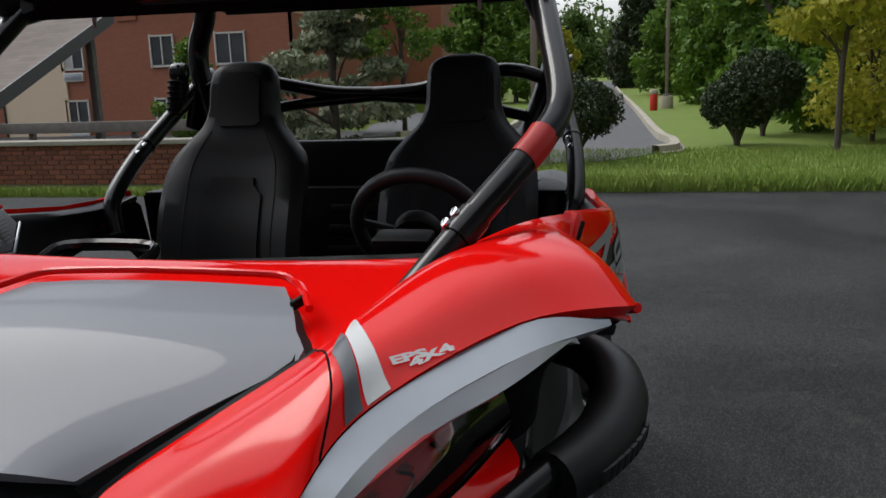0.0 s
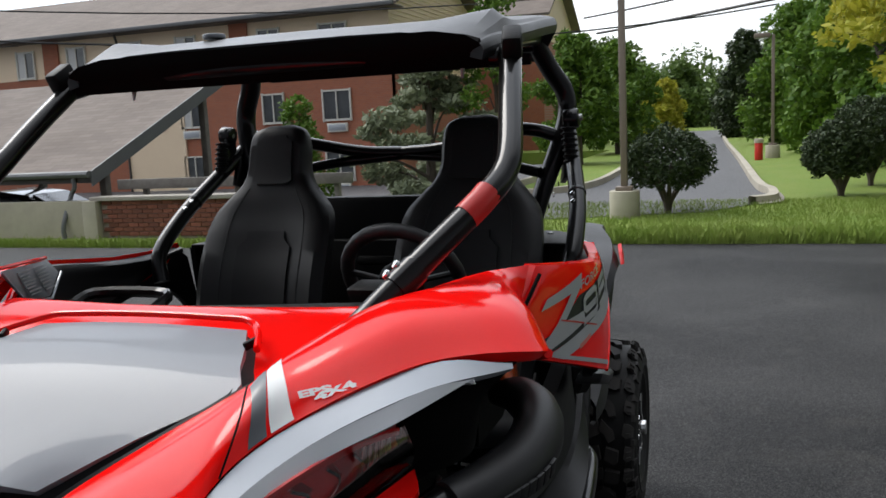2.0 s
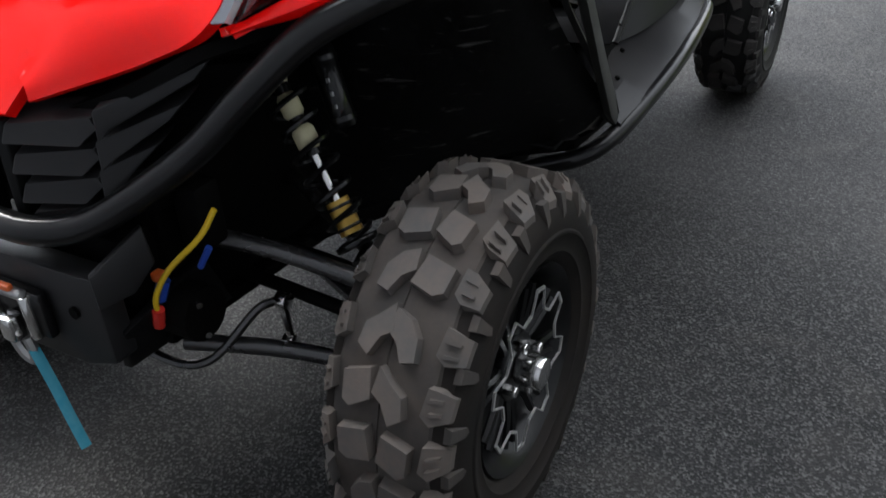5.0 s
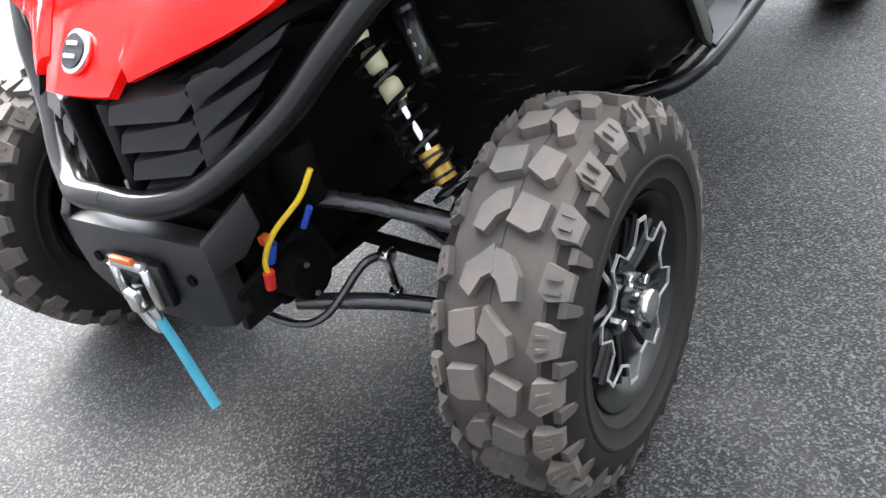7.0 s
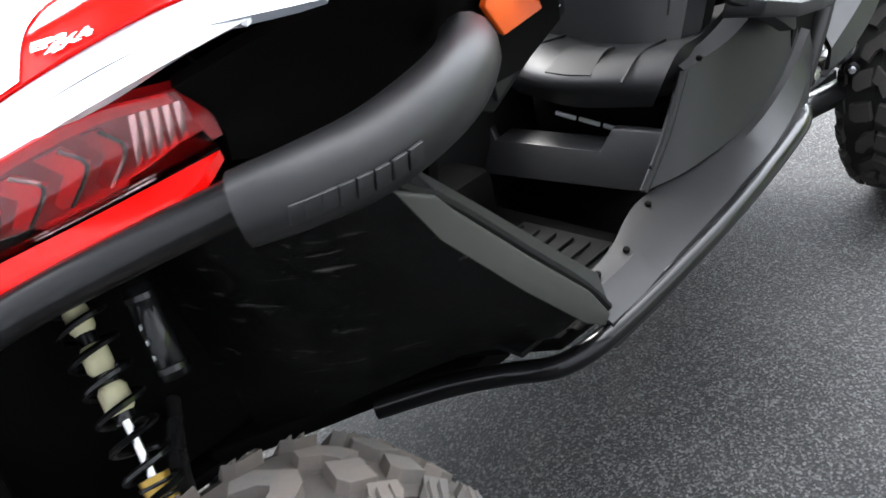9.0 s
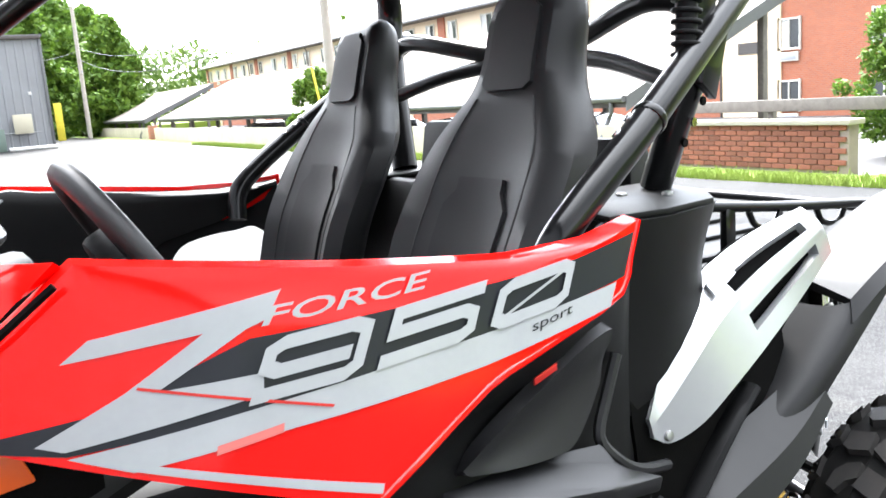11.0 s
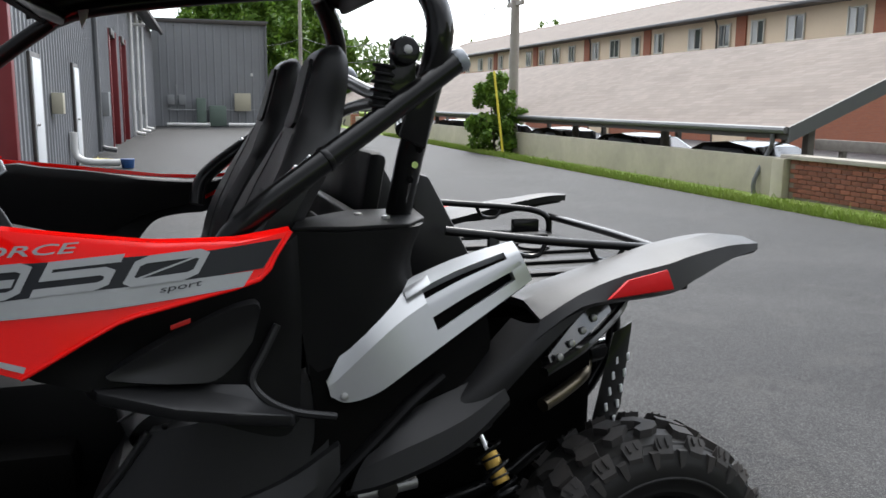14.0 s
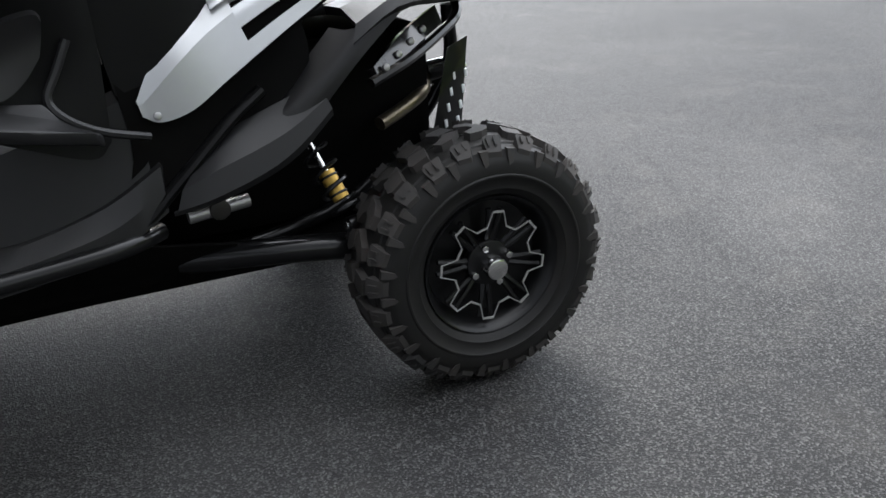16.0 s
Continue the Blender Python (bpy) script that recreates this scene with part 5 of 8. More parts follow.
def tread(R, w, n=12):
    """Crooked centre blocks in pairs and long shoulder blocks, one mesh each."""
    made = []
    rnd = random.Random(5)

    def base_r(y):
        return tread_radius(R, w, y)
    step = 2 * math.pi / n
    for k in range(n):
        for s in (1, -1):
            a = k * step + (step / 2 if s < 0 else 0)
            q = w / 2 * s
            if k % 2:
                blocks = [((0.00, 0.02), (0.10, -0.04), (0.13, 0.10), (0.205, 0.22), (0.17, 0.38), (0.09, 0.34), (0.05, 0.18)),
                          ((0.275, 0.12), (0.385, 0.06), (0.435, 0.34), (0.415, 0.44), (0.31, 0.47))]
            else:
                blocks = [((0.02, 0.10), (0.14, 0.02), (0.17, 0.34), (0.15, 0.46), (0.05, 0.49)),
                          ((0.27, 0.00), (0.355, -0.05), (0.39, 0.10), (0.455, 0.20), (0.44, 0.37), (0.355, 0.34), (0.295, 0.20))]
            blocks += [((0.02, 0.66), (0.125, 0.61), (0.155, 0.74), (0.145, 0.92), (0.05, 0.94), (0.025, 0.80)),
                       ((0.28, 0.70), (0.385, 0.65), (0.415, 0.78), (0.405, 0.95), (0.30, 0.96))]
            for b in blocks:
                mu, mv = sum(p[0] for p in b) / len(b), sum(p[1] for p in b) / len(b)
                b = tuple((mu + (u - mu) * 1.30, mv + (v - mv) * (1.16 if mv < 0.6 else 1.06)) for u, v in b)
                da, dy = rnd.uniform(-0.012, 0.012), rnd.uniform(-0.025, 0.025)
                bm = bmesh.new()
                lug(bm, R, [(a + u + da, q * (v + (dy if v < 0.6 else 0))) for u, v in b], 0.0205 + rnd.uniform(-0.001, 0.0015), base_r)
                if b[0][1] > 0.6:
                    # a raised rim on the top of the shoulder block leaves a shallow slot
                    cu = sum(p[0] for p in b) / len(b)
                    cv = sum(p[1] for p in b) / len(b)
                    for e in (-1, 1):
                        o = [(cu + e * 0.030 - 0.008, cv - 0.07), (cu + e * 0.030 + 0.008, cv - 0.07), (cu + e * 0.030 + 0.008, cv + 0.07), (cu + e * 0.030 - 0.008, cv + 0.07)]
                        lug(bm, R, [(a + u + da, q * v) for u, v in o], 0.0218, base_r)
                bmesh.ops.recalc_face_normals(bm, faces=bm.faces)
                made.append(bm)
    return made


def side_rib(R, w, a):
    """A rib that runs from the shoulder down the outer sidewall."""
    bm = bmesh.new()
    low, top = [], []
    for da, r in ((-0.040, R - 0.030), (0.040, R - 0.030), (0.030, R - 0.058), (0.012, R - 0.070), (-0.030, R - 0.062)):
        y = -w * (0.49 if r < R - 0.05 else 0.455)
        low.append(bm.verts.new((math.cos(a + da) * r, y + 0.006, math.sin(a + da) * r)))
        r2, da2 = r * 0.998, da * 0.85
        top.append(bm.verts.new((math.cos(a + da2) * r2, y - 0.0065, math.sin(a + da2) * r2)))
    bm.faces.new(top)
    for i in range(5):
        j = (i + 1) % 5
        bm.faces.new((low[i], low[j], top[j], top[i]))
    bmesh.ops.recalc_face_normals(bm, faces=bm.faces)
    return bm


def tread_band(R, w):
    """The rolling face of the carcass between the blocks, with its mould line round the middle."""
    bm = bmesh.new()
    prof = []
    for i in range(15):
        y = w / 2 * (-0.80 + 1.6 * i / 14)
        prof.append((tread_radius(R, w, y) + (0.0025 if i not in (0, 14) else -0.006), y))
    prof.insert(8, (tread_radius(R, w, 0) + 0.0025, 0.002))
    prof.insert(8, (tread_radius(R, w, 0) + 0.0052, 0.001))
    n = 72
    rings = [[bm.verts.new((math.cos(2 * math.pi * k / n) * r, y, math.sin(2 * math.pi * k / n) * r)) for r, y in prof] for k in range(n)]
    for k in range(n):
        a, b = rings[k], rings[(k + 1) % n]
        for i in range(len(prof) - 1):
            bm.faces.new((a[i], b[i], b[i + 1], a[i + 1]))
    bmesh.ops.recalc_face_normals(bm, faces=bm.faces)
    return bm


def star(n, tip, valley, y, spin=0.0):
    pts = []
    for k in range(n):
        a = 2 * math.pi * k / n + spin
        for da, r in ((-0.105, tip), (0.105, tip), (0.25, valley), (math.pi * 2 / n - 0.25, valley)):
            pts.append((math.cos(a + da) * r, y, math.sin(a + da) * r))
    return pts


def wheel(at, w, lug_mat, rubber, side, spin):
    """A black alloy wheel with a machined star edge; side: -1 faces the left of the vehicle."""
    R, hub = 0.338, 0.182
    bm = bmesh.new()
    n = 40
    face = -w * 0.40
    prof = [(hub, w * 0.40), (hub - 0.012, w * 0.30), (hub - 0.03, 0.0), (hub - 0.022, face * 0.6), (hub - 0.006, face), (hub + 0.004, face - 0.008), (hub + 0.006, face + 0.006)]
    rings = [[bm.verts.new((math.cos(2 * math.pi * k / n) * r, y, math.sin(2 * math.pi * k / n) * r)) for r, y in prof] for k in range(n)]
    for k in range(n):
        a, b = rings[k], rings[(k + 1) % n]
        for i in range(len(prof) - 1):
            bm.faces.new((a[i], a[i + 1], b[i + 1], b[i]))
    disc(hub - 0.02, 0.012, (0, face * 0.25, 0), (0, 1, 0), 40, bm=bm)
    wh = part("wheel", bm, RIM, car, "gloss black alloy wheel with a machined edge")
    wh.location = at
    wh.rotation_euler = (0, spin, 0 if side < 0 else math.pi)
    part("tyre", tyre(R, w, hub), rubber, wh, "knobbly off-road tyre")
    part("tread_band", tread_band(R, w), BAND if lug_mat is LUG else rubber, wh, "dusty rolling face of the tyre")
    if side < 0:
        for b in tread(R, w):
            part("tread_block", b, lug_mat, wh, "", 25)
        for k in range(24):
            part("side_rib", side_rib(R, w, k * math.pi / 12 + (0.22 if k % 2 else 0.20)), BAND if lug_mat is LUG else lug_mat, wh, "", 25)
    else:
        lugs = bmesh.new()
        for b in tread(R, w):
            join(lugs, b)
        tagged(part("tread", lugs, lug_mat, wh, "deep chevron tread blocks scuffed with brown dust", 25), kind="stuff")
    tips = 8
    sp = bmesh.new()
    outer, inner = star(tips, 0.148, 0.110, face - 0.010), star(tips, 0.1425, 0.1055, face - 0.010)
    for k in range(tips):
        a = 2 * math.pi * k / tips
        for da in (-0.11, 0.11):
            c, s = math.cos(a + da), math.sin(a + da)
            tube([(c * 0.035, face + 0.035, s * 0.035), (c * 0.09, face + 0.020, s * 0.09), (c * 0.148, face + 0.014, s * 0.148)], 0.010, 6, 2, sp, radii=[0.011, 0.008, 0.007])
    part("spokes", sp, RIM, wh)
    eb = bmesh.new()
    a = [eb.verts.new(p) for p in outer]
    b = [eb.verts.new(p) for p in inner]
    c = [eb.verts.new((p[0], p[1] + 0.004, p[2])) for p in outer]
    d = [eb.verts.new((p[0], p[1] + 0.004, p[2])) for p in inner]
    for i in range(len(a)):
        j = (i + 1) % len(a)
        eb.faces.new((a[i], a[j], b[j], b[i]))
        eb.faces.new((a[i], c[i], c[j], a[j]))
        eb.faces.new((b[i], b[j], d[j], d[i]))
        eb.faces.new((c[i], d[i], d[j], c[j]))
    bmesh.ops.recalc_face_normals(eb, faces=eb.faces)
    part("star_edge", eb, MACHINED, wh, "thin machined silver edge", 20)
    part("hub_cap", disc(0.029, 0.05, (0, face - 0.012, 0), (0, 1, 0), 20, 0.006), CHROME, wh, "polished hub cap")
    part("hub", disc(0.062, 0.03, (0, face + 0.03, 0), (0, 1, 0), 20, 0.006), RIM, wh)
    for k in range(4):
        t = math.pi / 2 * k + 0.5
        part("wheel_nut", disc(0.010, 0.03, (math.cos(t) * 0.052, face + 0.008, math.sin(t) * 0.052), (0, 1, 0), 6, 0.002), CHROME, wh)
    return wh


wheel((-1.13, -0.700, 0.337), 0.235, LUG, RUBBER, -1, 0.3)
wheel((-1.13, 0.700, 0.337), 0.235, LUG, RUBBER, 1, 0.8)
wheel((1.158, -0.668, 0.337), 0.240, LUGDARK, RUBBERCLEAN, -1, 0.12)
wheel((1.158, 0.668, 0.337), 0.240, LUGDARK, RUBBERCLEAN, 1, 0.5)

# front bodywork
FI = [V(-1.418, -0.098, 0.860), V(-1.325, -0.140, 0.965), V(-1.165, -0.172, 1.030), V(-0.995, -0.398, 1.158), V(-0.87, -0.44, 1.185), V(-0.74, -0.50, 1.215), V(-0.56, -0.62, 1.245), V(-0.42, -0.712, 1.244)]
FO = [V(-1.436, -0.130, 0.834), V(-1.345, -0.30, 0.885), V(-1.312, -0.398, 0.940), V(-1.232, -0.447, 1.062), V(-1.108, -0.502, 1.127), V(-0.955, -0.672, 1.190), V(-0.80, -0.828, 1.172), V(-0.575, -0.705, 1.095)]
BULGE = [0.008, 0.016, 0.030, 0.036, 0.040, 0.046, 0.030, 0.004]
fender_rows = []
for a, b, k in zip(FI, FO, BULGE):
    fender_rows.append([a, a.lerp(b, 0.33) + V(0, -0.2 * k, k), a.lerp(b, 0.68) + V(-0.1 * k, -0.4 * k, k * 0.95), b])
fender = net(fender_rows)
fend = pair("front_fender", lambda: surface(fender_rows, 7, 6, 0.02), RED, car, "glossy red front fender")
pair("fender_lip", lambda: tube([p + V(0, 0, -0.004) for p in FO[6:]], 0.008, 8, 6), RED, car)
# nose and centre hood
nose_rows = [[V(-1.322, y, 0.968 + 0.006 * c) for y, c in ((-0.142, 0), (-0.05, 1), (0.05, 1), (0.142, 0))],
             [V(-1.368, y, 0.920 + 0.006 * c) for y, c in ((-0.130, 0), (-0.05, 1), (0.05, 1), (0.130, 0))],
             [V(-1.408 - 0.006 * c, y, 0.868) for y, c in ((-0.115, 0), (-0.05, 1), (0.05, 1), (0.115, 0))],
             [V(-1.452 - 0.006 * c, y, 0.815) for y, c in ((-0.088, 0), (-0.04, 1), (0.04, 1), (0.088, 0))]]
part("nose_panel", surface(nose_rows, 5, 5, 0.02, out=(-1, 0, 1)), RED, car, "glossy red nose panel")
hood_rows = [[V(-1.00, -0.40, 1.125), V(-0.98, -0.15, 1.10), V(-0.98, 0.15, 1.10), V(-1.00, 0.40, 1.125)],
             [V(-0.86, -0.435, 1.165), V(-0.85, -0.18, 1.14), V(-0.85, 0.18, 1.14), V(-0.86, 0.435, 1.165)],
             [V(-0.75, -0.48, 1.195), V(-0.75, -0.2, 1.172), V(-0.75, 0.2, 1.172), V(-0.75, 0.48, 1.195)],
             [V(-0.66, -0.50, 1.205), V(-0.64, -0.2, 1.192), V(-0.64, 0.2, 1.192), V(-0.66, 0.50, 1.205)],
             [V(-0.61, -0.50, 1.195), V(-0.59, -0.2, 1.178), V(-0.59, 0.2, 1.178), V(-0.61, 0.50, 1.195)]]
part("hood", surface(hood_rows, 5, 6, 0.02, out=(0, 0, 1)), RED, car, "glossy red hood")
# emblem: a plain ring and bar in place of the maker's mark
em = part("badge", disc(0.037, 0.012, (-1.420, 0, 0.871), (-0.76, 0, 0.65), 24, 0.004), CHROME, car, "round chrome badge")
part("badge_field", disc(0.029, 0.006, (-1.4245, 0, 0.875), (-0.76, 0, 0.65), 24), DARKDECAL, em)
for dz in (-0.009, 0.009):
    part("badge_bar", box((0.004, 0.030, 0.008), (-1.4275 + dz * 0.8, 0, 0.8785 + dz * 0.85), 0.002, (0, 40, 0)), CHROME, em)
# hood scoop
sc_rows = [[V(-1.164, -0.128, 1.037), V(-1.172, -0.05, 1.046), V(-1.172, 0.05, 1.046), V(-1.164, 0.128, 1.037)],
           [V(-1.08, -0.250, 1.094), V(-1.08, -0.08, 1.096), V(-1.08, 0.08, 1.096), V(-1.08, 0.250, 1.094)],
           [V(-0.998, -0.366, 1.140), V(-0.998, -0.12, 1.140), V(-0.998, 0.12, 1.140), V(-0.998, 0.366, 1.140)],
           [V(-0.935, -0.342, 1.163), V(-0.935, -0.11, 1.164), V(-0.935, 0.11, 1.164), V(-0.935, 0.342, 1.163)],
           [V(-0.87, -0.312, 1.178), V(-0.87, -0.1, 1.180), V(-0.87, 0.1, 1.180), V(-0.87, 0.312, 1.178)],
           [V(-0.795, -0.270, 1.188), V(-0.785, -0.1, 1.192), V(-0.785, 0.1, 1.192), V(-0.795, 0.270, 1.188)]]
part("hood_scoop", surface(sc_rows, 3, 5, 0.018, out=(0, 0, 1)), SATIN, car, "grey satin hood scoop")
part("scoop_lip", tube([V(-0.885, -0.345, 1.180), V(-0.83, -0.315, 1.192), V(-0.778, -0.268, 1.200), V(-0.768, -0.2, 1.203), V(-0.762, 0, 1.205), V(-0.768, 0.2, 1.203), V(-0.778, 0.268, 1.200), V(-0.83, 0.315, 1.192), V(-0.885, 0.345, 1.180)], 0.0065, 8, 4), RED, car, "raised red lip behind the scoop")
pair("scoop_hinge", lambda: box((0.035, 0.010, 0.016), (-0.855, -0.318, 1.182), 0.004, (0, -12, -28)), BLACK, car, "small black hinge beside the scoop")
pair("scoop_skirt", lambda: surface([[V(-1.162, -0.124, 1.026), V(-1.165, -0.165, 0.995)], [V(-1.08, -0.248, 1.09), V(-1.085, -0.285, 1.06)], [V(-1.0, -0.36, 1.142), V(-1.0, -0.395, 1.12)], [V(-0.88, -0.316, 1.164), V(-0.88, -0.345, 1.135)], [V(-0.795, -0.268, 1.178), V(-0.79, -0.295, 1.155)]], 3, 2, 0.01), BLACK, car, "black scoop side skirt")
part("nose_trim", surface([[V(-1.318, -0.142, 0.962), V(-1.325, 0, 0.972), V(-1.318, 0.142, 0.962)], [V(-1.24, -0.165, 0.985), V(-1.24, 0, 0.995), V(-1.24, 0.165, 0.985)], [V(-1.14, -0.20, 1.00), V(-1.14, 0, 1.005), V(-1.14, 0.20, 1.00)], [V(-1.0, -0.27, 1.03), V(-1.0, 0, 1.03), V(-1.0, 0.27, 1.03)]], 4, 3, 0.02, out=(0, 0, 1)), TRIMGREY, car, "dark grey plastic trim under the scoop")
pair("valley_panel", lambda: surface([[V(-1.325, -0.133, 0.960), V(-1.327, -0.139, 0.963)], [V(-1.165, -0.150, 0.99), V(-1.168, -0.176, 1.026)], [V(-1.08, -0.25, 1.03), V(-1.08, -0.29, 1.095)], [V(-0.995, -0.36, 1.08), V(-0.997, -0.400, 1.152)]], 4, 2, 0.012), BLACK, car, "black inner panel beside the scoop")
# fender stripes and lettering
for u0, u1, w0, w1, v0, mt, nm in ((3.20, 3.75, 0.09, 0.19, 1.15, SLATEDECAL, "slate grey fender stripe"), (3.41, 3.98, 0.13, 0.18, 1.00, WHITEDECAL, "white fender stripe")):
    def stripe(s, t, u0=u0, u1=u1, w0=w0, w1=w1, v0=v0):
        top = v0 - 0.55 * s
        return (u0 + w0 * s) * (1 - t) + (u1 + w1 * s) * t, top + (2.96 - top) * t
    pair("fender_stripe", lambda e=stripe: on_net(fender, 0, 1, 0, 1, 0.0022, 4, 16, e), mt, car, nm)
seam = lambda: tube([fender(3.06 - 0.08 + 0.42 * j / 10, 0.02 + 2.95 * j / 10, 0.0) for j in range(11)], 0.0016, 6, 1)
pair("panel_gap", seam, SHADOWBLACK, car)
part("lettering", letters("EPS", lambda s, t: fender(4.15 - 0.05 * t + 0.28 * s, 2.60 - 0.19 * t + 0.25 * s, 0.003), 0.05), WHITEDECAL, car, "white EPS lettering")
part("lettering", letters("4X4", lambda s, t: fender(4.30 - 0.05 * t + 0.28 * s, 2.86 - 0.18 * t + 0.11 * s, 0.003), 0.05), WHITEDECAL, car, "white 4X4 lettering")
def inner_wall():
    def border(s, t):
        u = 1.02 + 4.7 * s
        return u, 0.02 + float(np.interp(u, [1.0, 1.2, 2.0, 2.45, 2.95, 3.6, 4.5, 5.7], [0.20, 0.60, 1.28, 1.05, 0.72, 1.0, 1.43, 1.30])) * t
    bm = on_net(fender, 0, 1, 0, 1, 0.004, 26, 6, border)
    bmesh.ops.scale(bm, vec=(1, -1, 1), verts=bm.verts)
    bmesh.ops.reverse_faces(bm, faces=bm.faces)
    return bm


part("inner_fender_panel", inner_wall(), BLACK, car, "black inner panel of the far fender")
# headlight group
SL = [V(-1.288, -0.412, 0.930), V(-1.238, -0.478, 1.035), V(-1.115, -0.562, 1.090), V(-1.035, -0.665, 1.132), V(-0.885, -0.792, 1.160)]
SU = [FO[2], FO[3], FO[4], FO[5], V(-0.878, -0.788, 1.176)]
SM = [a.lerp(b, 0.55) + V(-0.006, -0.012, 0.004) for a, b in zip(SU, SL)]
SM[4] = SU[4].lerp(SL[4], 0.6)
pair("headlight_trim", lambda: surface([[a + V(0, 0, -0.003), b] for a, b in zip(SU, SM)], 6, 3, 0.012), STRIPGREY, car, "light grey headlight brow")
pair("headlight_strip", lambda: surface([[a, b] for a, b in zip(SM[:4] + [SM[4].lerp(SM[3], 0.45)], SL[:4] + [SM[4].lerp(SM[3], 0.43)])], 6, 3, 0.012), STRIPWHITE, car, "bright white daytime light strip")
BT = [V(-1.288, -0.412, 0.926), V(-1.212, -0.507, 0.974), V(-1.09, -0.595, 1.008), V(-0.965, -0.652, 1.033)]
BB = [V(-1.298, -0.400, 0.915), V(-1.218, -0.507, 0.936), V(-1.11, -0.608, 0.968), V(-1.03, -0.668, 1.010)]
LT = [SL[0], SL[1], SL[2].lerp(SL[3], 0.3), V(-0.99, -0.655, 1.105)]
pair("headlight_blade", lambda: surface([[a, a.lerp(b, 0.5) + V(-0.006, -0.012, 0), b] for a, b in zip(BT, BB)], 6, 3, 0.012), RED, car, "glossy red blade under the headlight")
hl = pair("headlight", lambda: surface([[a + V(0.024, 0.028, -0.004), a.lerp(b, 0.5) + V(0.034, 0.039, 0), b + V(0.024, 0.028, 0.004)] for a, b in zip(LT, BT)], 5, 3, 0.012), LAMPDARK, car, "headlight with dark red and chrome interior")
for h, s in zip(hl, (1, -1)):
    def mirrored(bm, s=s):
        if s < 0:
            bmesh.ops.scale(bm, vec=(1, -1, 1), verts=bm.verts)
            bmesh.ops.reverse_faces(bm, faces=bm.faces)
        return bm
    ln = part("lens", mirrored(surface([[a + V(0.004, 0.006, 0), a.lerp(b, 0.5) + V(-0.004, -0.006, 0), b + V(0.004, 0.006, 0)] for a, b in zip(LT, BT)], 5, 3, 0.003)), LENS, h, "clear lamp lens")
    ln.visible_shadow = False
    def inside(i, v, deep):
        return crom(LT, i).lerp(crom(BT, i), v) + V(deep, deep * 1.15, 0)
    part("lamp_band", mirrored(surface([[inside(q, 0.02, 0.004), inside(q, 0.16, 0.008)] for q in (0.1, 0.8, 1.5, 2.2, 2.9)], 4, 2, 0.004)), LAMPRED, h, "bright red upper band")
    for k in range(6):
        i = 0.50 + k * 0.30
        m = (LAMPDARK, LAMPRED, LAMPRED, LAMPRED, LAMPRED, LAMPDARK)[k]
        part("reflector", mirrored(slab([inside(i, 0.24, 0.026), inside(i + 0.22, 0.22, 0.012), inside(i + 0.34, 0.52, 0.016), inside(i + 0.10, 0.90, 0.022), inside(i - 0.08, 0.86, 0.030), inside(i + 0.12, 0.54, 0.024)], (0.004, 0.006, 0), 0.001)), m, h, "curved red reflector facet")
        part("chrome_edge", mirrored(tube([inside(i + 0.21, 0.23, 0.010), inside(i + 0.33, 0.52, 0.013), inside(i + 0.10, 0.88, 0.019)], 0.0028, 6, 4)), CHROME, h, "bright edge of the reflector")
    for k in range(5):
        i = 2.42 + k * 0.10
        a, b = inside(i, 0.22, 0.022), inside(i - 0.10, 0.82, 0.020)
        part("chrome_fin", mirrored(slab([a, a + V(0.007, -0.004, 0), b + V(0.007, -0.004, 0), b], (0.003, 0.008, 0), 0.001)), CHROME, h, "slanted chrome fin")
# Added backing and shroud; near-black colour stands in for the shade behind the lamp.
pair("lamp_back", lambda: surface([[a + V(0.055, 0.065, 0.012), a.lerp(b, 0.5) + V(0.075, 0.085, 0), b + V(0.055, 0.065, -0.030)] for a, b in zip(LT, BT)], 4, 3, 0.01), SHADOWBLACK, car, "black backing added to close the gap behind the headlight")
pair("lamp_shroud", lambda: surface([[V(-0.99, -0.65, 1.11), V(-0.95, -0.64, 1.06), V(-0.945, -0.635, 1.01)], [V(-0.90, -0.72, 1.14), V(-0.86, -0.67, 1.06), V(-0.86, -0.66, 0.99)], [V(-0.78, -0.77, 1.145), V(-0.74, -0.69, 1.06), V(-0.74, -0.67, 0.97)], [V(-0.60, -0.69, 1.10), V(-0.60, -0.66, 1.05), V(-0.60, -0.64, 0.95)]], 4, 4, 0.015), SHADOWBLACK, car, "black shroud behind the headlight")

# flare pad along the front wheel, with the maker's name as a plain bar
pad_line = [V(-0.995, -0.715, 0.990), V(-0.94, -0.755, 0.998), V(-0.87, -0.788, 1.008), V(-0.79, -0.802, 1.028), V(-0.72, -0.785, 1.044), V(-0.668, -0.742, 1.052), V(-0.64, -0.69, 1.045)]
pads = pair("fender_flare", lambda: tube(pad_line, 0.05, 14, 6, radii=[0.041, 0.044, 0.046, 0.045, 0.041, 0.034, 0.020]), GREYPLASTIC, car, "thick black plastic fender flare")
for k in range(8):
    c = crom(pad_line, 0.55 + k * 0.24)
    d = (crom(pad_line, 0.60 + k * 0.24) - c).normalized()
    o = V(-0.20, -0.97, -0.12).normalized() * (0.0425 + 0.0005 * k)
    up = V(-0.05, -0.12, 0.99).normalized()
    part("name_bar", slab([c + o - d * 0.0085 - up * 0.011, c + o + d * 0.0085 - up * 0.011, c + o + d * 0.0115 + up * 0.011, c + o - d * 0.0055 + up * 0.011], V(-0.2, -0.97, -0.12) * 0.006, 0.001), GREYPLASTIC, pads[0], "embossed plain bar")

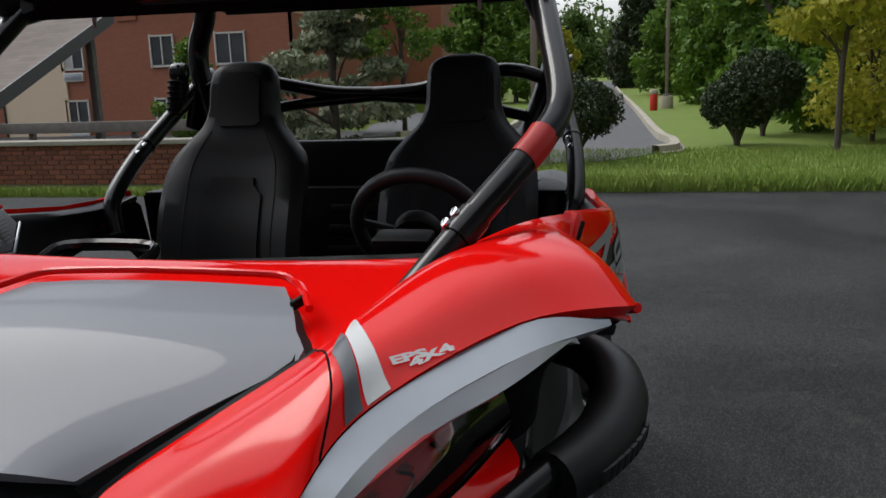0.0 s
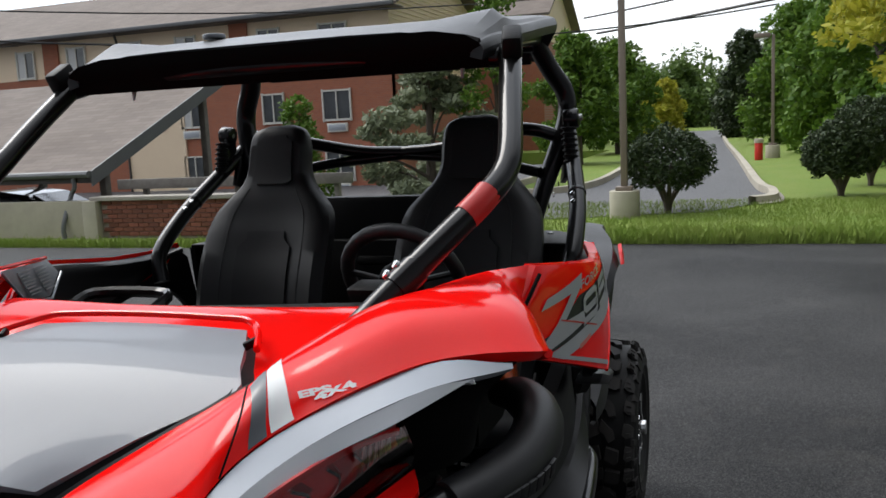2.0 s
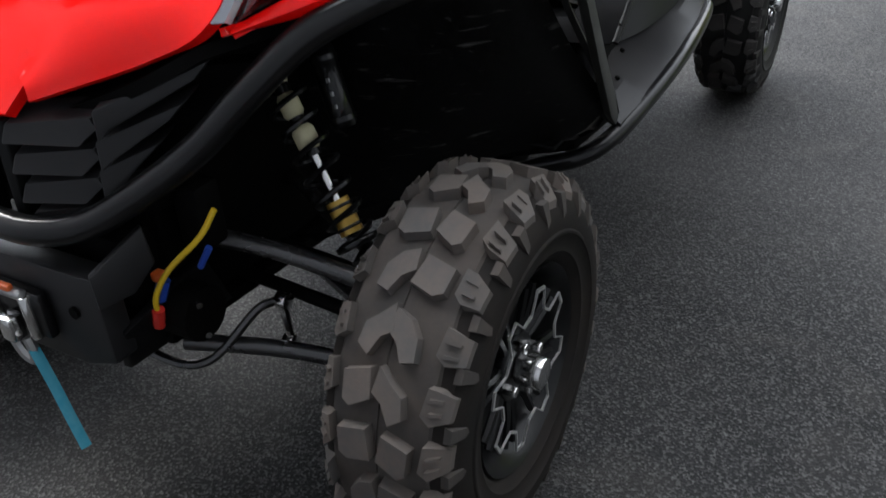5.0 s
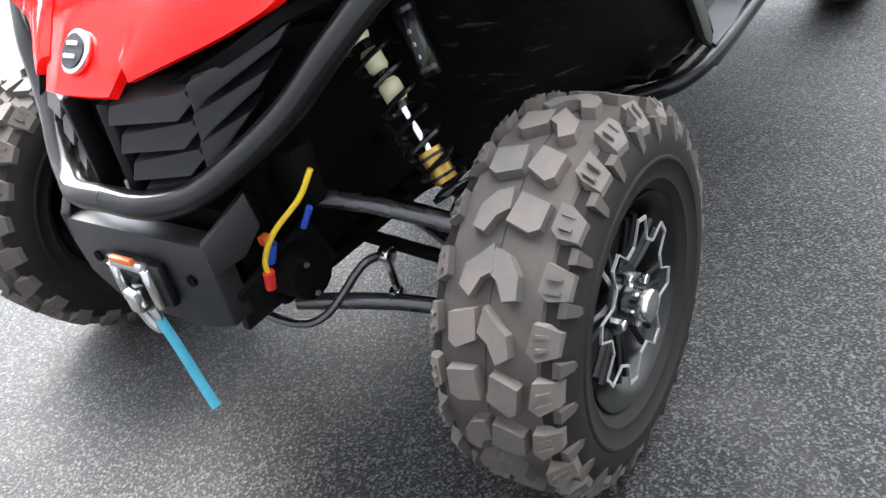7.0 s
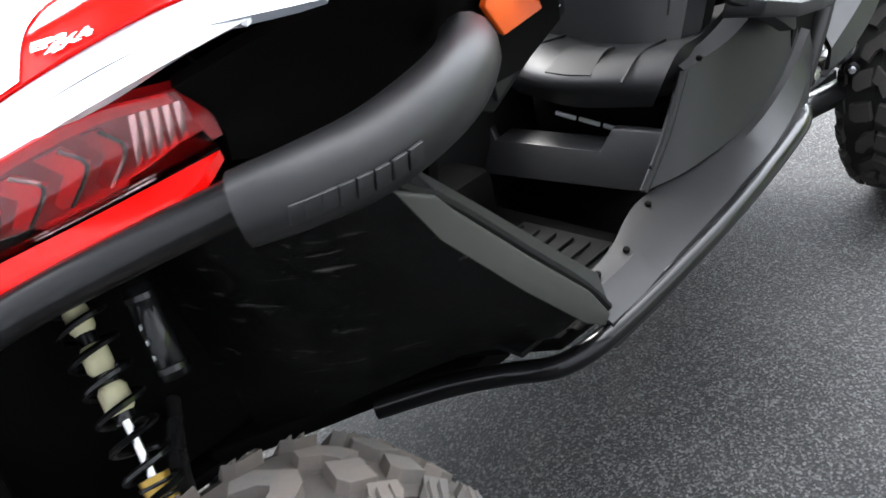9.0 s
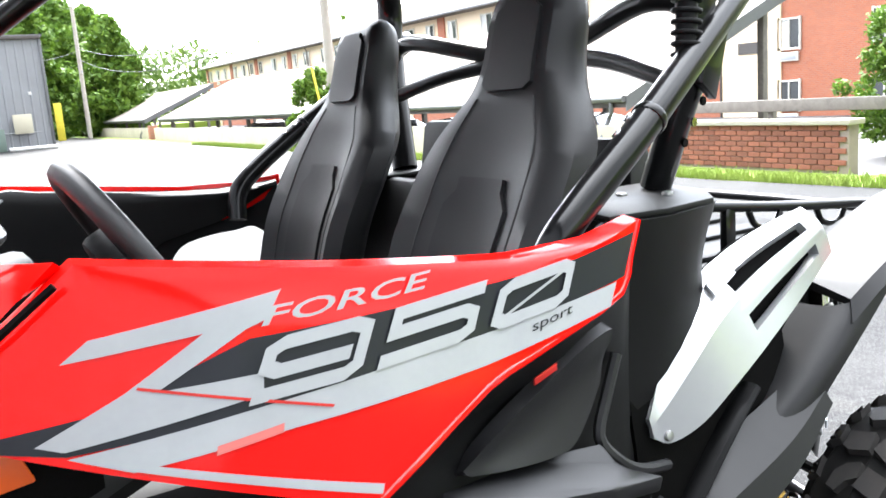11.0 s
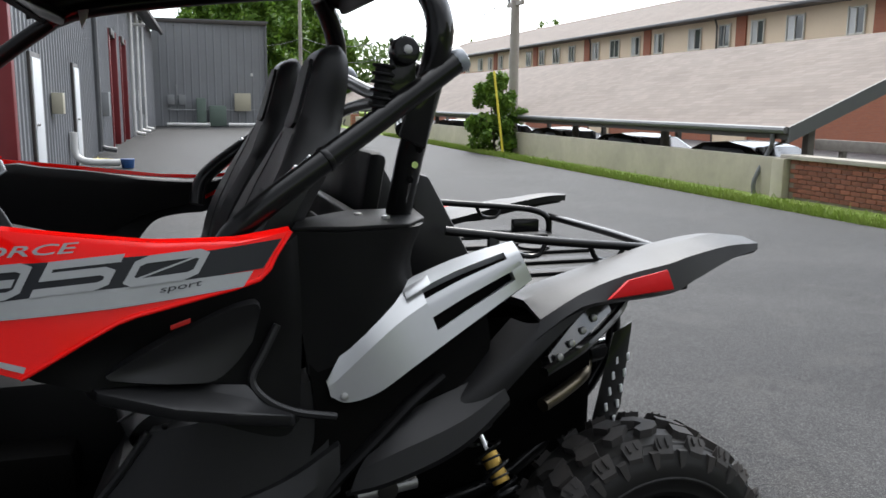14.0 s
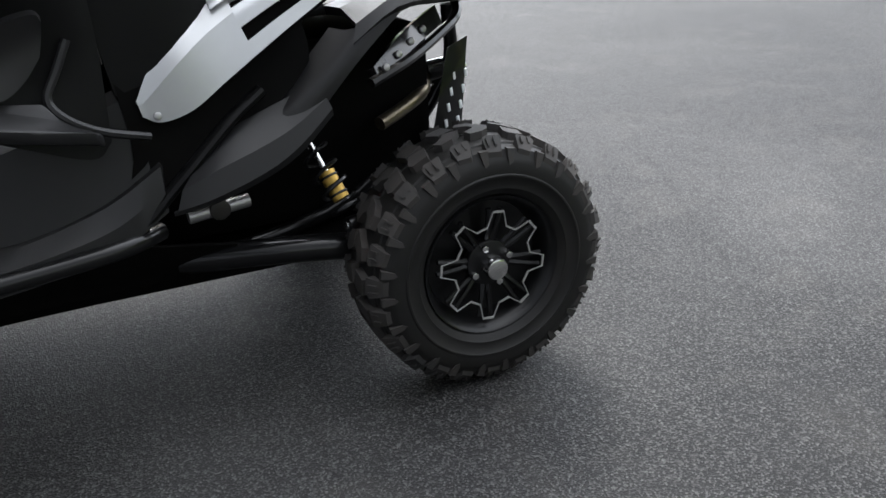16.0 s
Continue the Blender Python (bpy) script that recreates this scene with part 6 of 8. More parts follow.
# front bumper
bumper = pair("bumper_tube", lambda: tube([V(-0.98, -0.715, 1.000), V(-1.09, -0.635, 0.972), V(-1.185, -0.552, 0.938), V(-1.242, -0.492, 0.902), V(-1.295, -0.432, 0.840), V(-1.345, -0.345, 0.752), V(-1.41, -0.235, 0.672), V(-1.445, -0.165, 0.638), V(-1.475, -0.09, 0.632), V(-1.478, 0.0, 0.634)], 0.0245, 14, 6), TUBE, car, "glossy black bumper tube")
plate = part("winch_plate", slab([(-1.475, -0.20, 0.565), (-1.475, 0.20, 0.565), (-1.475, 0.215, 0.52), (-1.475, 0.20, 0.44), (-1.475, 0.12, 0.375), (-1.475, -0.12, 0.375), (-1.475, -0.20, 0.40)], (0.05, 0, 0), 0.008), GREYPLASTIC, car, "black plastic winch mounting plate")
for s in (-1, 1):
    part("plate_ear", slab([(-1.478, s * 0.202, 0.572), (-1.405, s * 0.262, 0.640), (-1.398, s * 0.264, 0.572), (-1.432, s * 0.242, 0.528), (-1.478, s * 0.204, 0.512)], (0.010, -s * 0.016, 0), 0.004), GREYPLASTIC, plate, "folded ear of the plate")
    part("plate_cheek", slab([(-1.45, s * 0.21, 0.45), (-1.27, s * 0.23, 0.50), (-1.20, s * 0.2, 0.36), (-1.42, s * 0.15, 0.335)], (0, -s * 0.02, 0), 0.004), BLACK, plate)
    # Near-black disc in place of a real hole; its colour is the shade inside.
    part("bolt_hole", disc(0.011, 0.006, (-1.478, s * 0.135, 0.49), (1, 0, 0), 12), SHADOWBLACK, plate)
fl = part("winch_fairlead", box((0.02, 0.15, 0.09), (-1.486, 0, 0.472), 0.006), TUBE, car, "roller fairlead of the winch")
for s in (-1, 1):
    part("roller", disc(0.011, 0.085, (-1.500, s * 0.045, 0.470), (0, 0, 1), 12, 0.003), CHROME, fl, "steel roller")
part("roller", disc(0.010, 0.09, (-1.500, 0, 0.512), (0, 1, 0), 12, 0.003), STEEL, fl, "steel roller")
part("roller_tag", box((0.012, 0.06, 0.012), (-1.505, 0.005, 0.525), 0.003), ORANGEBIT, fl, "orange plastic tag")
hk = part("winch_hook", tube([(-1.50, 0.0, 0.47), (-1.515, 0.0, 0.44), (-1.515, -0.012, 0.40), (-1.512, -0.03, 0.385), (-1.51, -0.035, 0.405), (-1.51, -0.03, 0.43)], 0.010, 8, 4), STEEL, car, "steel winch hook")
part("shackle", box((0.03, 0.035, 0.05), (-1.512, 0.0, 0.445), 0.008), CHROME, hk)
strap_pts = [V(-1.512, -0.040, 0.410), V(-1.518, -0.070, 0.350), V(-1.525, -0.098, 0.290), V(-1.530, -0.122, 0.235)]
part("hook_strap", tube(strap_pts, 0.0095, 8, 5, flat=0.22), STRAP, hk, "turquoise webbing hook strap")
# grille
# Solid backing whose near-black colour carries the shade between the louvres.
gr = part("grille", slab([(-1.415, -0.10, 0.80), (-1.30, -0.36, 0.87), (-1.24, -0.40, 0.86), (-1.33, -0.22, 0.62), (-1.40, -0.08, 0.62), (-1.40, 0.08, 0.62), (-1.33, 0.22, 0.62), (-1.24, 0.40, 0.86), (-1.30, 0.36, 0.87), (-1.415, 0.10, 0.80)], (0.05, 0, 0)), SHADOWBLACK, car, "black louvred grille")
for s in (-1, 1):
    for k in range(4):
        z = 0.795 - k * 0.050
        part("louvre", slab([(-1.448, s * 0.068, z), (-1.398, s * (0.205 - k * 0.010), z + 0.010), (-1.385, s * (0.20 - k * 0.012), z - 0.012), (-1.420, s * 0.19 - s * k * 0.012, z - 0.030), (-1.462, s * 0.066, z - 0.028)], (0.045, 0, 0.022), 0.003), GREYPLASTIC, gr, "slanted louvre", 20)
        y0, y1 = 0.212 - k * 0.011, 0.372 - k * 0.050
        part("louvre", slab([(-1.400, s * y0, z + 0.022), (-1.300 - k * 0.018, s * y1, z + 0.085 - k * 0.014), (-1.306 - k * 0.018, s * (y1 - 0.035), z + 0.052 - k * 0.012), (-1.395, s * (y0 + 0.03), z - 0.004), (-1.412, s * (y0 + 0.012), z - 0.022)], (0.04, 0, 0.018), 0.003), GREYPLASTIC, gr, "slanted louvre", 20)
    part("grille_post", slab([(-1.455, s * 0.045, 0.80), (-1.45, s * 0.068, 0.80), (-1.455, s * 0.055, 0.615), (-1.46, s * 0.04, 0.615)], (0.04, 0, 0), 0.003), BLACK, gr)
# Filler boxes and liners; shade under the hood is painted in as near-black.
part("frame_box", box((0.60, 0.40, 0.52), (-1.03, 0, 0.64), 0.03), SHADOWBLACK, car, "dark filler box for the shaded front chassis")
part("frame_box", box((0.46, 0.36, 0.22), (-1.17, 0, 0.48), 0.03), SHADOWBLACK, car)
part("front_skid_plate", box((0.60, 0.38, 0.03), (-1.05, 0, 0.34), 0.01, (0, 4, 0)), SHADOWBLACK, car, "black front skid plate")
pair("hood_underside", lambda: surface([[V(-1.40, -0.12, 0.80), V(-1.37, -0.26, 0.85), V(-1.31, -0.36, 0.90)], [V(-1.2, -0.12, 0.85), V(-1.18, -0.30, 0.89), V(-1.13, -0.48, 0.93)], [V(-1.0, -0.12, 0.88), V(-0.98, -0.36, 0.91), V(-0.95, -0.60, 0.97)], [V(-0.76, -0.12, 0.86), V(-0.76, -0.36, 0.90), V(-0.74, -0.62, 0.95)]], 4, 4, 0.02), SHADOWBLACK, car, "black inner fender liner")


# suspension
def shock(a, b, parent=car, turns=8, flip=1):
    a, b = V(*a), V(*b)
    body = part("shock_absorber", tube([a, a.lerp(b, 0.48)], 0.014, 12, 1), TUBE, parent, "black coil-over shock absorber with cream bump stops")
    for k in range(3):
        part("bump_stop", tube([a.lerp(b, 0.03 + 0.155 * k), a.lerp(b, 0.05 + 0.155 * k), a.lerp(b, 0.12 + 0.155 * k), a.lerp(b, 0.14 + 0.155 * k)], 0.02, 14, 1, radii=[0.014 + 0.001 * k, 0.018 + 0.0015 * k, 0.018 + 0.0015 * k, 0.014 + 0.001 * k]), CREAM, body, "cream foam bump stop")
    part("spring", helix(a.lerp(b, 0.02), b.lerp(a, 0.10), 0.036, 0.0055, turns), TUBE, body, "black coil spring")
    part("rod", tube([a.lerp(b, 0.46), a.lerp(b, 0.72)], 0.008, 10, 1), CHROME, body, "polished rod")
    part("collar", tube([a.lerp(b, 0.70), a.lerp(b, 0.86)], 0.022, 14, 1), GOLD, body, "gold adjuster collar")
    part("spring_seat", disc(0.041, 0.012, b.lerp(a, 0.09), b - a, 18, 0.003), TUBE, body)
    part("lower_eye", disc(0.02, 0.05, b, (1, 0.3, 0), 14, 0.004), TUBE, body)
    part("eye_bolt", disc(0.011, 0.06, b, (1, 0.3, 0), 8, 0.002), CHROME, body)
    for k in range(3):
        part("collar_ring", disc(0.026, 0.006, a.lerp(b, 0.73 + 0.05 * k), b - a, 14, 0.001), TUBE, body)
    return body


for s in (-1, 1):
    shock((-1.07, s * 0.265, 0.800), (-1.125, s * 0.475, 0.470))
    arm = part("suspension_arm", tube([(-1.27, s * 0.20, 0.545), (-1.22, s * 0.36, 0.515), (-1.17, s * 0.60, 0.452)], 0.017, 10, 3), ARMBLACK, car, "black tubular upper suspension arm")
    part("arm_leg", tube([(-0.98, s * 0.20, 0.52), (-1.06, s * 0.36, 0.50), (-1.15, s * 0.60, 0.45)], 0.015, 10, 3), ARMBLACK, arm)
    low = part("suspension_arm", tube([(-1.30, s * 0.16, 0.315), (-1.22, s * 0.36, 0.30), (-1.14, s * 0.60, 0.255)], 0.017, 10, 3), ARMBLACK, car, "black tubular lower suspension arm")
    part("arm_leg", tube([(-0.95, s * 0.16, 0.315), (-1.03, s * 0.36, 0.30), (-1.12, s * 0.60, 0.255)], 0.016, 10, 3), ARMBLACK, low)
    part("sway_bar", tube([(-1.33, s * 0.02, 0.30), (-1.33, s * 0.16, 0.285), (-1.30, s * 0.23, 0.30), (-1.225, s * 0.28, 0.37), (-1.19, s * 0.30, 0.375)], 0.009, 8, 4), ARMBLACK, car, "black sway bar")
    lk = part("sway_link", tube([(-1.185, s * 0.312, 0.375), (-1.185, s * 0.318, 0.285)], 0.0085, 8, 1), CHROME, car, "bright sway bar link")
    for z in (0.378, 0.283):
        part("ball_joint", disc(0.017, 0.026, (-1.185, s * 0.315, z), (0, 1, 0), 14, 0.004), CHROME, lk)
    kn = part("steering_knuckle", box((0.09, 0.07, 0.26), (-1.14, s * 0.595, 0.345), 0.02), TUBE, car)
    part("brake_disc", disc(0.115, 0.008, (-1.14, s * 0.64, 0.337), (0, 1, 0), 24), STEEL, kn)
    part("tie_rod", tube([(-1.04, s * 0.2, 0.40), (-1.07, s * 0.58, 0.385)], 0.008, 8, 1), TUBE, car)
    part("drive_shaft", tube([(-1.14, s * 0.18, 0.38), (-1.14, s * 0.58, 0.345)], 0.014, 10, 1), SHADOWBLACK, car)
for s in (-1, 1):
    a, b = V(-0.995, s * 0.325, 0.800), V(-1.012, s * 0.376, 0.662)
    rv = part("shock_reservoir", tube([a, a.lerp(b, 0.04), a.lerp(b, 0.96), b], 0.024, 16, 1, radii=[0.020, 0.024, 0.024, 0.020]), TUBE, car, "black gas reservoir with pale print beside the shock absorber")
    side = V(-0.85, -0.45 * -s, -0.1).normalized()
    for k in range(3):
        c = a.lerp(b, 0.35 + 0.16 * k) + side * 0.0235
        part("print_bar", box((0.004, 0.022 - 0.004 * k, 0.008), c, 0.001, (18 * s, 0, 28 * s)), GREYDECAL, rv)
    for k in (0.12, 0.86):
        part("reservoir_clamp", tube([a.lerp(b, k), a.lerp(b, k + 0.06)], 0.0262, 16, 1), TUBE, rv)
part("battery_cable", tube([(-1.322, -0.338, 0.645), (-1.345, -0.315, 0.60), (-1.375, -0.262, 0.545), (-1.388, -0.228, 0.49), (-1.385, -0.218, 0.45)], 0.0052, 8, 5), YELLOWWIRE, car, "yellow cable")
part("cable_boot", tube([(-1.386, -0.222, 0.462), (-1.385, -0.212, 0.425)], 0.011, 8, 1), REDWIRE, car, "red cable boot")
part("battery_cable", tube([(-1.325, -0.31, 0.57), (-1.33, -0.295, 0.545), (-1.33, -0.285, 0.53)], 0.006, 8, 3), BLUEWIRE, car, "blue cable")
part("battery_cable", tube([(-1.36, -0.222, 0.505), (-1.37, -0.212, 0.47)], 0.012, 8, 2), BLUEWIRE, car, "blue connector")
part("cable_tag", box((0.02, 0.02, 0.018), (-1.365, -0.218, 0.515), 0.004), ORANGEBIT, car)
part("winch_motor", tube([(-1.33, -0.13, 0.43), (-1.33, -0.27, 0.43)], 0.05, 16, 1), SHADOWBLACK, car, "black winch motor")
part("relay_box", box((0.06, 0.06, 0.12), (-1.28, -0.255, 0.60), 0.012), SHADOWBLACK, car)
for y, z in ((-0.275, 0.46), (-0.28, 0.40)):
    part("motor_bolt", disc(0.006, 0.01, (-1.345, y, z), (-0.5, -1, 0), 8), CHROME, car)

# wheel arch, lower side and floor
pair("arch_side", lambda: surface([[V(-0.795, -0.635, 0.945), V(-0.62, -0.655, 0.725), V(-0.43, -0.685, 0.53)], [V(-0.86, -0.58, 0.90), V(-0.68, -0.60, 0.67), V(-0.470, -0.610, 0.455)], [V(-0.90, -0.48, 0.88), V(-0.75, -0.49, 0.62), V(-0.550, -0.455, 0.412)], [V(-0.94, -0.36, 0.86), V(-0.83, -0.37, 0.59), V(-0.665, -0.345, 0.378)], [V(-0.96, -0.20, 0.90), V(-0.90, -0.20, 0.60), V(-0.85, -0.20, 0.335)]], 4, 4, 0.012, out=(-1, -1, 0)), ARCHBLACK, car, "scuffed black plastic arch liner")
pair("arch_arm", lambda: slab([(-0.825, -0.745, 0.930), (-0.765, -0.745, 0.895), (-0.740, -0.745, 0.862), (-0.595, -0.724, 0.706), (-0.462, -0.706, 0.568), (-0.412, -0.700, 0.495), (-0.428, -0.700, 0.480), (-0.487, -0.708, 0.524), (-0.630, -0.730, 0.675), (-0.780, -0.753, 0.846)], (0.006, 0.022, 0.006), 0.003), ARMGREY, car, "charcoal arm across the wheel arch")
pair("arm_rim", lambda: tube([(-0.81, -0.728, 0.930), (-0.735, -0.728, 0.868), (-0.590, -0.708, 0.714), (-0.458, -0.692, 0.575), (-0.406, -0.69, 0.503)], 0.009, 8, 3), BLACK, car, "black rim behind the arch arm")
pair("footwell_lip", lambda: surface([[V(-0.735, -0.655, 0.915), V(-0.712, -0.676, 0.870)], [V(-0.686, -0.655, 0.866), V(-0.668, -0.676, 0.806)], [V(-0.572, -0.658, 0.746), V(-0.555, -0.678, 0.688)], [V(-0.47, -0.660, 0.638), V(-0.462, -0.682, 0.585)], [V(-0.386, -0.662, 0.550), V(-0.405, -0.69, 0.520)]], 4, 2, 0.012), GREYPLASTIC, car, "charcoal lip of the footwell")
pair("side_bar", lambda: tube([V(-0.70, -0.36, 0.362), V(-0.60, -0.458, 0.380), V(-0.538, -0.553, 0.400), V(-0.490, -0.650, 0.425), V(-0.388, -0.706, 0.464), V(-0.10, -0.742, 0.520), V(0.20, -0.728, 0.545), V(0.325, -0.702, 0.552), V(0.40, -0.64, 0.55)], 0.021, 12, 6), TUBE, car, "black side protection bar")
sill_rows = []
for x, yo, zo, yi, zi, yt, zt in ((-0.42, -0.710, 0.482, -0.655, 0.515, -0.615, 0.515), (-0.29, -0.728, 0.505, -0.665, 0.530, -0.615, 0.530), (-0.15, -0.736, 0.530, -0.645, 0.552, -0.585, 0.552), (-0.01, -0.735, 0.55, -0.660, 0.568, -0.615, 0.570), (0.14, -0.73, 0.565, -0.680, 0.592, -0.635, 0.596), (0.30, -0.71, 0.595, -0.682, 0.640, -0.645, 0.645), (0.42, -0.685, 0.655, -0.675, 0.705, -0.645, 0.712)):
    sill_rows.append([V(x, yo, zo - 0.05), V(x, yo + 0.002, zo), V(x, yi, zi), V(x, yt, zt)])
sl = pair("side_sill", lambda: surface(sill_rows, 5, 1, 0.02), GREYPLASTIC, car, "charcoal moulded side sill", 20)
pair("seat_riser", lambda: slab([(-0.075, 0.03, 0.495), (-0.030, 0.0, 0.62), (-0.030, -0.10, 0.622), (-0.040, -0.125, 0.578), (-0.045, -0.43, 0.592), (-0.035, -0.462, 0.645), (-0.035, -0.59, 0.650), (-0.110, -0.585, 0.555)], (0.02, 0, 0), 0.004), GREYPLASTIC, car, "charcoal seat base panel with a notch")
pair("riser_ledge", lambda: slab([(-0.040, -0.125, 0.578), (-0.045, -0.43, 0.592), (0.02, -0.43, 0.598), (0.02, -0.125, 0.584)], (0, 0, -0.012), 0.003), GREYPLASTIC, car)
pair("rear_side_panel", lambda: surface([[V(-0.115, -0.58, 0.558), V(-0.01, -0.635, 0.575), V(0.205, -0.668, 0.605), V(0.40, -0.66, 0.69)], [V(-0.035, -0.590, 0.650), V(0.04, -0.625, 0.66), V(0.19, -0.65, 0.70), V(0.40, -0.652, 0.76)], [V(0.035, -0.596, 0.750), V(0.085, -0.61, 0.758), V(0.175, -0.64, 0.785), V(0.40, -0.65, 0.86)], [V(0.05, -0.565, 0.760), V(0.10, -0.58, 0.77), V(0.18, -0.60, 0.80), V(0.40, -0.61, 0.88)]], 1, 4, 0.02), GREYPLASTIC, car, "charcoal panel behind the door opening", 20)
pair("panel_flange", lambda: tube([(-0.115, -0.582, 0.560), (-0.038, -0.592, 0.648), (0.033, -0.596, 0.748)], 0.009, 8, 3), GREYPLASTIC, car)
for x, y, z in ((-0.28, -0.648, 0.535), (-0.151, -0.614, 0.557), (-0.086, -0.585, 0.598), (0.066, -0.612, 0.764), (-0.36, -0.640, 0.527)):
    part("panel_bolt", disc(0.0065, 0.008, (x, y, z), (0, -0.4, 0.9), 12, 0.002), SHADOWBLACK, sl[0])
part("cabin_floor", slab([(-0.45, -0.61, 0.41), (-0.56, -0.45, 0.41), (-0.66, -0.35, 0.41), (-0.80, -0.19, 0.41), (-0.80, 0.19, 0.41), (-0.66, 0.35, 0.41), (-0.56, 0.45, 0.41), (-0.45, 0.61, 0.41), (-0.10, 0.64, 0.41), (-0.10, -0.64, 0.41)], (0, 0, 0.03), 0.006), SHADOWBLACK, car, "black cabin floor")
pair("floor_plate", lambda: box((0.38, 0.31, 0.012), (-0.34, -0.435, 0.446), 0.004), BLACK, car, "ribbed black floor plate")
part("floor_tunnel", box((0.70, 0.44, 0.16), (-0.50, 0, 0.50), 0.03), SHADOWBLACK, car, "black centre tunnel")
for s in (-1, 1):
    for k in range(7):
        part("floor_rib", box((0.33, 0.006, 0.008), (-0.34, s * (0.30 + k * 0.045), 0.455), 0.003), BLACK, car)
part("pedal_catch", box((0.05, 0.05, 0.02), (-0.30, -0.40, 0.465), 0.006), TUBE, car)
# Underbody and footwell pieces coloured near-black to hold the shade there.
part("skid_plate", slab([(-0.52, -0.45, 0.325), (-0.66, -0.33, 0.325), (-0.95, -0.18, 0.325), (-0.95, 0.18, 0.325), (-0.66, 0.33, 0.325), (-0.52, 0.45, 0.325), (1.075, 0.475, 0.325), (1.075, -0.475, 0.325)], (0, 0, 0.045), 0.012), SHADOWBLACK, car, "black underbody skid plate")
part("engine_box", box((0.95, 0.72, 0.50), (0.72, 0, 0.64), 0.05), SHADOWBLACK, car, "dark filler box for the shaded engine bay")
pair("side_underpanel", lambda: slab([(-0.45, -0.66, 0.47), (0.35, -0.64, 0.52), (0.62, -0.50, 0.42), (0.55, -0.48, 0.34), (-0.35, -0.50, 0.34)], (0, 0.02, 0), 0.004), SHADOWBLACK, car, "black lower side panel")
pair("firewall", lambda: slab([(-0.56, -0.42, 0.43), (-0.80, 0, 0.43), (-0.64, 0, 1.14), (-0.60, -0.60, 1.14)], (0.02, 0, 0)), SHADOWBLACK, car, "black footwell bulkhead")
pair("footwell_pocket", lambda: slab([(-0.66, -0.60, 1.06), (-0.30, -0.60, 1.0), (-0.305, -0.60, 0.968), (-0.40, -0.60, 0.930), (-0.50, -0.60, 0.880), (-0.57, -0.60, 0.915), (-0.66, -0.60, 0.93)], (0, 0.015, 0), 0.004), BLACK, car, "black end panel of the dashboard")
pair("pocket_strip", lambda: slab([(-0.495, -0.606, 0.948), (-0.40, -0.606, 0.985), (-0.315, -0.606, 0.985), (-0.40, -0.606, 0.948), (-0.495, -0.606, 0.895)], (0, 0.012, 0), 0.003), GREYPLASTIC, car, "charcoal strip on the dashboard end")
pair("side_reflector", lambda: slab([(-0.576, -0.692, 1.062), (-0.560, -0.692, 1.088), (-0.478, -0.692, 1.065), (-0.464, -0.692, 1.026), (-0.547, -0.692, 1.016)], (0, 0.012, 0), 0.003), ORANGE, car, "orange side reflector")
pair("reflector_mount", lambda: slab([(-0.66, -0.664, 1.08), (-0.40, -0.672, 1.09), (-0.40, -0.666, 0.99), (-0.50, -0.664, 0.95), (-0.66, -0.66, 0.95)], (0, 0.02, 0)), SHADOWBLACK, car)


# doors
def door_y(x, z):
    return -(0.835 - 0.17 * (z - 0.957) - (0.62 if x < -0.1 else 0.36) * (x + 0.1) ** 2)


TOPX, TOPZ = [-0.57, -0.405, -0.351, -0.152, 0.063, 0.21, 0.318], [1.10, 1.240, 1.232, 1.204, 1.176, 1.172, 1.184]
LOWX, LOWZ = [-0.57, -0.16, -0.098, -0.001, 0.06, 0.15, 0.254, 0.286, 0.318], [1.098, 0.955, 0.989, 1.040, 1.056, 1.074, 1.096, 1.138, 1.182]


def door_panel():
    bm = bmesh.new()
    xs = sorted(set(np.linspace(-0.569, 0.318, 34).tolist() + [-0.405, -0.16]))
    rows = []
    for x in xs:
        lo, hi = float(np.interp(x, LOWX, LOWZ)), float(np.interp(x, TOPX, TOPZ))
        col = [bm.verts.new((x, door_y(x, lo + (hi - lo) * t), lo + (hi - lo) * t)) for t in (0, 0.03, 0.25, 0.5, 0.75, 0.93)]
        col.append(bm.verts.new((x, door_y(x, hi) + 0.006, hi)))
        col.append(bm.verts.new((x, door_y(x, hi) + 0.03, hi + 0.004)))
        col.append(bm.verts.new((x, door_y(x, hi) + 0.035, hi - 0.02)))
        col.append(bm.verts.new((x, door_y(x, lo) + 0.035, lo)))
        rows.append(col)
    for a, b in zip(rows, rows[1:]):
        for i in range(len(a)):
            j = (i + 1) % len(a)
            bm.faces.new((a[i], b[i], b[j], a[j]))
    bm.faces.new(rows[0])
    bm.faces.new(rows[-1])
    bmesh.ops.recalc_face_normals(bm, faces=bm.faces)
    return bm


doors = pair("door", door_panel, RED, car, "glossy red door panel with grey and black graphics")


def on_door(outline, lift, dense=0.03):
    """A sticker on the door's skin from an outline in x and z."""
    bm = bmesh.new()
    vs = [bm.verts.new((x, 0, z)) for x, z in outline]
    bm.faces.new(vs)
    for x in np.arange(-0.6, 0.36, dense):
        bmesh.ops.bisect_plane(bm, geom=bm.verts[:] + bm.edges[:] + bm.faces[:], plane_co=(x, 0, 0), plane_no=(1, 0, 0))
    for v in bm.verts:
        v.co.y = door_y(v.co.x, v.co.z) - lift
    bmesh.ops.recalc_face_normals(bm, faces=bm.faces)
    return bm


def door_text(text, x0, z0, x1, z1, h, slant, lift, bold=0.0):
    def place(s, t):
        x = x0 + (x1 - x0) * s + slant * t
        z = z0 + (z1 - z0) * s + h * t
        return (x, door_y(x, z) - lift, z)
    return letters(text, place, bold)


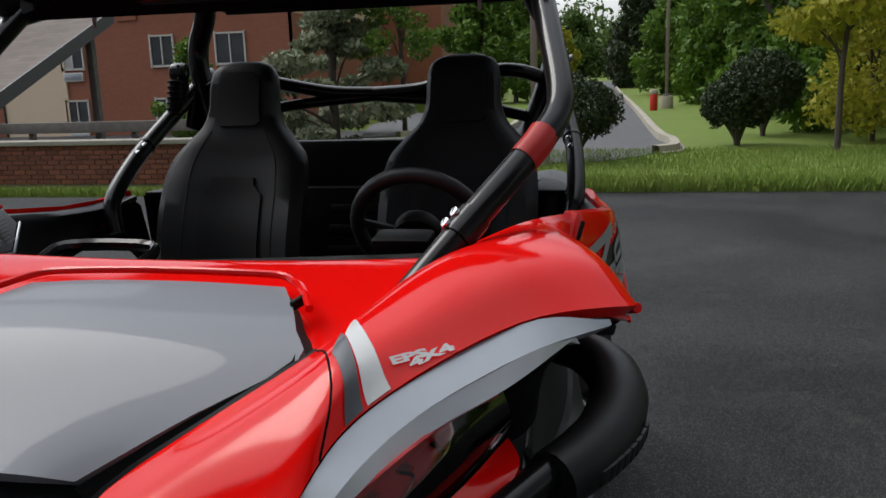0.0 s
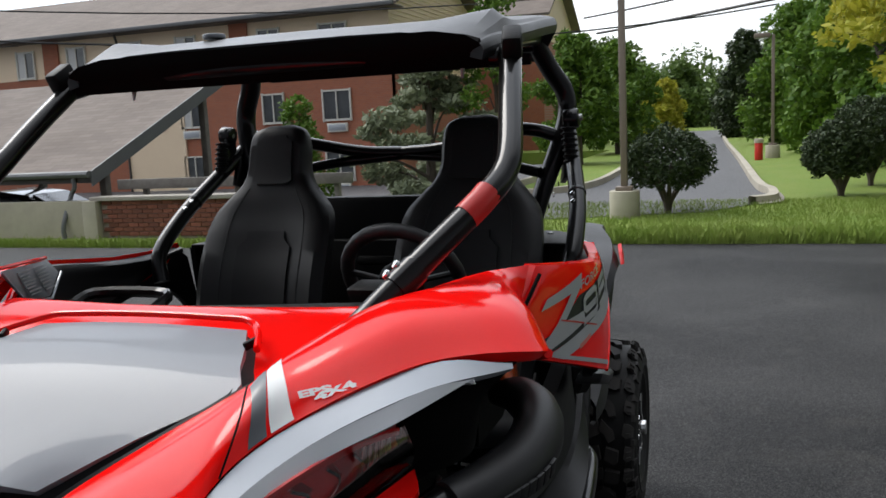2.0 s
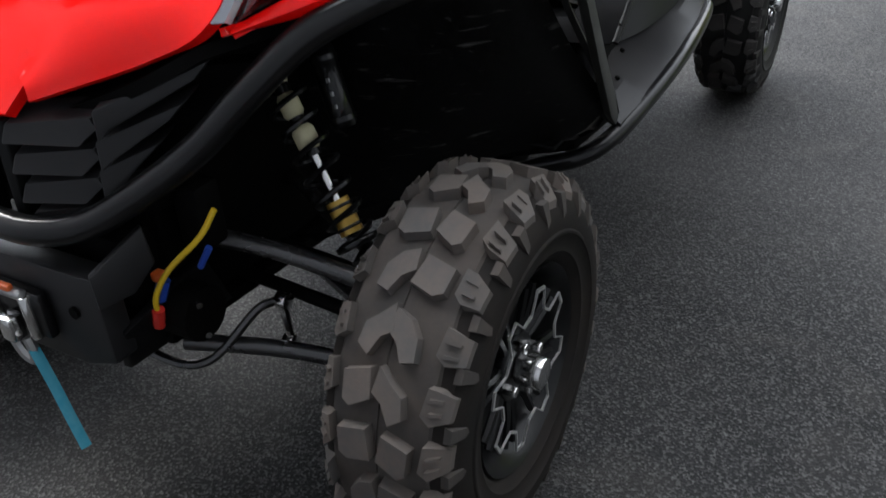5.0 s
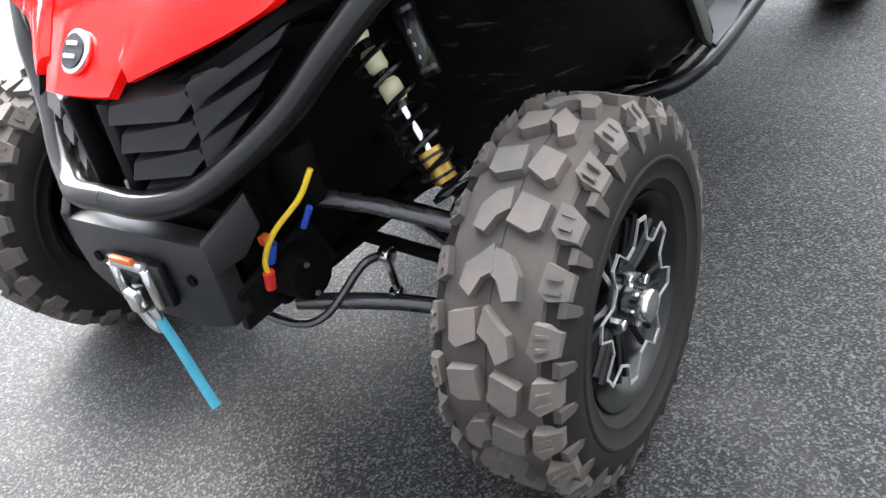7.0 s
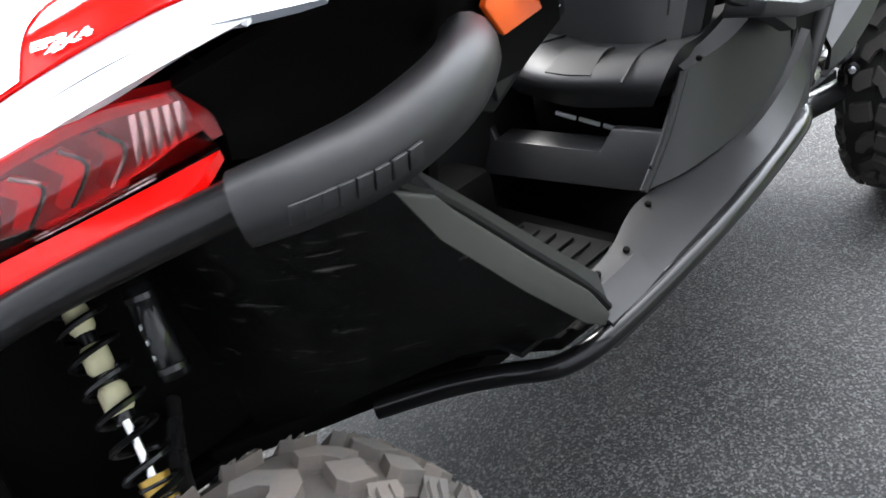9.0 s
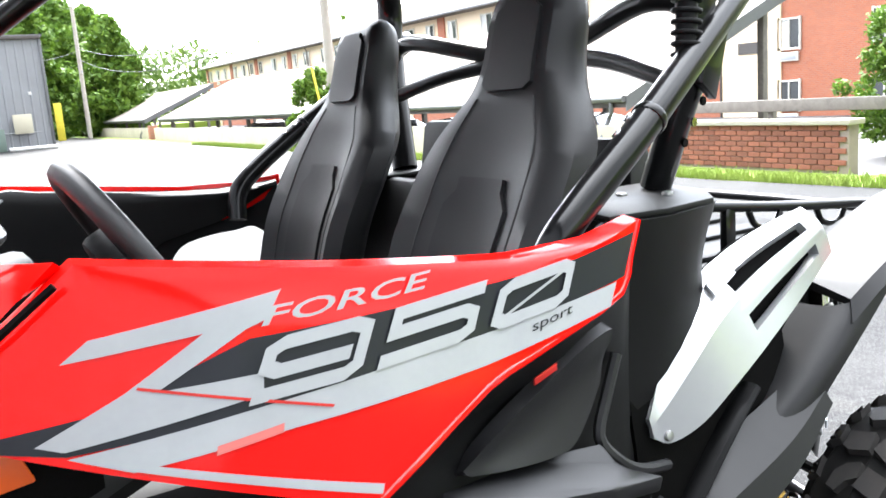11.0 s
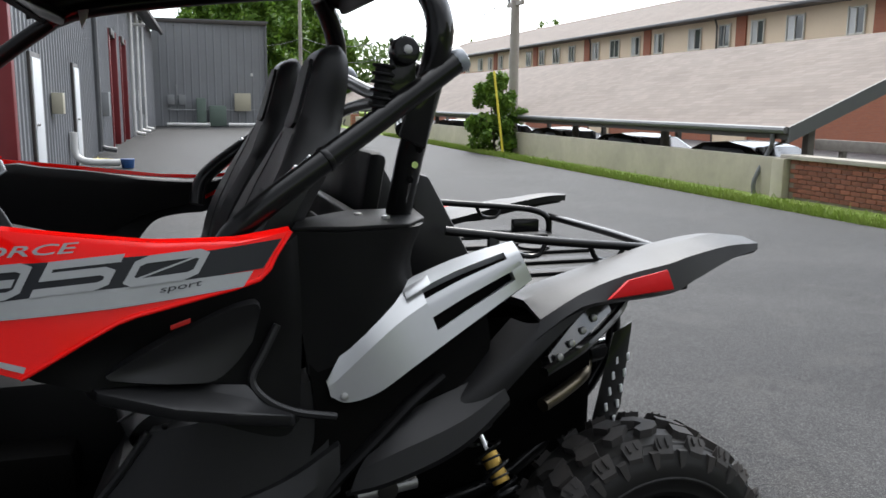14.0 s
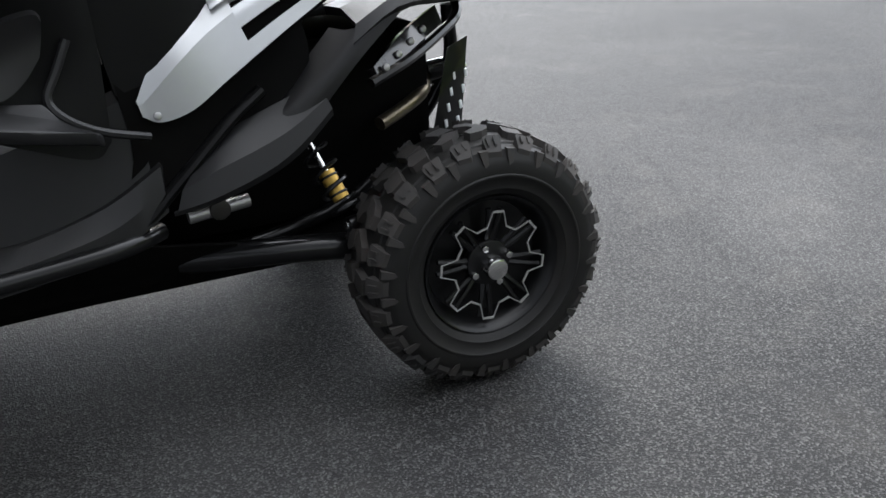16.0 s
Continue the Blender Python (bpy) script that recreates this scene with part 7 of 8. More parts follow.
def stroke(path, x0, z0, width, height, slant, wide, lift, closed=False):
    """A broad pen stroke on the door's skin along a path in a cell from 0 to 1."""
    pts = [Vector((u * width, v * height)) for u, v in path]
    n = len(pts)
    left, right = [], []
    for i, p in enumerate(pts):
        a = pts[i - 1] if i or closed else p * 2 - pts[1]
        b = pts[(i + 1) % n] if i + 1 < n or closed else p * 2 - pts[i - 1]
        d0, d1 = (p - a).normalized(), (b - p).normalized()
        n0, n1 = Vector((-d0.y, d0.x)), Vector((-d1.y, d1.x))
        m = (n0 + n1).normalized()
        m = m * (wide / 2 / max(0.4, m.dot(n0)))
        left.append(p + m)
        right.append(p - m)
    bm = bmesh.new()

    def vert(q):
        x, z = x0 + q.x + slant * q.y / height, z0 + q.y + 0.066 * q.x
        return bm.verts.new((x, door_y(x, z) - lift, z))
    a, b = [vert(q) for q in left], [vert(q) for q in right]
    for i in range(n if closed else n - 1):
        j = (i + 1) % n
        bm.faces.new((a[i], a[j], b[j], b[i]))
    bmesh.ops.recalc_face_normals(bm, faces=bm.faces)
    return bm


def graphic(name, build, mat, label=""):
    for d, s in zip(doors, (1, -1)):
        bm = build()
        if s < 0:
            bmesh.ops.scale(bm, vec=(1, -1, 1), verts=bm.verts)
            bmesh.ops.reverse_faces(bm, faces=bm.faces)
        part(name, bm, mat, d, label)


graphic("door_graphic", lambda: on_door([(-0.523, 1.083), (-0.416, 1.098), (-0.262, 1.150), (0.17, 1.158), (0.300, 1.170), (0.262, 1.117), (-0.439, 1.063), (-0.50, 1.074)], 0.0022), DARKDECAL, "dark band behind the numbers")
graphic("door_graphic", lambda: on_door([(-0.439, 1.061), (-0.26, 1.082), (-0.10, 1.097), (0.242, 1.114), (0.222, 1.086), (0.0, 1.067), (-0.23, 1.055), (-0.385, 1.040)], 0.0032), GREYDECAL, "grey slanted stripe")
graphic("door_graphic", lambda: on_door([(-0.432, 1.150), (-0.405, 1.170), (-0.225, 1.194), (-0.243, 1.167), (-0.265, 1.160), (-0.354, 1.113), (-0.255, 1.115), (-0.258, 1.094), (-0.44, 1.068), (-0.464, 1.076), (-0.382, 1.116), (-0.305, 1.162)], 0.0040), GREYDECAL, "large grey slanted letter Z")
graphic("door_graphic", lambda: on_door([(-0.391, 1.043), (-0.388, 1.050), (-0.150, 0.976), (-0.154, 0.966)], 0.0032), GREYDECAL, "thin grey edge stripe")
graphic("door_graphic", lambda: on_door([(-0.372, 1.118), (-0.370, 1.1205), (-0.19, 1.070), (-0.192, 1.0675)], 0.0048), REDDECAL, "thin red pinstripe")
graphic("door_graphic", lambda: on_door([(-0.311, 1.043), (-0.309, 1.052), (-0.243, 1.062), (-0.245, 1.053)], 0.0038), FAINTRED, "faint plain bar")
for w in doors[:1]:
    part("lettering", door_text("FORCE", -0.250, 1.160, -0.068, 1.167, 0.019, 0.013, 0.0036, 0.012), GREYDECAL, w, "grey FORCE lettering")
    for path, x0, z0, wide, tall, closed in (([(0.02, 0.10), (0.82, 0.10), (0.93, 0.22), (0.93, 0.80), (0.80, 0.90), (0.18, 0.90), (0.07, 0.80), (0.07, 0.55), (0.18, 0.45), (0.83, 0.45)], -0.277, 1.086, 0.120, 0.060, False),
                                             ([(0.03, 0.10), (0.82, 0.10), (0.93, 0.20), (0.93, 0.46), (0.82, 0.56), (0.10, 0.56), (0.10, 0.90), (1.0, 0.90)], -0.143, 1.095, 0.130, 0.057, False),
                                             ([(0.18, 0.10), (0.82, 0.10), (0.93, 0.22), (0.93, 0.78), (0.82, 0.90), (0.18, 0.90), (0.07, 0.78), (0.07, 0.22)], 0.005, 1.103, 0.135, 0.050, True)):
        part("numeral", stroke(path, x0, z0, wide, tall, 0.030, 0.0140, 0.0056, closed), GREYDECAL, w, "large grey numeral of 950")
    part("numeral_slash", stroke([(0.16, 0.22), (0.86, 0.80)], 0.005, 1.103, 0.135, 0.050, 0.030, 0.004, 0.0056), GREYDECAL, w)
    part("lettering", door_text("sport", 0.072, 1.085, 0.144, 1.092, 0.013, 0.004, 0.0046), DARKDECAL, w, "small dark sport lettering")
pair("door_edge", lambda: tube([(x, door_y(x, z) + 0.002, z) for x, z in reversed(list(zip(LOWX[1:], LOWZ[1:])))], 0.005, 8, 2), RED, car)
LOWER_TRIM = [[V(-0.155, -0.812, 0.955), V(-0.15, -0.808, 0.948), V(-0.142, -0.795, 0.938)], [V(0.0, -0.808, 1.038), V(0.0, -0.765, 0.975), V(0.0, -0.770, 0.882)], [V(0.15, -0.79, 1.074), V(0.15, -0.722, 0.955), V(0.15, -0.74, 0.812)], [V(0.290, -0.74, 1.145), V(0.295, -0.69, 0.95), V(0.29, -0.702, 0.750)], [V(0.335, -0.70, 1.17), V(0.345, -0.675, 0.98), V(0.335, -0.682, 0.775)]]
WINDOW = [(-0.020, 0.953), (0.036, 1.015), (0.105, 1.036), (0.185, 1.045), (0.245, 1.048), (0.305, 0.974), (0.287, 0.922), (0.219, 0.862), (0.097, 0.908), (0.010, 0.933)]


def trim_with_window():
    """The lower door trim as a ring round its cut-out."""
    edge = [r[0] for r in LOWER_TRIM] + [LOWER_TRIM[-1][1]] + [r[2] for r in reversed(LOWER_TRIM)] + [LOWER_TRIM[0][1]]
    edge = [(p.x, p.z) for p in edge]
    hole = [(p[0], p[1]) for p in catmull([(x, z, 0) for x, z in WINDOW + WINDOW[:1]], 4)]
    cx, cz = 0.15, 0.955

    def depth(x, z):
        x = min(max(x, -0.155), 0.335)
        xs = [r[1].x for r in LOWER_TRIM]
        tops, mids, lows = ([r[k] for r in LOWER_TRIM] for k in (0, 1, 2))
        zs = [float(np.interp(x, xs, [p.z for p in q])) for q in (lows, mids, tops)]
        ys = [float(np.interp(x, xs, [p.y for p in q])) for q in (lows, mids, tops)]
        return float(np.interp(z, zs, ys))

    def reach(a):
        best, c, d = 0.05, math.cos(a), math.sin(a)
        for (xa, za), (xb, zb) in zip(edge, edge[1:] + edge[:1]):
            den = c * (zb - za) - d * (xb - xa)
            if abs(den) > 1e-9:
                r = ((xa - cx) * (zb - za) - (za - cz) * (xb - xa)) / den
                q = ((xa - cx) * d - (za - cz) * c) / den
                if r > 0 and -0.001 <= q <= 1.001:
                    best = max(best, r)
        return best
    bm = bmesh.new()
    rings = []
    for hx, hz in hole[:-1]:
        a = math.atan2(hz - cz, hx - cx)
        r0, r1 = math.hypot(hx - cx, hz - cz), reach(a)
        r1 = max(r1, r0 + 0.012)
        ring = []
        for back in (0, 0.022):
            for k in ((0, 0.25, 0.6, 1) if not back else (1, 0.5, 0)):
                r = r0 + (r1 - r0) * k
                x, z = cx + math.cos(a) * r, cz + math.sin(a) * r
                ring.append(bm.verts.new((x, -depth(x, z) - back, z)))
        rings.append(ring)
    for a, b in zip(rings, rings[1:] + rings[:1]):
        for i in range(len(a)):
            j = (i + 1) % len(a)
            bm.faces.new((a[i], b[i], b[j], a[j]))
    bmesh.ops.recalc_face_normals(bm, faces=bm.faces)
    return bm


part("door_lower_trim", surface(LOWER_TRIM, 5, 4, 0.025), BLACK, car, "black plastic lower door trim")
part("door_lower_trim", trim_with_window(), BLACK, car, "black plastic lower door trim with a cut-out")
pair("door_ledge", lambda: slab([(-0.070, -0.744, 0.914), (0.094, -0.744, 0.899), (0.227, -0.744, 0.885), (0.251, -0.744, 0.852), (0.322, -0.725, 0.802), (0.310, -0.780, 0.822), (0.20, -0.802, 0.845), (0.092, -0.806, 0.866), (-0.042, -0.806, 0.912)], (0, 0.008, -0.028), 0.006), GREYPLASTIC, car, "charcoal ledge on the door trim")
part("trim_bolster", surface([[V(-0.028, -0.790, 0.936), V(-0.024, -0.792, 0.931), V(-0.018, -0.790, 0.926)], [V(0.040, -0.782, 0.970), V(0.045, -0.772, 0.940), V(0.05, -0.782, 0.912)], [V(0.105, -0.775, 1.000), V(0.110, -0.758, 0.955), V(0.115, -0.770, 0.902)], [V(0.180, -0.768, 1.034), V(0.178, -0.745, 0.975), V(0.165, -0.757, 0.900)], [V(0.243, -0.752, 1.045), V(0.232, -0.735, 0.995), V(0.205, -0.742, 0.925)], [V(0.256, -0.742, 1.030), V(0.250, -0.728, 1.000), V(0.240, -0.730, 0.965)]], 4, 4, 0.02), GREYPLASTIC, car, "charcoal scooped bolster on the door trim")
part("trim_label", slab([(0.088, -0.782, 1.012), (0.124, -0.782, 1.024), (0.124, -0.782, 1.033), (0.088, -0.782, 1.021)], (0, -0.003, 0), 0.0005), REDDECAL, car, "small red label")
part("trim_flange", tube([(0.291, -0.708, 0.990), (0.262, -0.716, 0.935), (0.236, -0.728, 0.885), (0.262, -0.738, 0.845), (0.32, -0.722, 0.808), (0.41, -0.685, 0.775)], 0.009, 8, 4), GREYPLASTIC, car, "raised rib on the door trim")
pair("door_gap_strip", lambda: tube([(-0.425, -0.735, 1.225), (-0.50, -0.715, 1.165), (-0.578, -0.695, 1.098)], 0.0045, 6, 3), SHADOWBLACK, car)
def door_lining():
    rows = []
    for x in (-0.53, -0.41, -0.30, -0.15, 0.0, 0.15, 0.30):
        lo, hi = float(np.interp(x, LOWX, LOWZ)), float(np.interp(x, TOPX, TOPZ))
        rows.append([V(x, door_y(x, hi) + 0.033, hi - 0.008), V(x, door_y(x, hi) + 0.062, hi - 0.020), V(x, door_y(x, (lo + hi) / 2) + 0.062, (lo + hi) / 2), V(x, door_y(x, lo) + 0.045, lo)])
    return surface(rows, 2, 3, 0.008, out=(0, 1, 0.3))


pair("door_inner", door_lining, GREYPLASTIC, car, "black inner door lining")


# cabin
def seat(y):
    c = part("seat", surface([[V(0.01, y - 0.18, 0.680), V(-0.015, y, 0.672), V(0.01, y + 0.18, 0.680)], [V(-0.005, y - 0.215, 0.735), V(-0.04, y, 0.738), V(-0.005, y + 0.215, 0.735)], [V(0.05, y - 0.225, 0.785), V(0.04, y, 0.765), V(0.05, y + 0.225, 0.785)], [V(0.15, y - 0.22, 0.785), V(0.15, y, 0.745), V(0.15, y + 0.22, 0.785)], [V(0.30, y - 0.2, 0.80), V(0.30, y, 0.76), V(0.30, y + 0.2, 0.80)]], 5, 5, 0.10, out=(0, 0, 1)), VINYL, car, "black vinyl bucket seat")
    prof = [(0.73, 0.12, 0.16, 0.200), (0.90, 0.165, 0.17, 0.225), (1.08, 0.212, 0.18, 0.232), (1.20, 0.272, 0.18, 0.230), (1.275, 0.318, 0.175, 0.214), (1.325, 0.345, 0.170, 0.172), (1.37, 0.370, 0.160, 0.130), (1.42, 0.388, 0.150, 0.112), (1.48, 0.405, 0.138, 0.110), (1.525, 0.420, 0.115, 0.101), (1.547, 0.437, 0.075, 0.080), (1.559, 0.462, 0.030, 0.040)]
    line = [Vector((p[0], p[1], p[2])) for p in catmull([q[:3] for q in prof], 4)]
    wide = [v[0] for v in catmull([(q[3], 0, 0) for q in prof], 4)]

    def front(k, v):
        z, x, d = line[k]
        dent = 0.045 * max(0.0, min(1.0, (1.36 - z) / 0.2))
        return V(x + dent * (1 - min(1, abs(v) * 1.25) ** 2), y + wide[k] * v, z)
    bm = bmesh.new()
    rings = []
    for k, (z, x, d) in enumerate(line):
        w, d = wide[k], d * 0.68
        ring = [bm.verts.new(front(k, v)) for v in (-0.86, -0.6, -0.3, 0, 0.3, 0.6, 0.86)]
        ring += [bm.verts.new((x + d * u, y + w * v, z + 0.25 * d * u * 0)) for u, v in ((0.22, 1.0), (0.65, 0.98), (0.92, 0.8), (1.0, 0.4), (1.0, -0.4), (0.92, -0.8), (0.65, -0.98), (0.22, -1.0))]
        rings.append(ring)
    for a, b in zip(rings, rings[1:]):
        for i in range(len(a)):
            j = (i + 1) % len(a)
            bm.faces.new((a[i], a[j], b[j], b[i]))
    bm.faces.new(rings[0])
    bm.faces.new(rings[-1])
    bmesh.ops.recalc_face_normals(bm, faces=bm.faces)
    part("backrest", bm, VINYL, c, "black vinyl backrest with a built-in headrest", 50)
    for nm, k0, k1, v0, label in (("backrest_panel", 3, 14, 0.42, "charcoal padded centre panel"), ("headrest_panel", 24, 37, 0.60, "charcoal headrest pad")):
        rows = [[front(k, v * v0 * (1.0 if 0 < i < k1 - k0 - 2 else 0.72)) + V(-0.007, 0, 0.003) for v in (-1, -0.5, 0, 0.5, 1)] for i, k in enumerate(range(k0, k1))]
        part(nm, surface(rows, 1, 2, 0.02, out=(-1, 0, 0.3)), VINYLGREY, c, label)
    hs = front(13, 0)
    # No opening is cut; a near-black plate paints the slot's shade.
    part("harness_slot", slab([hs + V(-0.022, -0.032, -0.05), hs + V(-0.022, 0.032, -0.05), hs + V(0.028, 0.042, 0.05), hs + V(0.028, -0.042, 0.05)], (0.02, 0, 0), 0.008), SHADOWBLACK, c, "dark plate for the shade in the harness slot")
    for s in (-1, 1):
        part("bolster_seam", tube([front(k, s * 0.62) + V(0.001, 0, 0) for k in range(2, 24, 3)], 0.0028, 6, 3), VINYL, c)
    for s in (-1, 1):
        part("piping", tube([(-0.032, y + s * 0.14, 0.742), (0.045, y + s * 0.14, 0.776), (0.18, y + s * 0.13, 0.764)], 0.003, 6, 4), VINYL, c)
    part("cushion_panel", surface([[V(-0.026, y - 0.060, 0.750), V(-0.032, y, 0.750), V(-0.026, y + 0.060, 0.750)], [V(0.045, y - 0.05, 0.774), V(0.045, y, 0.772), V(0.045, y + 0.05, 0.774)], [V(0.09, y - 0.045, 0.770), V(0.09, y, 0.767), V(0.09, y + 0.045, 0.770)]], 4, 3, 0.006, out=(0, 0, 1)), VINYLGREY, c, "charcoal cushion insert")
    part("seat_slider", box((0.10, 0.34, 0.10), (0.09, y, 0.62), 0.01), SHADOWBLACK, c)
    for k in range(3):
        part("slider_tag", box((0.006, 0.055, 0.009), (0.036, y + 0.07 - k * 0.065, 0.625 - k * 0.008), 0.001, (8, 0, 0)), WHITEDECAL, c, "small white label bar")
    return c


seat(-0.355)
seat(0.345)
part("centre_console", box((0.62, 0.20, 0.30), (-0.12, -0.01, 0.58), 0.03), BLACK, car, "black centre console")
part("rear_bulkhead", slab([(0.36, -0.60, 0.55), (0.36, 0.60, 0.55), (0.50, 0.56, 1.17), (0.50, -0.56, 1.17)], (0.03, 0, 0), 0.006), BLACK, car, "black bulkhead behind the seats")
part("bulkhead_pad", box((0.05, 0.62, 0.22), (0.575, 0, 1.20), 0.02, (0, 10, 0)), BLACK, car, "black upper bulkhead pad")
for k in range(5):
    part("bulkhead_louvre", box((0.03, 0.22, 0.03), (0.37 + k * 0.03, -0.01, 0.86 + k * 0.06), 0.006, (0, 20, 0)), BLACK, car)
dash = part("dashboard", surface([[V(-0.64, -0.58, 1.185), V(-0.63, 0, 1.165), V(-0.64, 0.50, 1.175)], [V(-0.54, -0.60, 1.195), V(-0.53, 0, 1.17), V(-0.54, 0.52, 1.165)], [V(-0.47, -0.58, 1.14), V(-0.46, 0, 1.12), V(-0.47, 0.54, 1.13)], [V(-0.50, -0.56, 1.00), V(-0.49, 0, 0.98), V(-0.50, 0.56, 1.00)], [V(-0.62, -0.56, 0.92), V(-0.61, 0, 0.90), V(-0.62, 0.56, 0.92)]], 4, 5, 0.03, out=(1, 0, 1)), BLACK, car, "black plastic dashboard")
gp = part("gauge_pod", slab([(-0.50, -0.320, 1.205), (-0.50, -0.445, 1.205), (-0.47, -0.425, 1.12), (-0.47, -0.340, 1.12)], (0.085, 0, 0.008), 0.014), BLACK, dash, "black instrument pod")
part("warning_panel", slab([(-0.611, 0.572, 1.256), (-0.398, 0.642, 1.247), (-0.383, 0.620, 1.214), (-0.457, 0.592, 1.168), (-0.548, 0.578, 1.175)], (0.004, 0.012, -0.004), 0.002), LABEL, car, "grey printed warning label with unreadable lines")
for k in range(8):
    c = V(-0.555, 0.587, 1.242).lerp(V(-0.538, 0.572, 1.188), k / 7)
    part("print_line", slab([c, c + V(0.055 - 0.006 * (k % 3), 0.018, 0), c + V(0.055 - 0.006 * (k % 3), 0.0172, -0.003), c + V(0, -0.0008, -0.003)], (0, -0.003, 0)), GREYDECAL, car)
    c = c + V(0.070, 0.023, -0.001)
    part("print_line", slab([c, c + V(0.050 + 0.005 * (k % 2), 0.0165, 0), c + V(0.050 + 0.005 * (k % 2), 0.016, -0.003), c + V(0, -0.0008, -0.003)], (0, -0.003, 0)), GREYDECAL, car)
part("panel_rim", tube([(-0.618, 0.566, 1.254), (-0.550, 0.572, 1.171), (-0.457, 0.587, 1.163), (-0.378, 0.616, 1.214)], 0.0035, 6, 1), STRIPGREY, car, "pale rim of the label panel")
part("fender_rim", tube([(-0.618, 0.576, 1.262), (-0.50, 0.614, 1.258), (-0.395, 0.648, 1.252)], 0.0045, 6, 2), RED, car)
part("grab_handle", tube([(-0.50, 0.50, 1.15), (-0.42, 0.48, 1.17), (-0.42, 0.26, 1.17), (-0.50, 0.24, 1.15)], 0.014, 8, 4), TUBE, dash, "black grab handle")
sw_c, sw_n = V(-0.290, -0.378, 1.188), V(0.86, 0, 0.50)
sx, sy = V(0, 1, 0), sw_n.normalized().cross(V(0, 1, 0)).normalized()
ring = [sw_c + (sx * math.cos(a) + sy * math.sin(a)) * 0.140 for a in (2 * math.pi * k / 28 for k in range(28))]
sw = part("steering_wheel", tube(ring, 0.017, 10, 1, closed=True), VINYL, car, "black steering wheel")
part("boss", disc(0.055, 0.04, sw_c - sw_n.normalized() * 0.02, sw_n, 20, 0.01), BLACK, sw)
for a in (0.15, math.pi - 0.15, -math.pi / 2):
    part("wheel_spoke", tube([sw_c - sw_n.normalized() * 0.02, sw_c + (sx * math.cos(a) + sy * math.sin(a)) * 0.137], 0.014, 8, 1, flat=0.5), STEEL if a < 0 else BLACK, sw)
part("steering_column", tube([sw_c - sw_n.normalized() * 0.02, V(-0.56, -0.378, 1.05)], 0.03, 10, 1), BLACK, sw)

# cage
for s in (-1, 1):
    pts = [V(-0.90, s * 0.415, 1.105), V(-0.722, s * 0.555, 1.268), V(-0.585, s * 0.660, 1.385), V(-0.525, s * 0.692, 1.432), V(-0.475, s * 0.695, 1.478), V(-0.34, s * 0.665, 1.585), V(-0.225, s * 0.640, 1.668)]
    a = part("front_pillar", tube(pts, 0.0255, 12, 6), TUBE, car, "black steel front pillar")
    bb = tube([pts[1].lerp(pts[2], 0.80), pts[2], pts[2].lerp(pts[3], 0.35)], 0.0275, 16, 3)
    axis = (pts[3] - pts[1]).normalized()

    def outward(p):
        d = p - pts[2]
        d = d - axis * d.dot(axis)
        return d.normalized().dot(V(0.95, s * 0.3, 0.0))
    bmesh.ops.delete(bb, geom=[fc for fc in bb.faces if len(fc.verts) > 4 or outward(fc.calc_center_median()) > 0.12], context="FACES")
    part("pillar_band", bb, REDDECAL, a, "red sticker wrapped on the pillar's front")
    part("pillar_sleeve", tube([pts[1].lerp(pts[2], -0.12), pts[1].lerp(pts[2], 0.14)], 0.0285, 12, 1), TUBE, a)
    for k in (-0.05, 0.07):
        part("pillar_bolt", disc(0.0085, 0.012, pts[1].lerp(pts[2], k) + V(-0.012, s * -0.021, 0.018), (-0.5, s * -0.6, 0.55), 12, 0.002), CHROME, a, "bright pillar bolt")
    part("roof_rail", tube([V(-0.225, s * 0.640, 1.668), V(-0.12, s * 0.575, 1.700), V(0.10, s * 0.56, 1.738), V(0.38, s * 0.55, 1.772), V(0.58, s * 0.52, 1.785)], 0.0255, 12, 5), TUBE, car, "black steel roof rail")
    b = part("rear_pillar", tube([V(0.575, s * 0.515, 1.79), V(0.625, s * 0.555, 1.70), V(0.655, s * 0.600, 1.62), V(0.655, s * 0.605, 1.545), V(0.635, s * 0.575, 1.44), V(0.615, s * 0.525, 1.31), V(0.60, s * 0.48, 1.18)], 0.036, 12, 6, flat=0.8), TUBE, car, "black steel rear pillar")
    for k in range(3):
        part("pillar_hole", disc(0.008, 0.004, V(0.622 - 0.006 * k, s * (0.577 - 0.016 * k), 1.33 - 0.035 * k), (0.2, s, 0), 10), CHROME if k == 1 else SHADOWBLACK, b)
    dg = part("brace_tube", tube([V(0.70, s * 0.60, 1.520), V(0.53, s * 0.645, 1.405), V(0.365, s * 0.683, 1.293), V(0.245, s * 0.694, 1.205), V(0.195, s * 0.690, 1.150), V(0.18, s * 0.675, 1.08)], 0.0255, 12, 6), TUBE, car, "black steel brace tube")
    part("tube_cap", disc(0.027, 0.03, V(0.705, s * 0.600, 1.523), V(0.84, 0, 0.54), 16, 0.008), STRIPGREY, dg, "pale tube end cap")
    for k in (0.47, 0.53):
        part("pillar_bolt", disc(0.008, 0.010, V(0.53, s * 0.645, 1.405).lerp(V(0.365, s * 0.683, 1.293), 1 + (k - 0.5) * 3) + V(-0.012, s * -0.012, 0.016), (-0.6, s * -0.4, 0.7), 12, 0.002), CHROME, dg, "bright tube bolt")
    part("tube_joint", disc(0.028, 0.014, V(0.40, s * 0.676, 1.317), V(0.83, s * -0.19, 0.56), 16, 0.003), TUBE, dg)
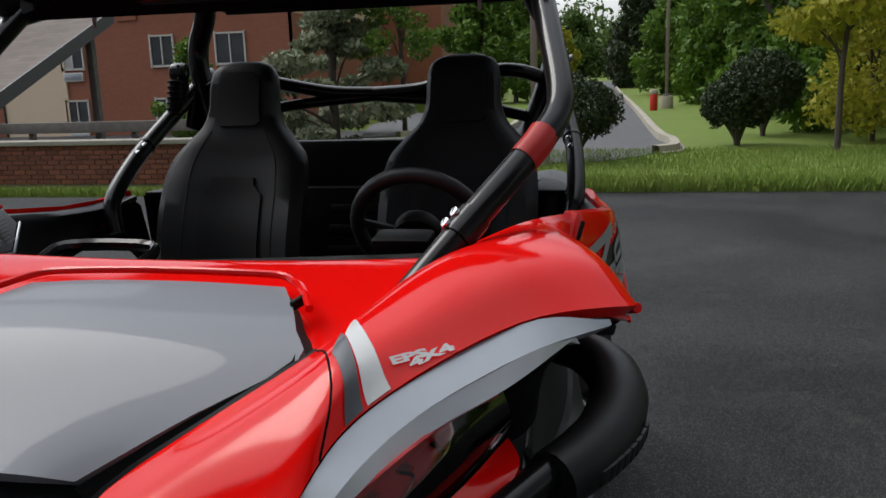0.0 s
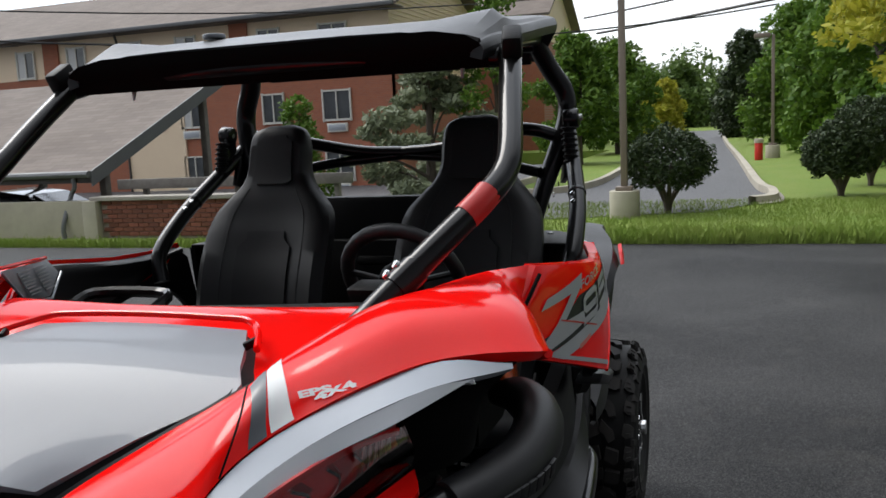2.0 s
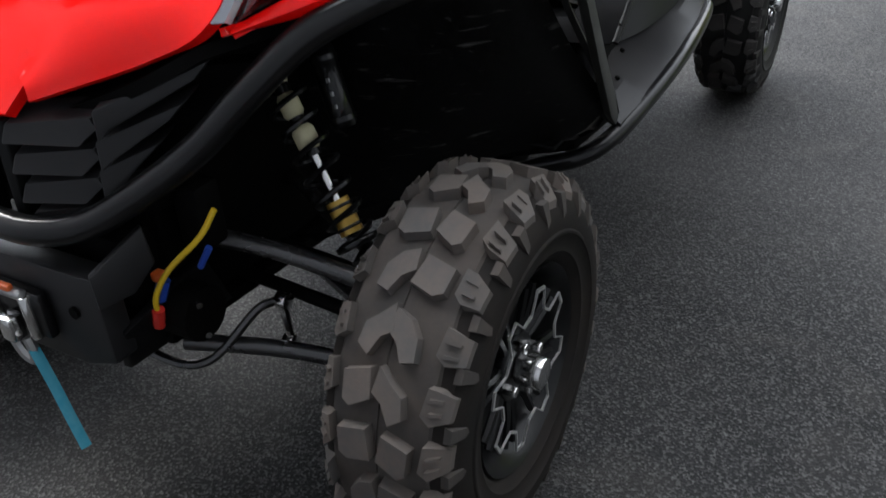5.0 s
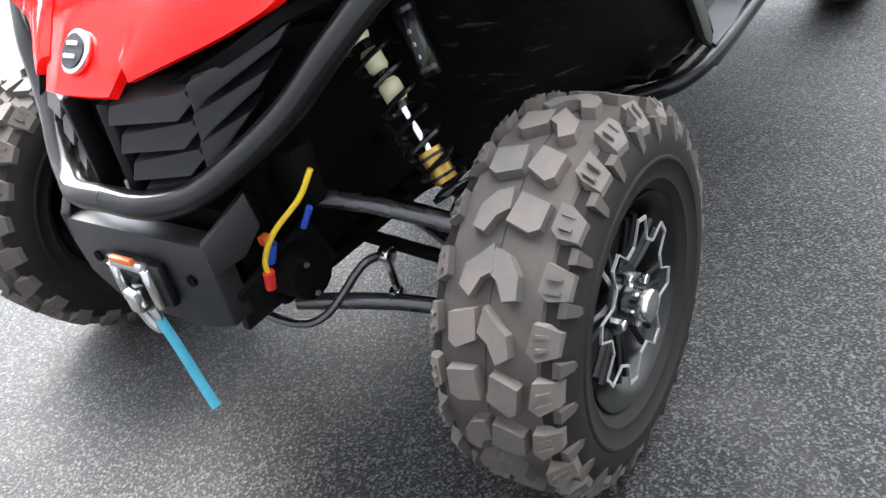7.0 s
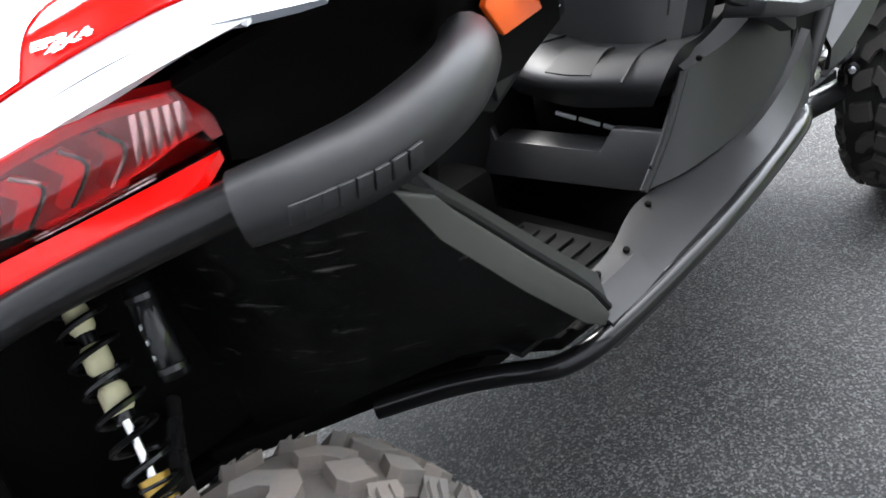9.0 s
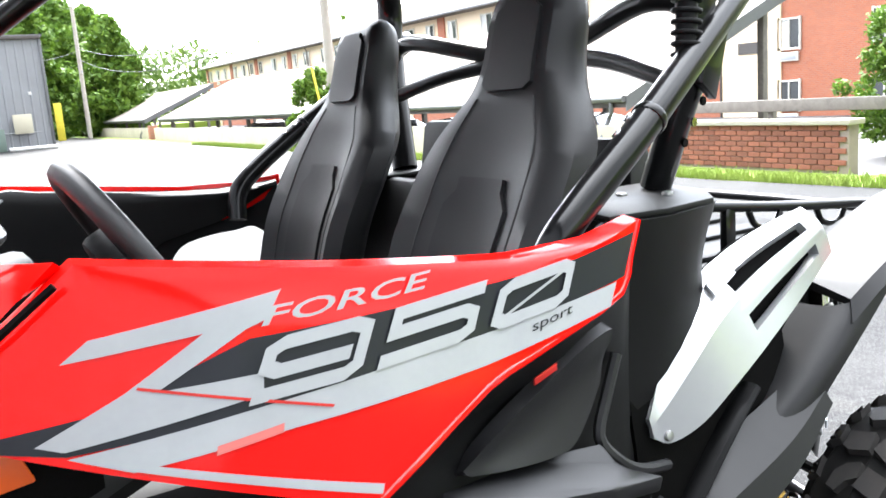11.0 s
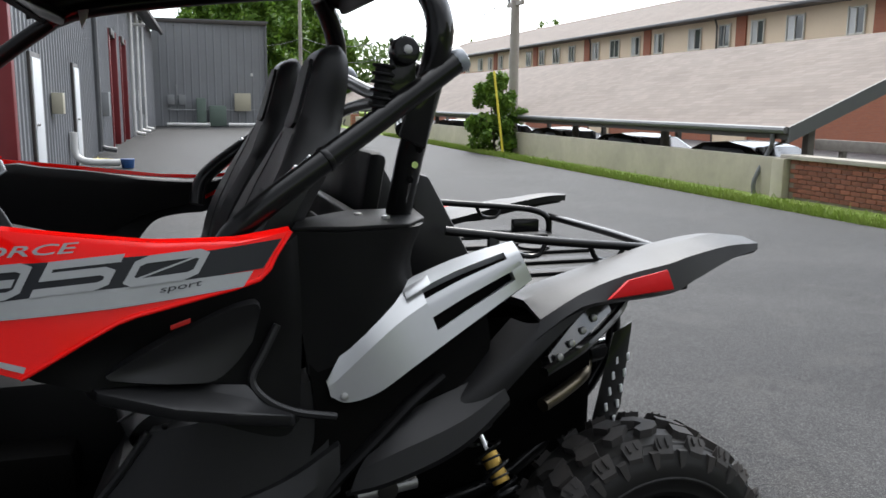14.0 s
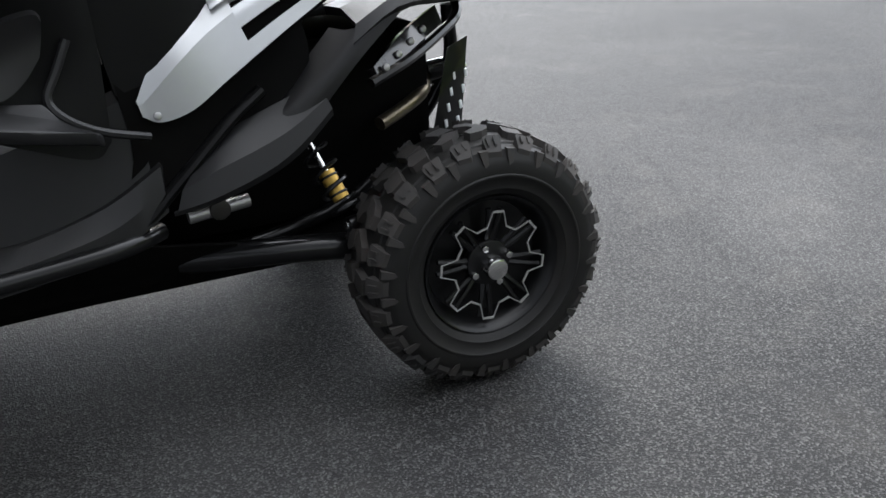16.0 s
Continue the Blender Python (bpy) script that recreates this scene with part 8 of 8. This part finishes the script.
    part("brace_gusset", slab([V(0.665, s * 0.60, 1.53), V(0.60, s * 0.60, 1.47), V(0.565, s * 0.61, 1.36), V(0.63, s * 0.58, 1.33)], (0, s * 0.02, 0), 0.004), TUBE, dg)
    kb = part("harness_knob", disc(0.030, 0.05, V(0.572, s * 0.635, 1.535), (0, s, 0.1), 20, 0.008), TUBE, car, "black harness mount knob")
    part("knob_bolt", disc(0.010, 0.06, V(0.572, s * 0.640, 1.535), (0, s, 0.1), 10, 0.002), STEEL, kb)
    part("knob_plate", slab([V(0.545, s * 0.618, 1.560), V(0.600, s * 0.618, 1.560), V(0.60, s * 0.618, 1.44), V(0.54, s * 0.625, 1.41)], (0, s * 0.012, 0), 0.004), TUBE, kb)
    bl = part("rubber_bellows", tube([V(0.530, s * 0.632, 1.505), V(0.518, s * 0.640, 1.405)], 0.018, 12, 1), BLACK, car, "ribbed black rubber sleeve")
    for k in range(7):
        part("bellows_ring", disc(0.025, 0.007, V(0.530, s * 0.632, 1.505).lerp(V(0.518, s * 0.640, 1.405), k / 6), (0.13, 0, 1), 14, 0.003), BLACK, bl)
    part("cross_brace", tube([V(0.645, s * 0.58, 1.48), V(0.63, s * 0.50, 1.505), V(0.635, s * 0.40, 1.505), V(0.68, s * 0.16, 1.458), V(0.70, 0, 1.448)], 0.021, 12, 6), TUBE, car, "black steel cross brace behind the seats")
    part("cross_brace", tube([V(0.60, s * 0.52, 1.37), V(0.65, s * 0.30, 1.415), V(0.70, 0, 1.44)], 0.018, 10, 5), TUBE, car, "black steel cross brace behind the seats")
    part("roof_bracket", slab([V(-0.142, s * 0.50, 1.690), V(-0.112, s * 0.50, 1.695), V(-0.118, s * 0.50, 1.668), V(-0.134, s * 0.50, 1.636)], (0, s * -0.008, 0), 0.002), STRIPGREY, car, "small pale bracket under the roof")
part("roof_cross_tube", tube([V(0.575, -0.52, 1.765), V(0.575, 0.52, 1.765)], 0.022, 12, 1), TUBE, car, "black steel roof cross tube")
part("roof_cross_tube", tube([V(-0.20, -0.62, 1.675), V(-0.26, -0.3, 1.69), V(-0.26, 0.3, 1.69), V(-0.20, 0.62, 1.675)], 0.022, 12, 5), TUBE, car, "black steel roof cross tube")
roof_rows = []
for x, e, h, t, b, c in ((-0.292, 0.592, 1.664, 1.704, 1.713, 1.736), (-0.220, 0.604, 1.679, 1.724, 1.744, 1.752), (-0.135, 0.610, 1.697, 1.738, 1.780, 1.772), (-0.083, 0.612, 1.707, 1.750, 1.797, 1.782), (-0.010, 0.612, 1.719, 1.764, 1.788, 1.784), (0.097, 0.610, 1.735, 1.779, 1.797, 1.800), (0.250, 0.607, 1.757, 1.801, 1.816, 1.820), (0.490, 0.604, 1.789, 1.834, 1.843, 1.848), (0.520, 0.600, 1.793, 1.832, 1.840, 1.844), (0.600, 0.556, 1.752, 1.796, 1.803, 1.808), (0.675, 0.500, 1.720, 1.760, 1.766, 1.770)):
    half = [V(x, -e, h), V(x, -e - 0.004, (h + t) / 2), V(x, -e + 0.004, t - 0.004), V(x, -e + 0.012, t), V(x, -e + 0.045, b), V(x, -e + 0.19, c), V(x, -0.12, c + 0.003)]
    roof_rows.append(half + [V(p.x, -p.y, p.z) for p in reversed(half)])
rf = part("roof_panel", surface(roof_rows, 2, 2, 0.03, out=(0, 0, 1)), ROOFBLACK, car, "moulded black plastic roof panel", 18)
# Front face darker than the roof panel: underside shade put into its colour.
part("roof_front", surface([[V(-0.297, y, 1.732 - 0.030 * (abs(y) > 0.5)) for y in (-0.585, -0.48, 0, 0.48, 0.585)], [V(-0.290, y, 1.692) for y in (-0.59, -0.48, 0, 0.48, 0.59)], [V(-0.250, y, 1.652) for y in (-0.595, -0.48, 0, 0.48, 0.595)]], 2, 2, 0.012, out=(-1, 0, -0.3)), SHADOWBLACK, rf, "front edge of the roof, blackened like its shaded underside")
part("roof_vent", disc(0.035, 0.012, (-0.09, 0.24, 1.790), (0, 0, 1), 18, 0.003), SATIN, rf)
pair("roof_corner", lambda: box((0.075, 0.045, 0.055), (-0.245, -0.650, 1.700), 0.010, (0, -30, 12)), BLACK, car, "black roof corner bracket")
pair("roof_skirt", lambda: slab([(0.640, -0.49, 1.752), (0.672, -0.49, 1.745), (0.676, -0.49, 1.715), (0.650, -0.49, 1.712)], (0, 0.49, 0), 0.005), BLACK, car, "black rear roof deflector")

# rear bodywork
pair("rear_shoulder_box", lambda: surface([[V(0.33, -0.665, 1.17), V(0.34, -0.66, 1.02), V(0.36, -0.655, 0.86)], [V(0.44, -0.665, 1.165), V(0.46, -0.655, 1.03), V(0.50, -0.64, 0.90)], [V(0.585, -0.630, 1.165), V(0.565, -0.62, 1.06), V(0.60, -0.60, 0.96)], [V(0.638, -0.560, 1.168), V(0.610, -0.55, 1.08), V(0.64, -0.53, 0.97)], [V(0.655, -0.40, 1.170), V(0.64, -0.40, 1.08), V(0.65, -0.40, 0.97)]], 3, 4, 0.02), BLACK, car, "black plastic shoulder box behind the door")
pair("shoulder_top", lambda: slab([(0.33, -0.66, 1.168), (0.45, -0.66, 1.165), (0.585, -0.632, 1.163), (0.640, -0.562, 1.166), (0.658, -0.40, 1.168), (0.50, -0.38, 1.165), (0.36, -0.52, 1.165)], (0, 0, 0.012), 0.004), BLACK, car)
for s in (-1, 1):
    for x, y in ((0.55, 0.56), (0.615, 0.49), (0.50, 0.50)):
        part("shoulder_bolt", disc(0.010, 0.012, (x, s * y, 1.178), (0, 0, 1), 8, 0.002), STEEL, car)
pair("rear_wing_plate", lambda: slab([(0.675, -0.34, 1.262), (0.715, -0.34, 1.250), (0.835, -0.34, 1.03), (0.86, -0.34, 0.96), (0.66, -0.34, 0.96)], (0, 0.16, 0), 0.010), GREYPLASTIC, car, "charcoal plate beside the load bed")


def sil(t, s):
    """A point on the silver cover: t from its front tip to its rear end, s from its upper to its lower border."""
    up = [V(0.398, -0.660, 0.845), V(0.455, -0.640, 0.935), V(0.545, -0.605, 1.015), V(0.63, -0.590, 1.060), V(0.745, -0.600, 1.100), V(0.832, -0.615, 1.124)]
    lo = [V(0.405, -0.663, 0.812), V(0.47, -0.668, 0.795), V(0.57, -0.680, 0.858), V(0.67, -0.682, 0.925), V(0.77, -0.672, 0.985), V(0.868, -0.655, 1.040)]
    a, b = crom(up, t * 5), crom(lo, t * 5)
    return a.lerp(b, s) + V(-0.3, -1, 0.35).normalized() * 0.026 * max(0.0, 1 - abs(s - 0.42) / (0.42 if s < 0.42 else 0.58)) * min(1, 3 * t)


pair("intake_cover", lambda: surface([[sil(t, s) for s in (0, 0.21, 0.42, 0.71, 1)] for t in (0, 0.12, 0.28, 0.42, 0.56)], 5, 1, 0.02), SILVER, car, "silver painted intake cover", 9)
for s0, s1 in ((0.0, 0.20), (0.36, 0.62), (0.80, 1.0)):
    pair("intake_slat", lambda a=s0, b=s1: surface([[sil(t, s) for s in (a, (a + b) / 2, b)] for t in (0.54, 0.7, 0.85, 0.985)], 4, 4, -0.02), SILVER, car, "silver intake slat")
pair("intake_end", lambda: surface([[sil(t, s) for s in (0.0, 0.3, 0.6, 1)] for t in (0.93, 1.0)], 3, 4, -0.022), SILVER, car)
# Near-black sheet behind the slats paints the shade inside the intake.
pair("intake_mesh", lambda: surface([[sil(t, s) + V(0.01, 0.028, -0.01) for s in (0, 0.5, 1)] for t in (0.45, 0.7, 0.97)], 3, 3, -0.01), SHADOWBLACK, car, "dark sheet for the shaded intake opening")
pair("intake_pad", lambda: slab([sil(0.47, 0.1) + V(0, -0.004, 0.004), sil(0.60, 0.1) + V(0, -0.004, 0.004), sil(0.60, 0.24) + V(0, -0.004, 0.004), sil(0.47, 0.24) + V(0, -0.004, 0.004)], (-0.002, -0.006, 0.003), 0.002), SILVER, car)
for s in (-1, 1):
    for t, w in ((0.10, 0.88), (0.49, 0.16)):
        p = sil(t, w)
        part("cover_bolt", disc(0.009, 0.012, (p.x, p.y * -s, p.z), (0, s, 0.2), 12, 0.003), STEEL, car)
rw_rows = [[V(0.86, -0.50, 0.975), V(0.87, -0.60, 0.980), V(0.875, -0.690, 0.955), V(0.86, -0.705, 0.915)],
           [V(0.97, -0.50, 1.006), V(0.975, -0.60, 1.018), V(0.975, -0.697, 1.012), V(0.965, -0.718, 0.985)],
           [V(1.08, -0.49, 1.032), V(1.08, -0.585, 1.044), V(1.085, -0.690, 1.045), V(1.075, -0.716, 0.994)],
           [V(1.21, -0.48, 1.063), V(1.21, -0.565, 1.072), V(1.215, -0.668, 1.062), V(1.208, -0.694, 0.996)],
           [V(1.28, -0.475, 1.080), V(1.28, -0.555, 1.086), V(1.285, -0.648, 1.074), V(1.282, -0.672, 1.018)],
           [V(1.41, -0.48, 1.100), V(1.41, -0.530, 1.106), V(1.42, -0.607, 1.087), V(1.418, -0.622, 1.055)],
           [V(1.50, -0.52, 1.098), V(1.505, -0.545, 1.099), V(1.515, -0.596, 1.088), V(1.508, -0.606, 1.074)]]
pair("rear_fender", lambda: surface(rw_rows, 3, 1, 0.022), GREYPLASTIC, car, "black plastic rear fender", 16)
pair("rear_reflector", lambda: slab([(1.018, -0.728, 0.999), (1.074, -0.714, 1.038), (1.182, -0.698, 1.053), (1.198, -0.706, 1.007)], (0.002, -0.014, 0.005), 0.003), REDLENS, car, "red side reflector")
pair("rear_arch", lambda: surface([[V(0.84, -0.60, 0.94), V(0.86, -0.66, 0.94), V(0.90, -0.70, 0.955), V(0.975, -0.712, 0.975)], [V(0.72, -0.60, 0.82), V(0.75, -0.67, 0.83), V(0.80, -0.70, 0.85), V(0.87, -0.71, 0.88)], [V(0.60, -0.58, 0.73), V(0.63, -0.66, 0.735), V(0.70, -0.69, 0.745), V(0.775, -0.695, 0.775)]], 4, 4, 0.02), GREYPLASTIC, car, "charcoal rear wheel arch")
pair("mud_guard", lambda: surface([[V(0.428, -0.705, 0.600), V(0.436, -0.712, 0.612), V(0.452, -0.71, 0.655), V(0.500, -0.66, 0.700)], [V(0.505, -0.715, 0.612), V(0.510, -0.728, 0.630), V(0.535, -0.715, 0.690), V(0.575, -0.65, 0.755)], [V(0.625, -0.715, 0.648), V(0.628, -0.728, 0.668), V(0.640, -0.712, 0.725), V(0.665, -0.65, 0.790)], [V(0.715, -0.710, 0.692), V(0.712, -0.722, 0.712), V(0.715, -0.708, 0.758), V(0.730, -0.65, 0.815)], [V(0.802, -0.700, 0.765), V(0.798, -0.710, 0.782), V(0.790, -0.700, 0.805), V(0.780, -0.65, 0.845)]], 3, 1, 0.014, out=(0, -1, 0.3)), GREYPLASTIC, car, "charcoal mud guard in front of the rear wheel", 16)
pair("lower_side_rail", lambda: tube([V(-0.30, -0.66, 0.475), V(0.10, -0.675, 0.505), V(0.32, -0.675, 0.555), (0.45, -0.67, 0.66), V(0.58, -0.655, 0.775), V(0.66, -0.64, 0.83)], 0.022, 10, 5, flat=0.6), BLACK, car, "black rail that sweeps up to the rear")
# The shade behind the door is put into this panel's near-black colour.
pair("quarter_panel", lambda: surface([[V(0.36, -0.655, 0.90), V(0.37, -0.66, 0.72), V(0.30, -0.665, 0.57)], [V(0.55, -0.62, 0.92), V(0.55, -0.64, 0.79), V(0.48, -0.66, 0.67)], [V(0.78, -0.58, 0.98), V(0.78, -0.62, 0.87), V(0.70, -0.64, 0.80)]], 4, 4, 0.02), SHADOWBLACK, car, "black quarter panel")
# load bed
part("load_bed", box((0.62, 0.98, 0.03), (1.08, 0, 0.965), 0.01), BLACK, car, "black plastic load bed")
for k in range(5):
    part("bed_rib", box((0.50, 0.06, 0.014), (1.08, -0.32 + k * 0.16, 0.984), 0.006), BLACK, car)
for s in (-1, 1):
    rl = part("bed_rail", tube([V(0.74, s * 0.40, 1.12), V(1.0, s * 0.44, 1.09), V(1.26, s * 0.45, 1.065), V(1.345, s * 0.435, 1.052), V(1.385, s * 0.42, 1.025), V(1.39, s * 0.42, 0.97)], 0.0115, 10, 5), TUBE, car, "black steel load bed rail")
    for x in (0.90, 1.12):
        part("rail_loop", tube([V(x, s * 0.44, 1.092 - (x - 0.9) * 0.1), V(x + 0.02, s * 0.442, 1.060 - (x - 0.9) * 0.1), V(x + 0.07, s * 0.445, 1.055 - (x - 0.9) * 0.1), V(x + 0.09, s * 0.447, 1.082 - (x - 0.9) * 0.1)], 0.007, 8, 3), TUBE, rl)
    part("rail_strut", box((0.03, 0.02, 0.13), (0.86, s * 0.42, 1.04), 0.005), TUBE, rl)
    part("rail_foot", box((0.10, 0.03, 0.05), (1.30, s * 0.43, 1.0), 0.006), TUBE, rl)
part("bed_block", box((0.22, 0.12, 0.025), (1.0, 0.10, 0.99), 0.008), BLACK, car)
part("bed_block", disc(0.05, 0.02, (1.16, 0.02, 0.99), (0, 0, 1), 18, 0.004), BLACK, car)
part("bed_rail", tube([V(1.40, -0.44, 1.03), V(1.42, 0, 1.03), V(1.40, 0.44, 1.03)], 0.0125, 10, 4), TUBE, car, "black steel tail rail")
# tail lamp, exhaust, guards
for s in (-1, 1):
    tl = part("tail_lamp", surface([[V(0.945, s * 0.585, 0.835), V(0.955, s * 0.60, 0.80)], [V(1.06, s * 0.50, 0.895), V(1.07, s * 0.52, 0.85)], [V(1.19, s * 0.40, 0.935), V(1.20, s * 0.42, 0.89)]], 4, 4, 0.03), LAMPSMOKE, car, "smoked clear tail lamp")
    for k in range(4):
        part("lamp_cell", disc(0.010, 0.010, V(0.975, s * 0.575, 0.83).lerp(V(1.17, s * 0.425, 0.91), k / 4) + V(0, s * 0.012, 0), (0.2, s, 0.3), 12, 0.004), STEEL, tl)
    part("tail_bracket", tube([V(0.93, s * 0.60, 0.80), V(1.06, s * 0.54, 0.835), V(1.20, s * 0.43, 0.875), V(1.27, s * 0.36, 0.90), V(1.285, s * 0.31, 0.935), V(1.27, s * 0.29, 0.955)], 0.013, 8, 4), TUBE, car, "black tail bracket")
part("exhaust_tip", tube([V(1.20, -0.285, 0.735), V(1.31, -0.28, 0.745)], 0.034, 16, 1), CHROME, car, "bright exhaust tip")
part("tip_ring", tube([V(1.298, -0.2805, 0.744), V(1.315, -0.28, 0.7455)], 0.037, 16, 1), CHROME, car)
part("muffler", tube([V(1.02, -0.25, 0.70), V(1.22, 0.25, 0.70)], 0.085, 20, 2), DARKSTEEL, car, "grey muffler")
part("exhaust_pipe", tube([V(1.00, -0.44, 0.655), V(1.08, -0.40, 0.675), V(1.16, -0.35, 0.70), V(1.20, -0.28, 0.72)], 0.019, 12, 4), BRASS, car, "tarnished exhaust pipe")
gd = part("exhaust_guard", slab([(1.22, -0.40, 0.82), (1.30, -0.36, 0.84), (1.27, -0.37, 0.60), (1.16, -0.42, 0.47), (1.13, -0.43, 0.50)], (0.006, 0.012, 0), 0.002), TUBE, car, "black perforated guard plate")
# Solid white slugs imitate bright ground seen through the guard's slots.
for k in range(6):
    for j in range(2):
        part("guard_slot", box((0.012, 0.006, 0.024), (1.185 + j * 0.045 + k * 0.012, -0.4108 + j * 0.018 + k * 0.006, 0.53 + k * 0.042), 0.003, (0, -10, 24)), STRIPWHITE, gd, "white slug for the ground light seen through a slot")
part("rear_gearbox", box((0.30, 0.34, 0.24), (1.05, 0, 0.52), 0.05), STEEL, car, "grey rear gear case")
for s in (-1, 1):
    shock((0.72, s * 0.36, 0.86), (0.86, s * 0.60, 0.46), turns=9)
    ta = part("trailing_arm", tube([V(0.42, s * 0.46, 0.40), V(0.70, s * 0.54, 0.40), V(0.95, s * 0.56, 0.37), V(1.14, s * 0.55, 0.34)], 0.035, 12, 4), TUBE, car, "black trailing arm")
    part("radius_rod", tube([V(1.12, s * 0.12, 0.33), V(1.15, s * 0.54, 0.27)], 0.014, 8, 1), TUBE, ta)
    part("radius_rod", tube([V(1.12, s * 0.12, 0.50), V(1.15, s * 0.54, 0.43)], 0.014, 8, 1), TUBE, ta)
    part("drive_shaft", tube([V(1.13, s * 0.14, 0.44), V(1.145, s * 0.52, 0.345)], 0.018, 10, 1), STEEL, ta)
    part("brake_disc", disc(0.11, 0.008, (1.145, s * 0.53, 0.337), (0, 1, 0), 24), STEEL, ta)
    part("frame_fitting", tube([V(0.46, s * 0.655, 0.575), V(0.60, s * 0.64, 0.585)], 0.016, 10, 1), STEEL, car, "bright steel frame fitting")
    part("frame_fitting", disc(0.024, 0.02, (0.53, s * 0.66, 0.582), (0, 1, 0), 14, 0.004), DARKSTEEL, car)
part("rear_frame", tube([V(0.50, -0.42, 0.36), V(0.95, -0.36, 0.45), V(1.25, -0.30, 0.72), V(1.27, -0.30, 0.92)], 0.02, 10, 4), TUBE, car, "black rear frame tube")
part("rear_frame", tube([V(0.50, 0.42, 0.36), V(0.95, 0.36, 0.45), V(1.25, 0.30, 0.72), V(1.27, 0.30, 0.92)], 0.02, 10, 4), TUBE, car, "black rear frame tube")


# the bodywork of the far side sits a little closer to the middle at the front
for ob in list(car.children_recursive):
    if ob.type == "MESH" and ob.parent is not None and "wheel" not in ob.parent.name and not ob.name.startswith(("wheel", "shock", "suspension", "brake")) and ob.location.length < 1e-6:
        for v in ob.data.vertices:
            if v.co.y > 0 and v.co.x < 0.1:
                v.co.y -= 0.085 * min(1, v.co.y / 0.3) * min(1, (0.1 - v.co.x) / 0.55) * (1 if v.co.x > -1.30 else max(0, 1 + (v.co.x + 1.30) / 0.2))
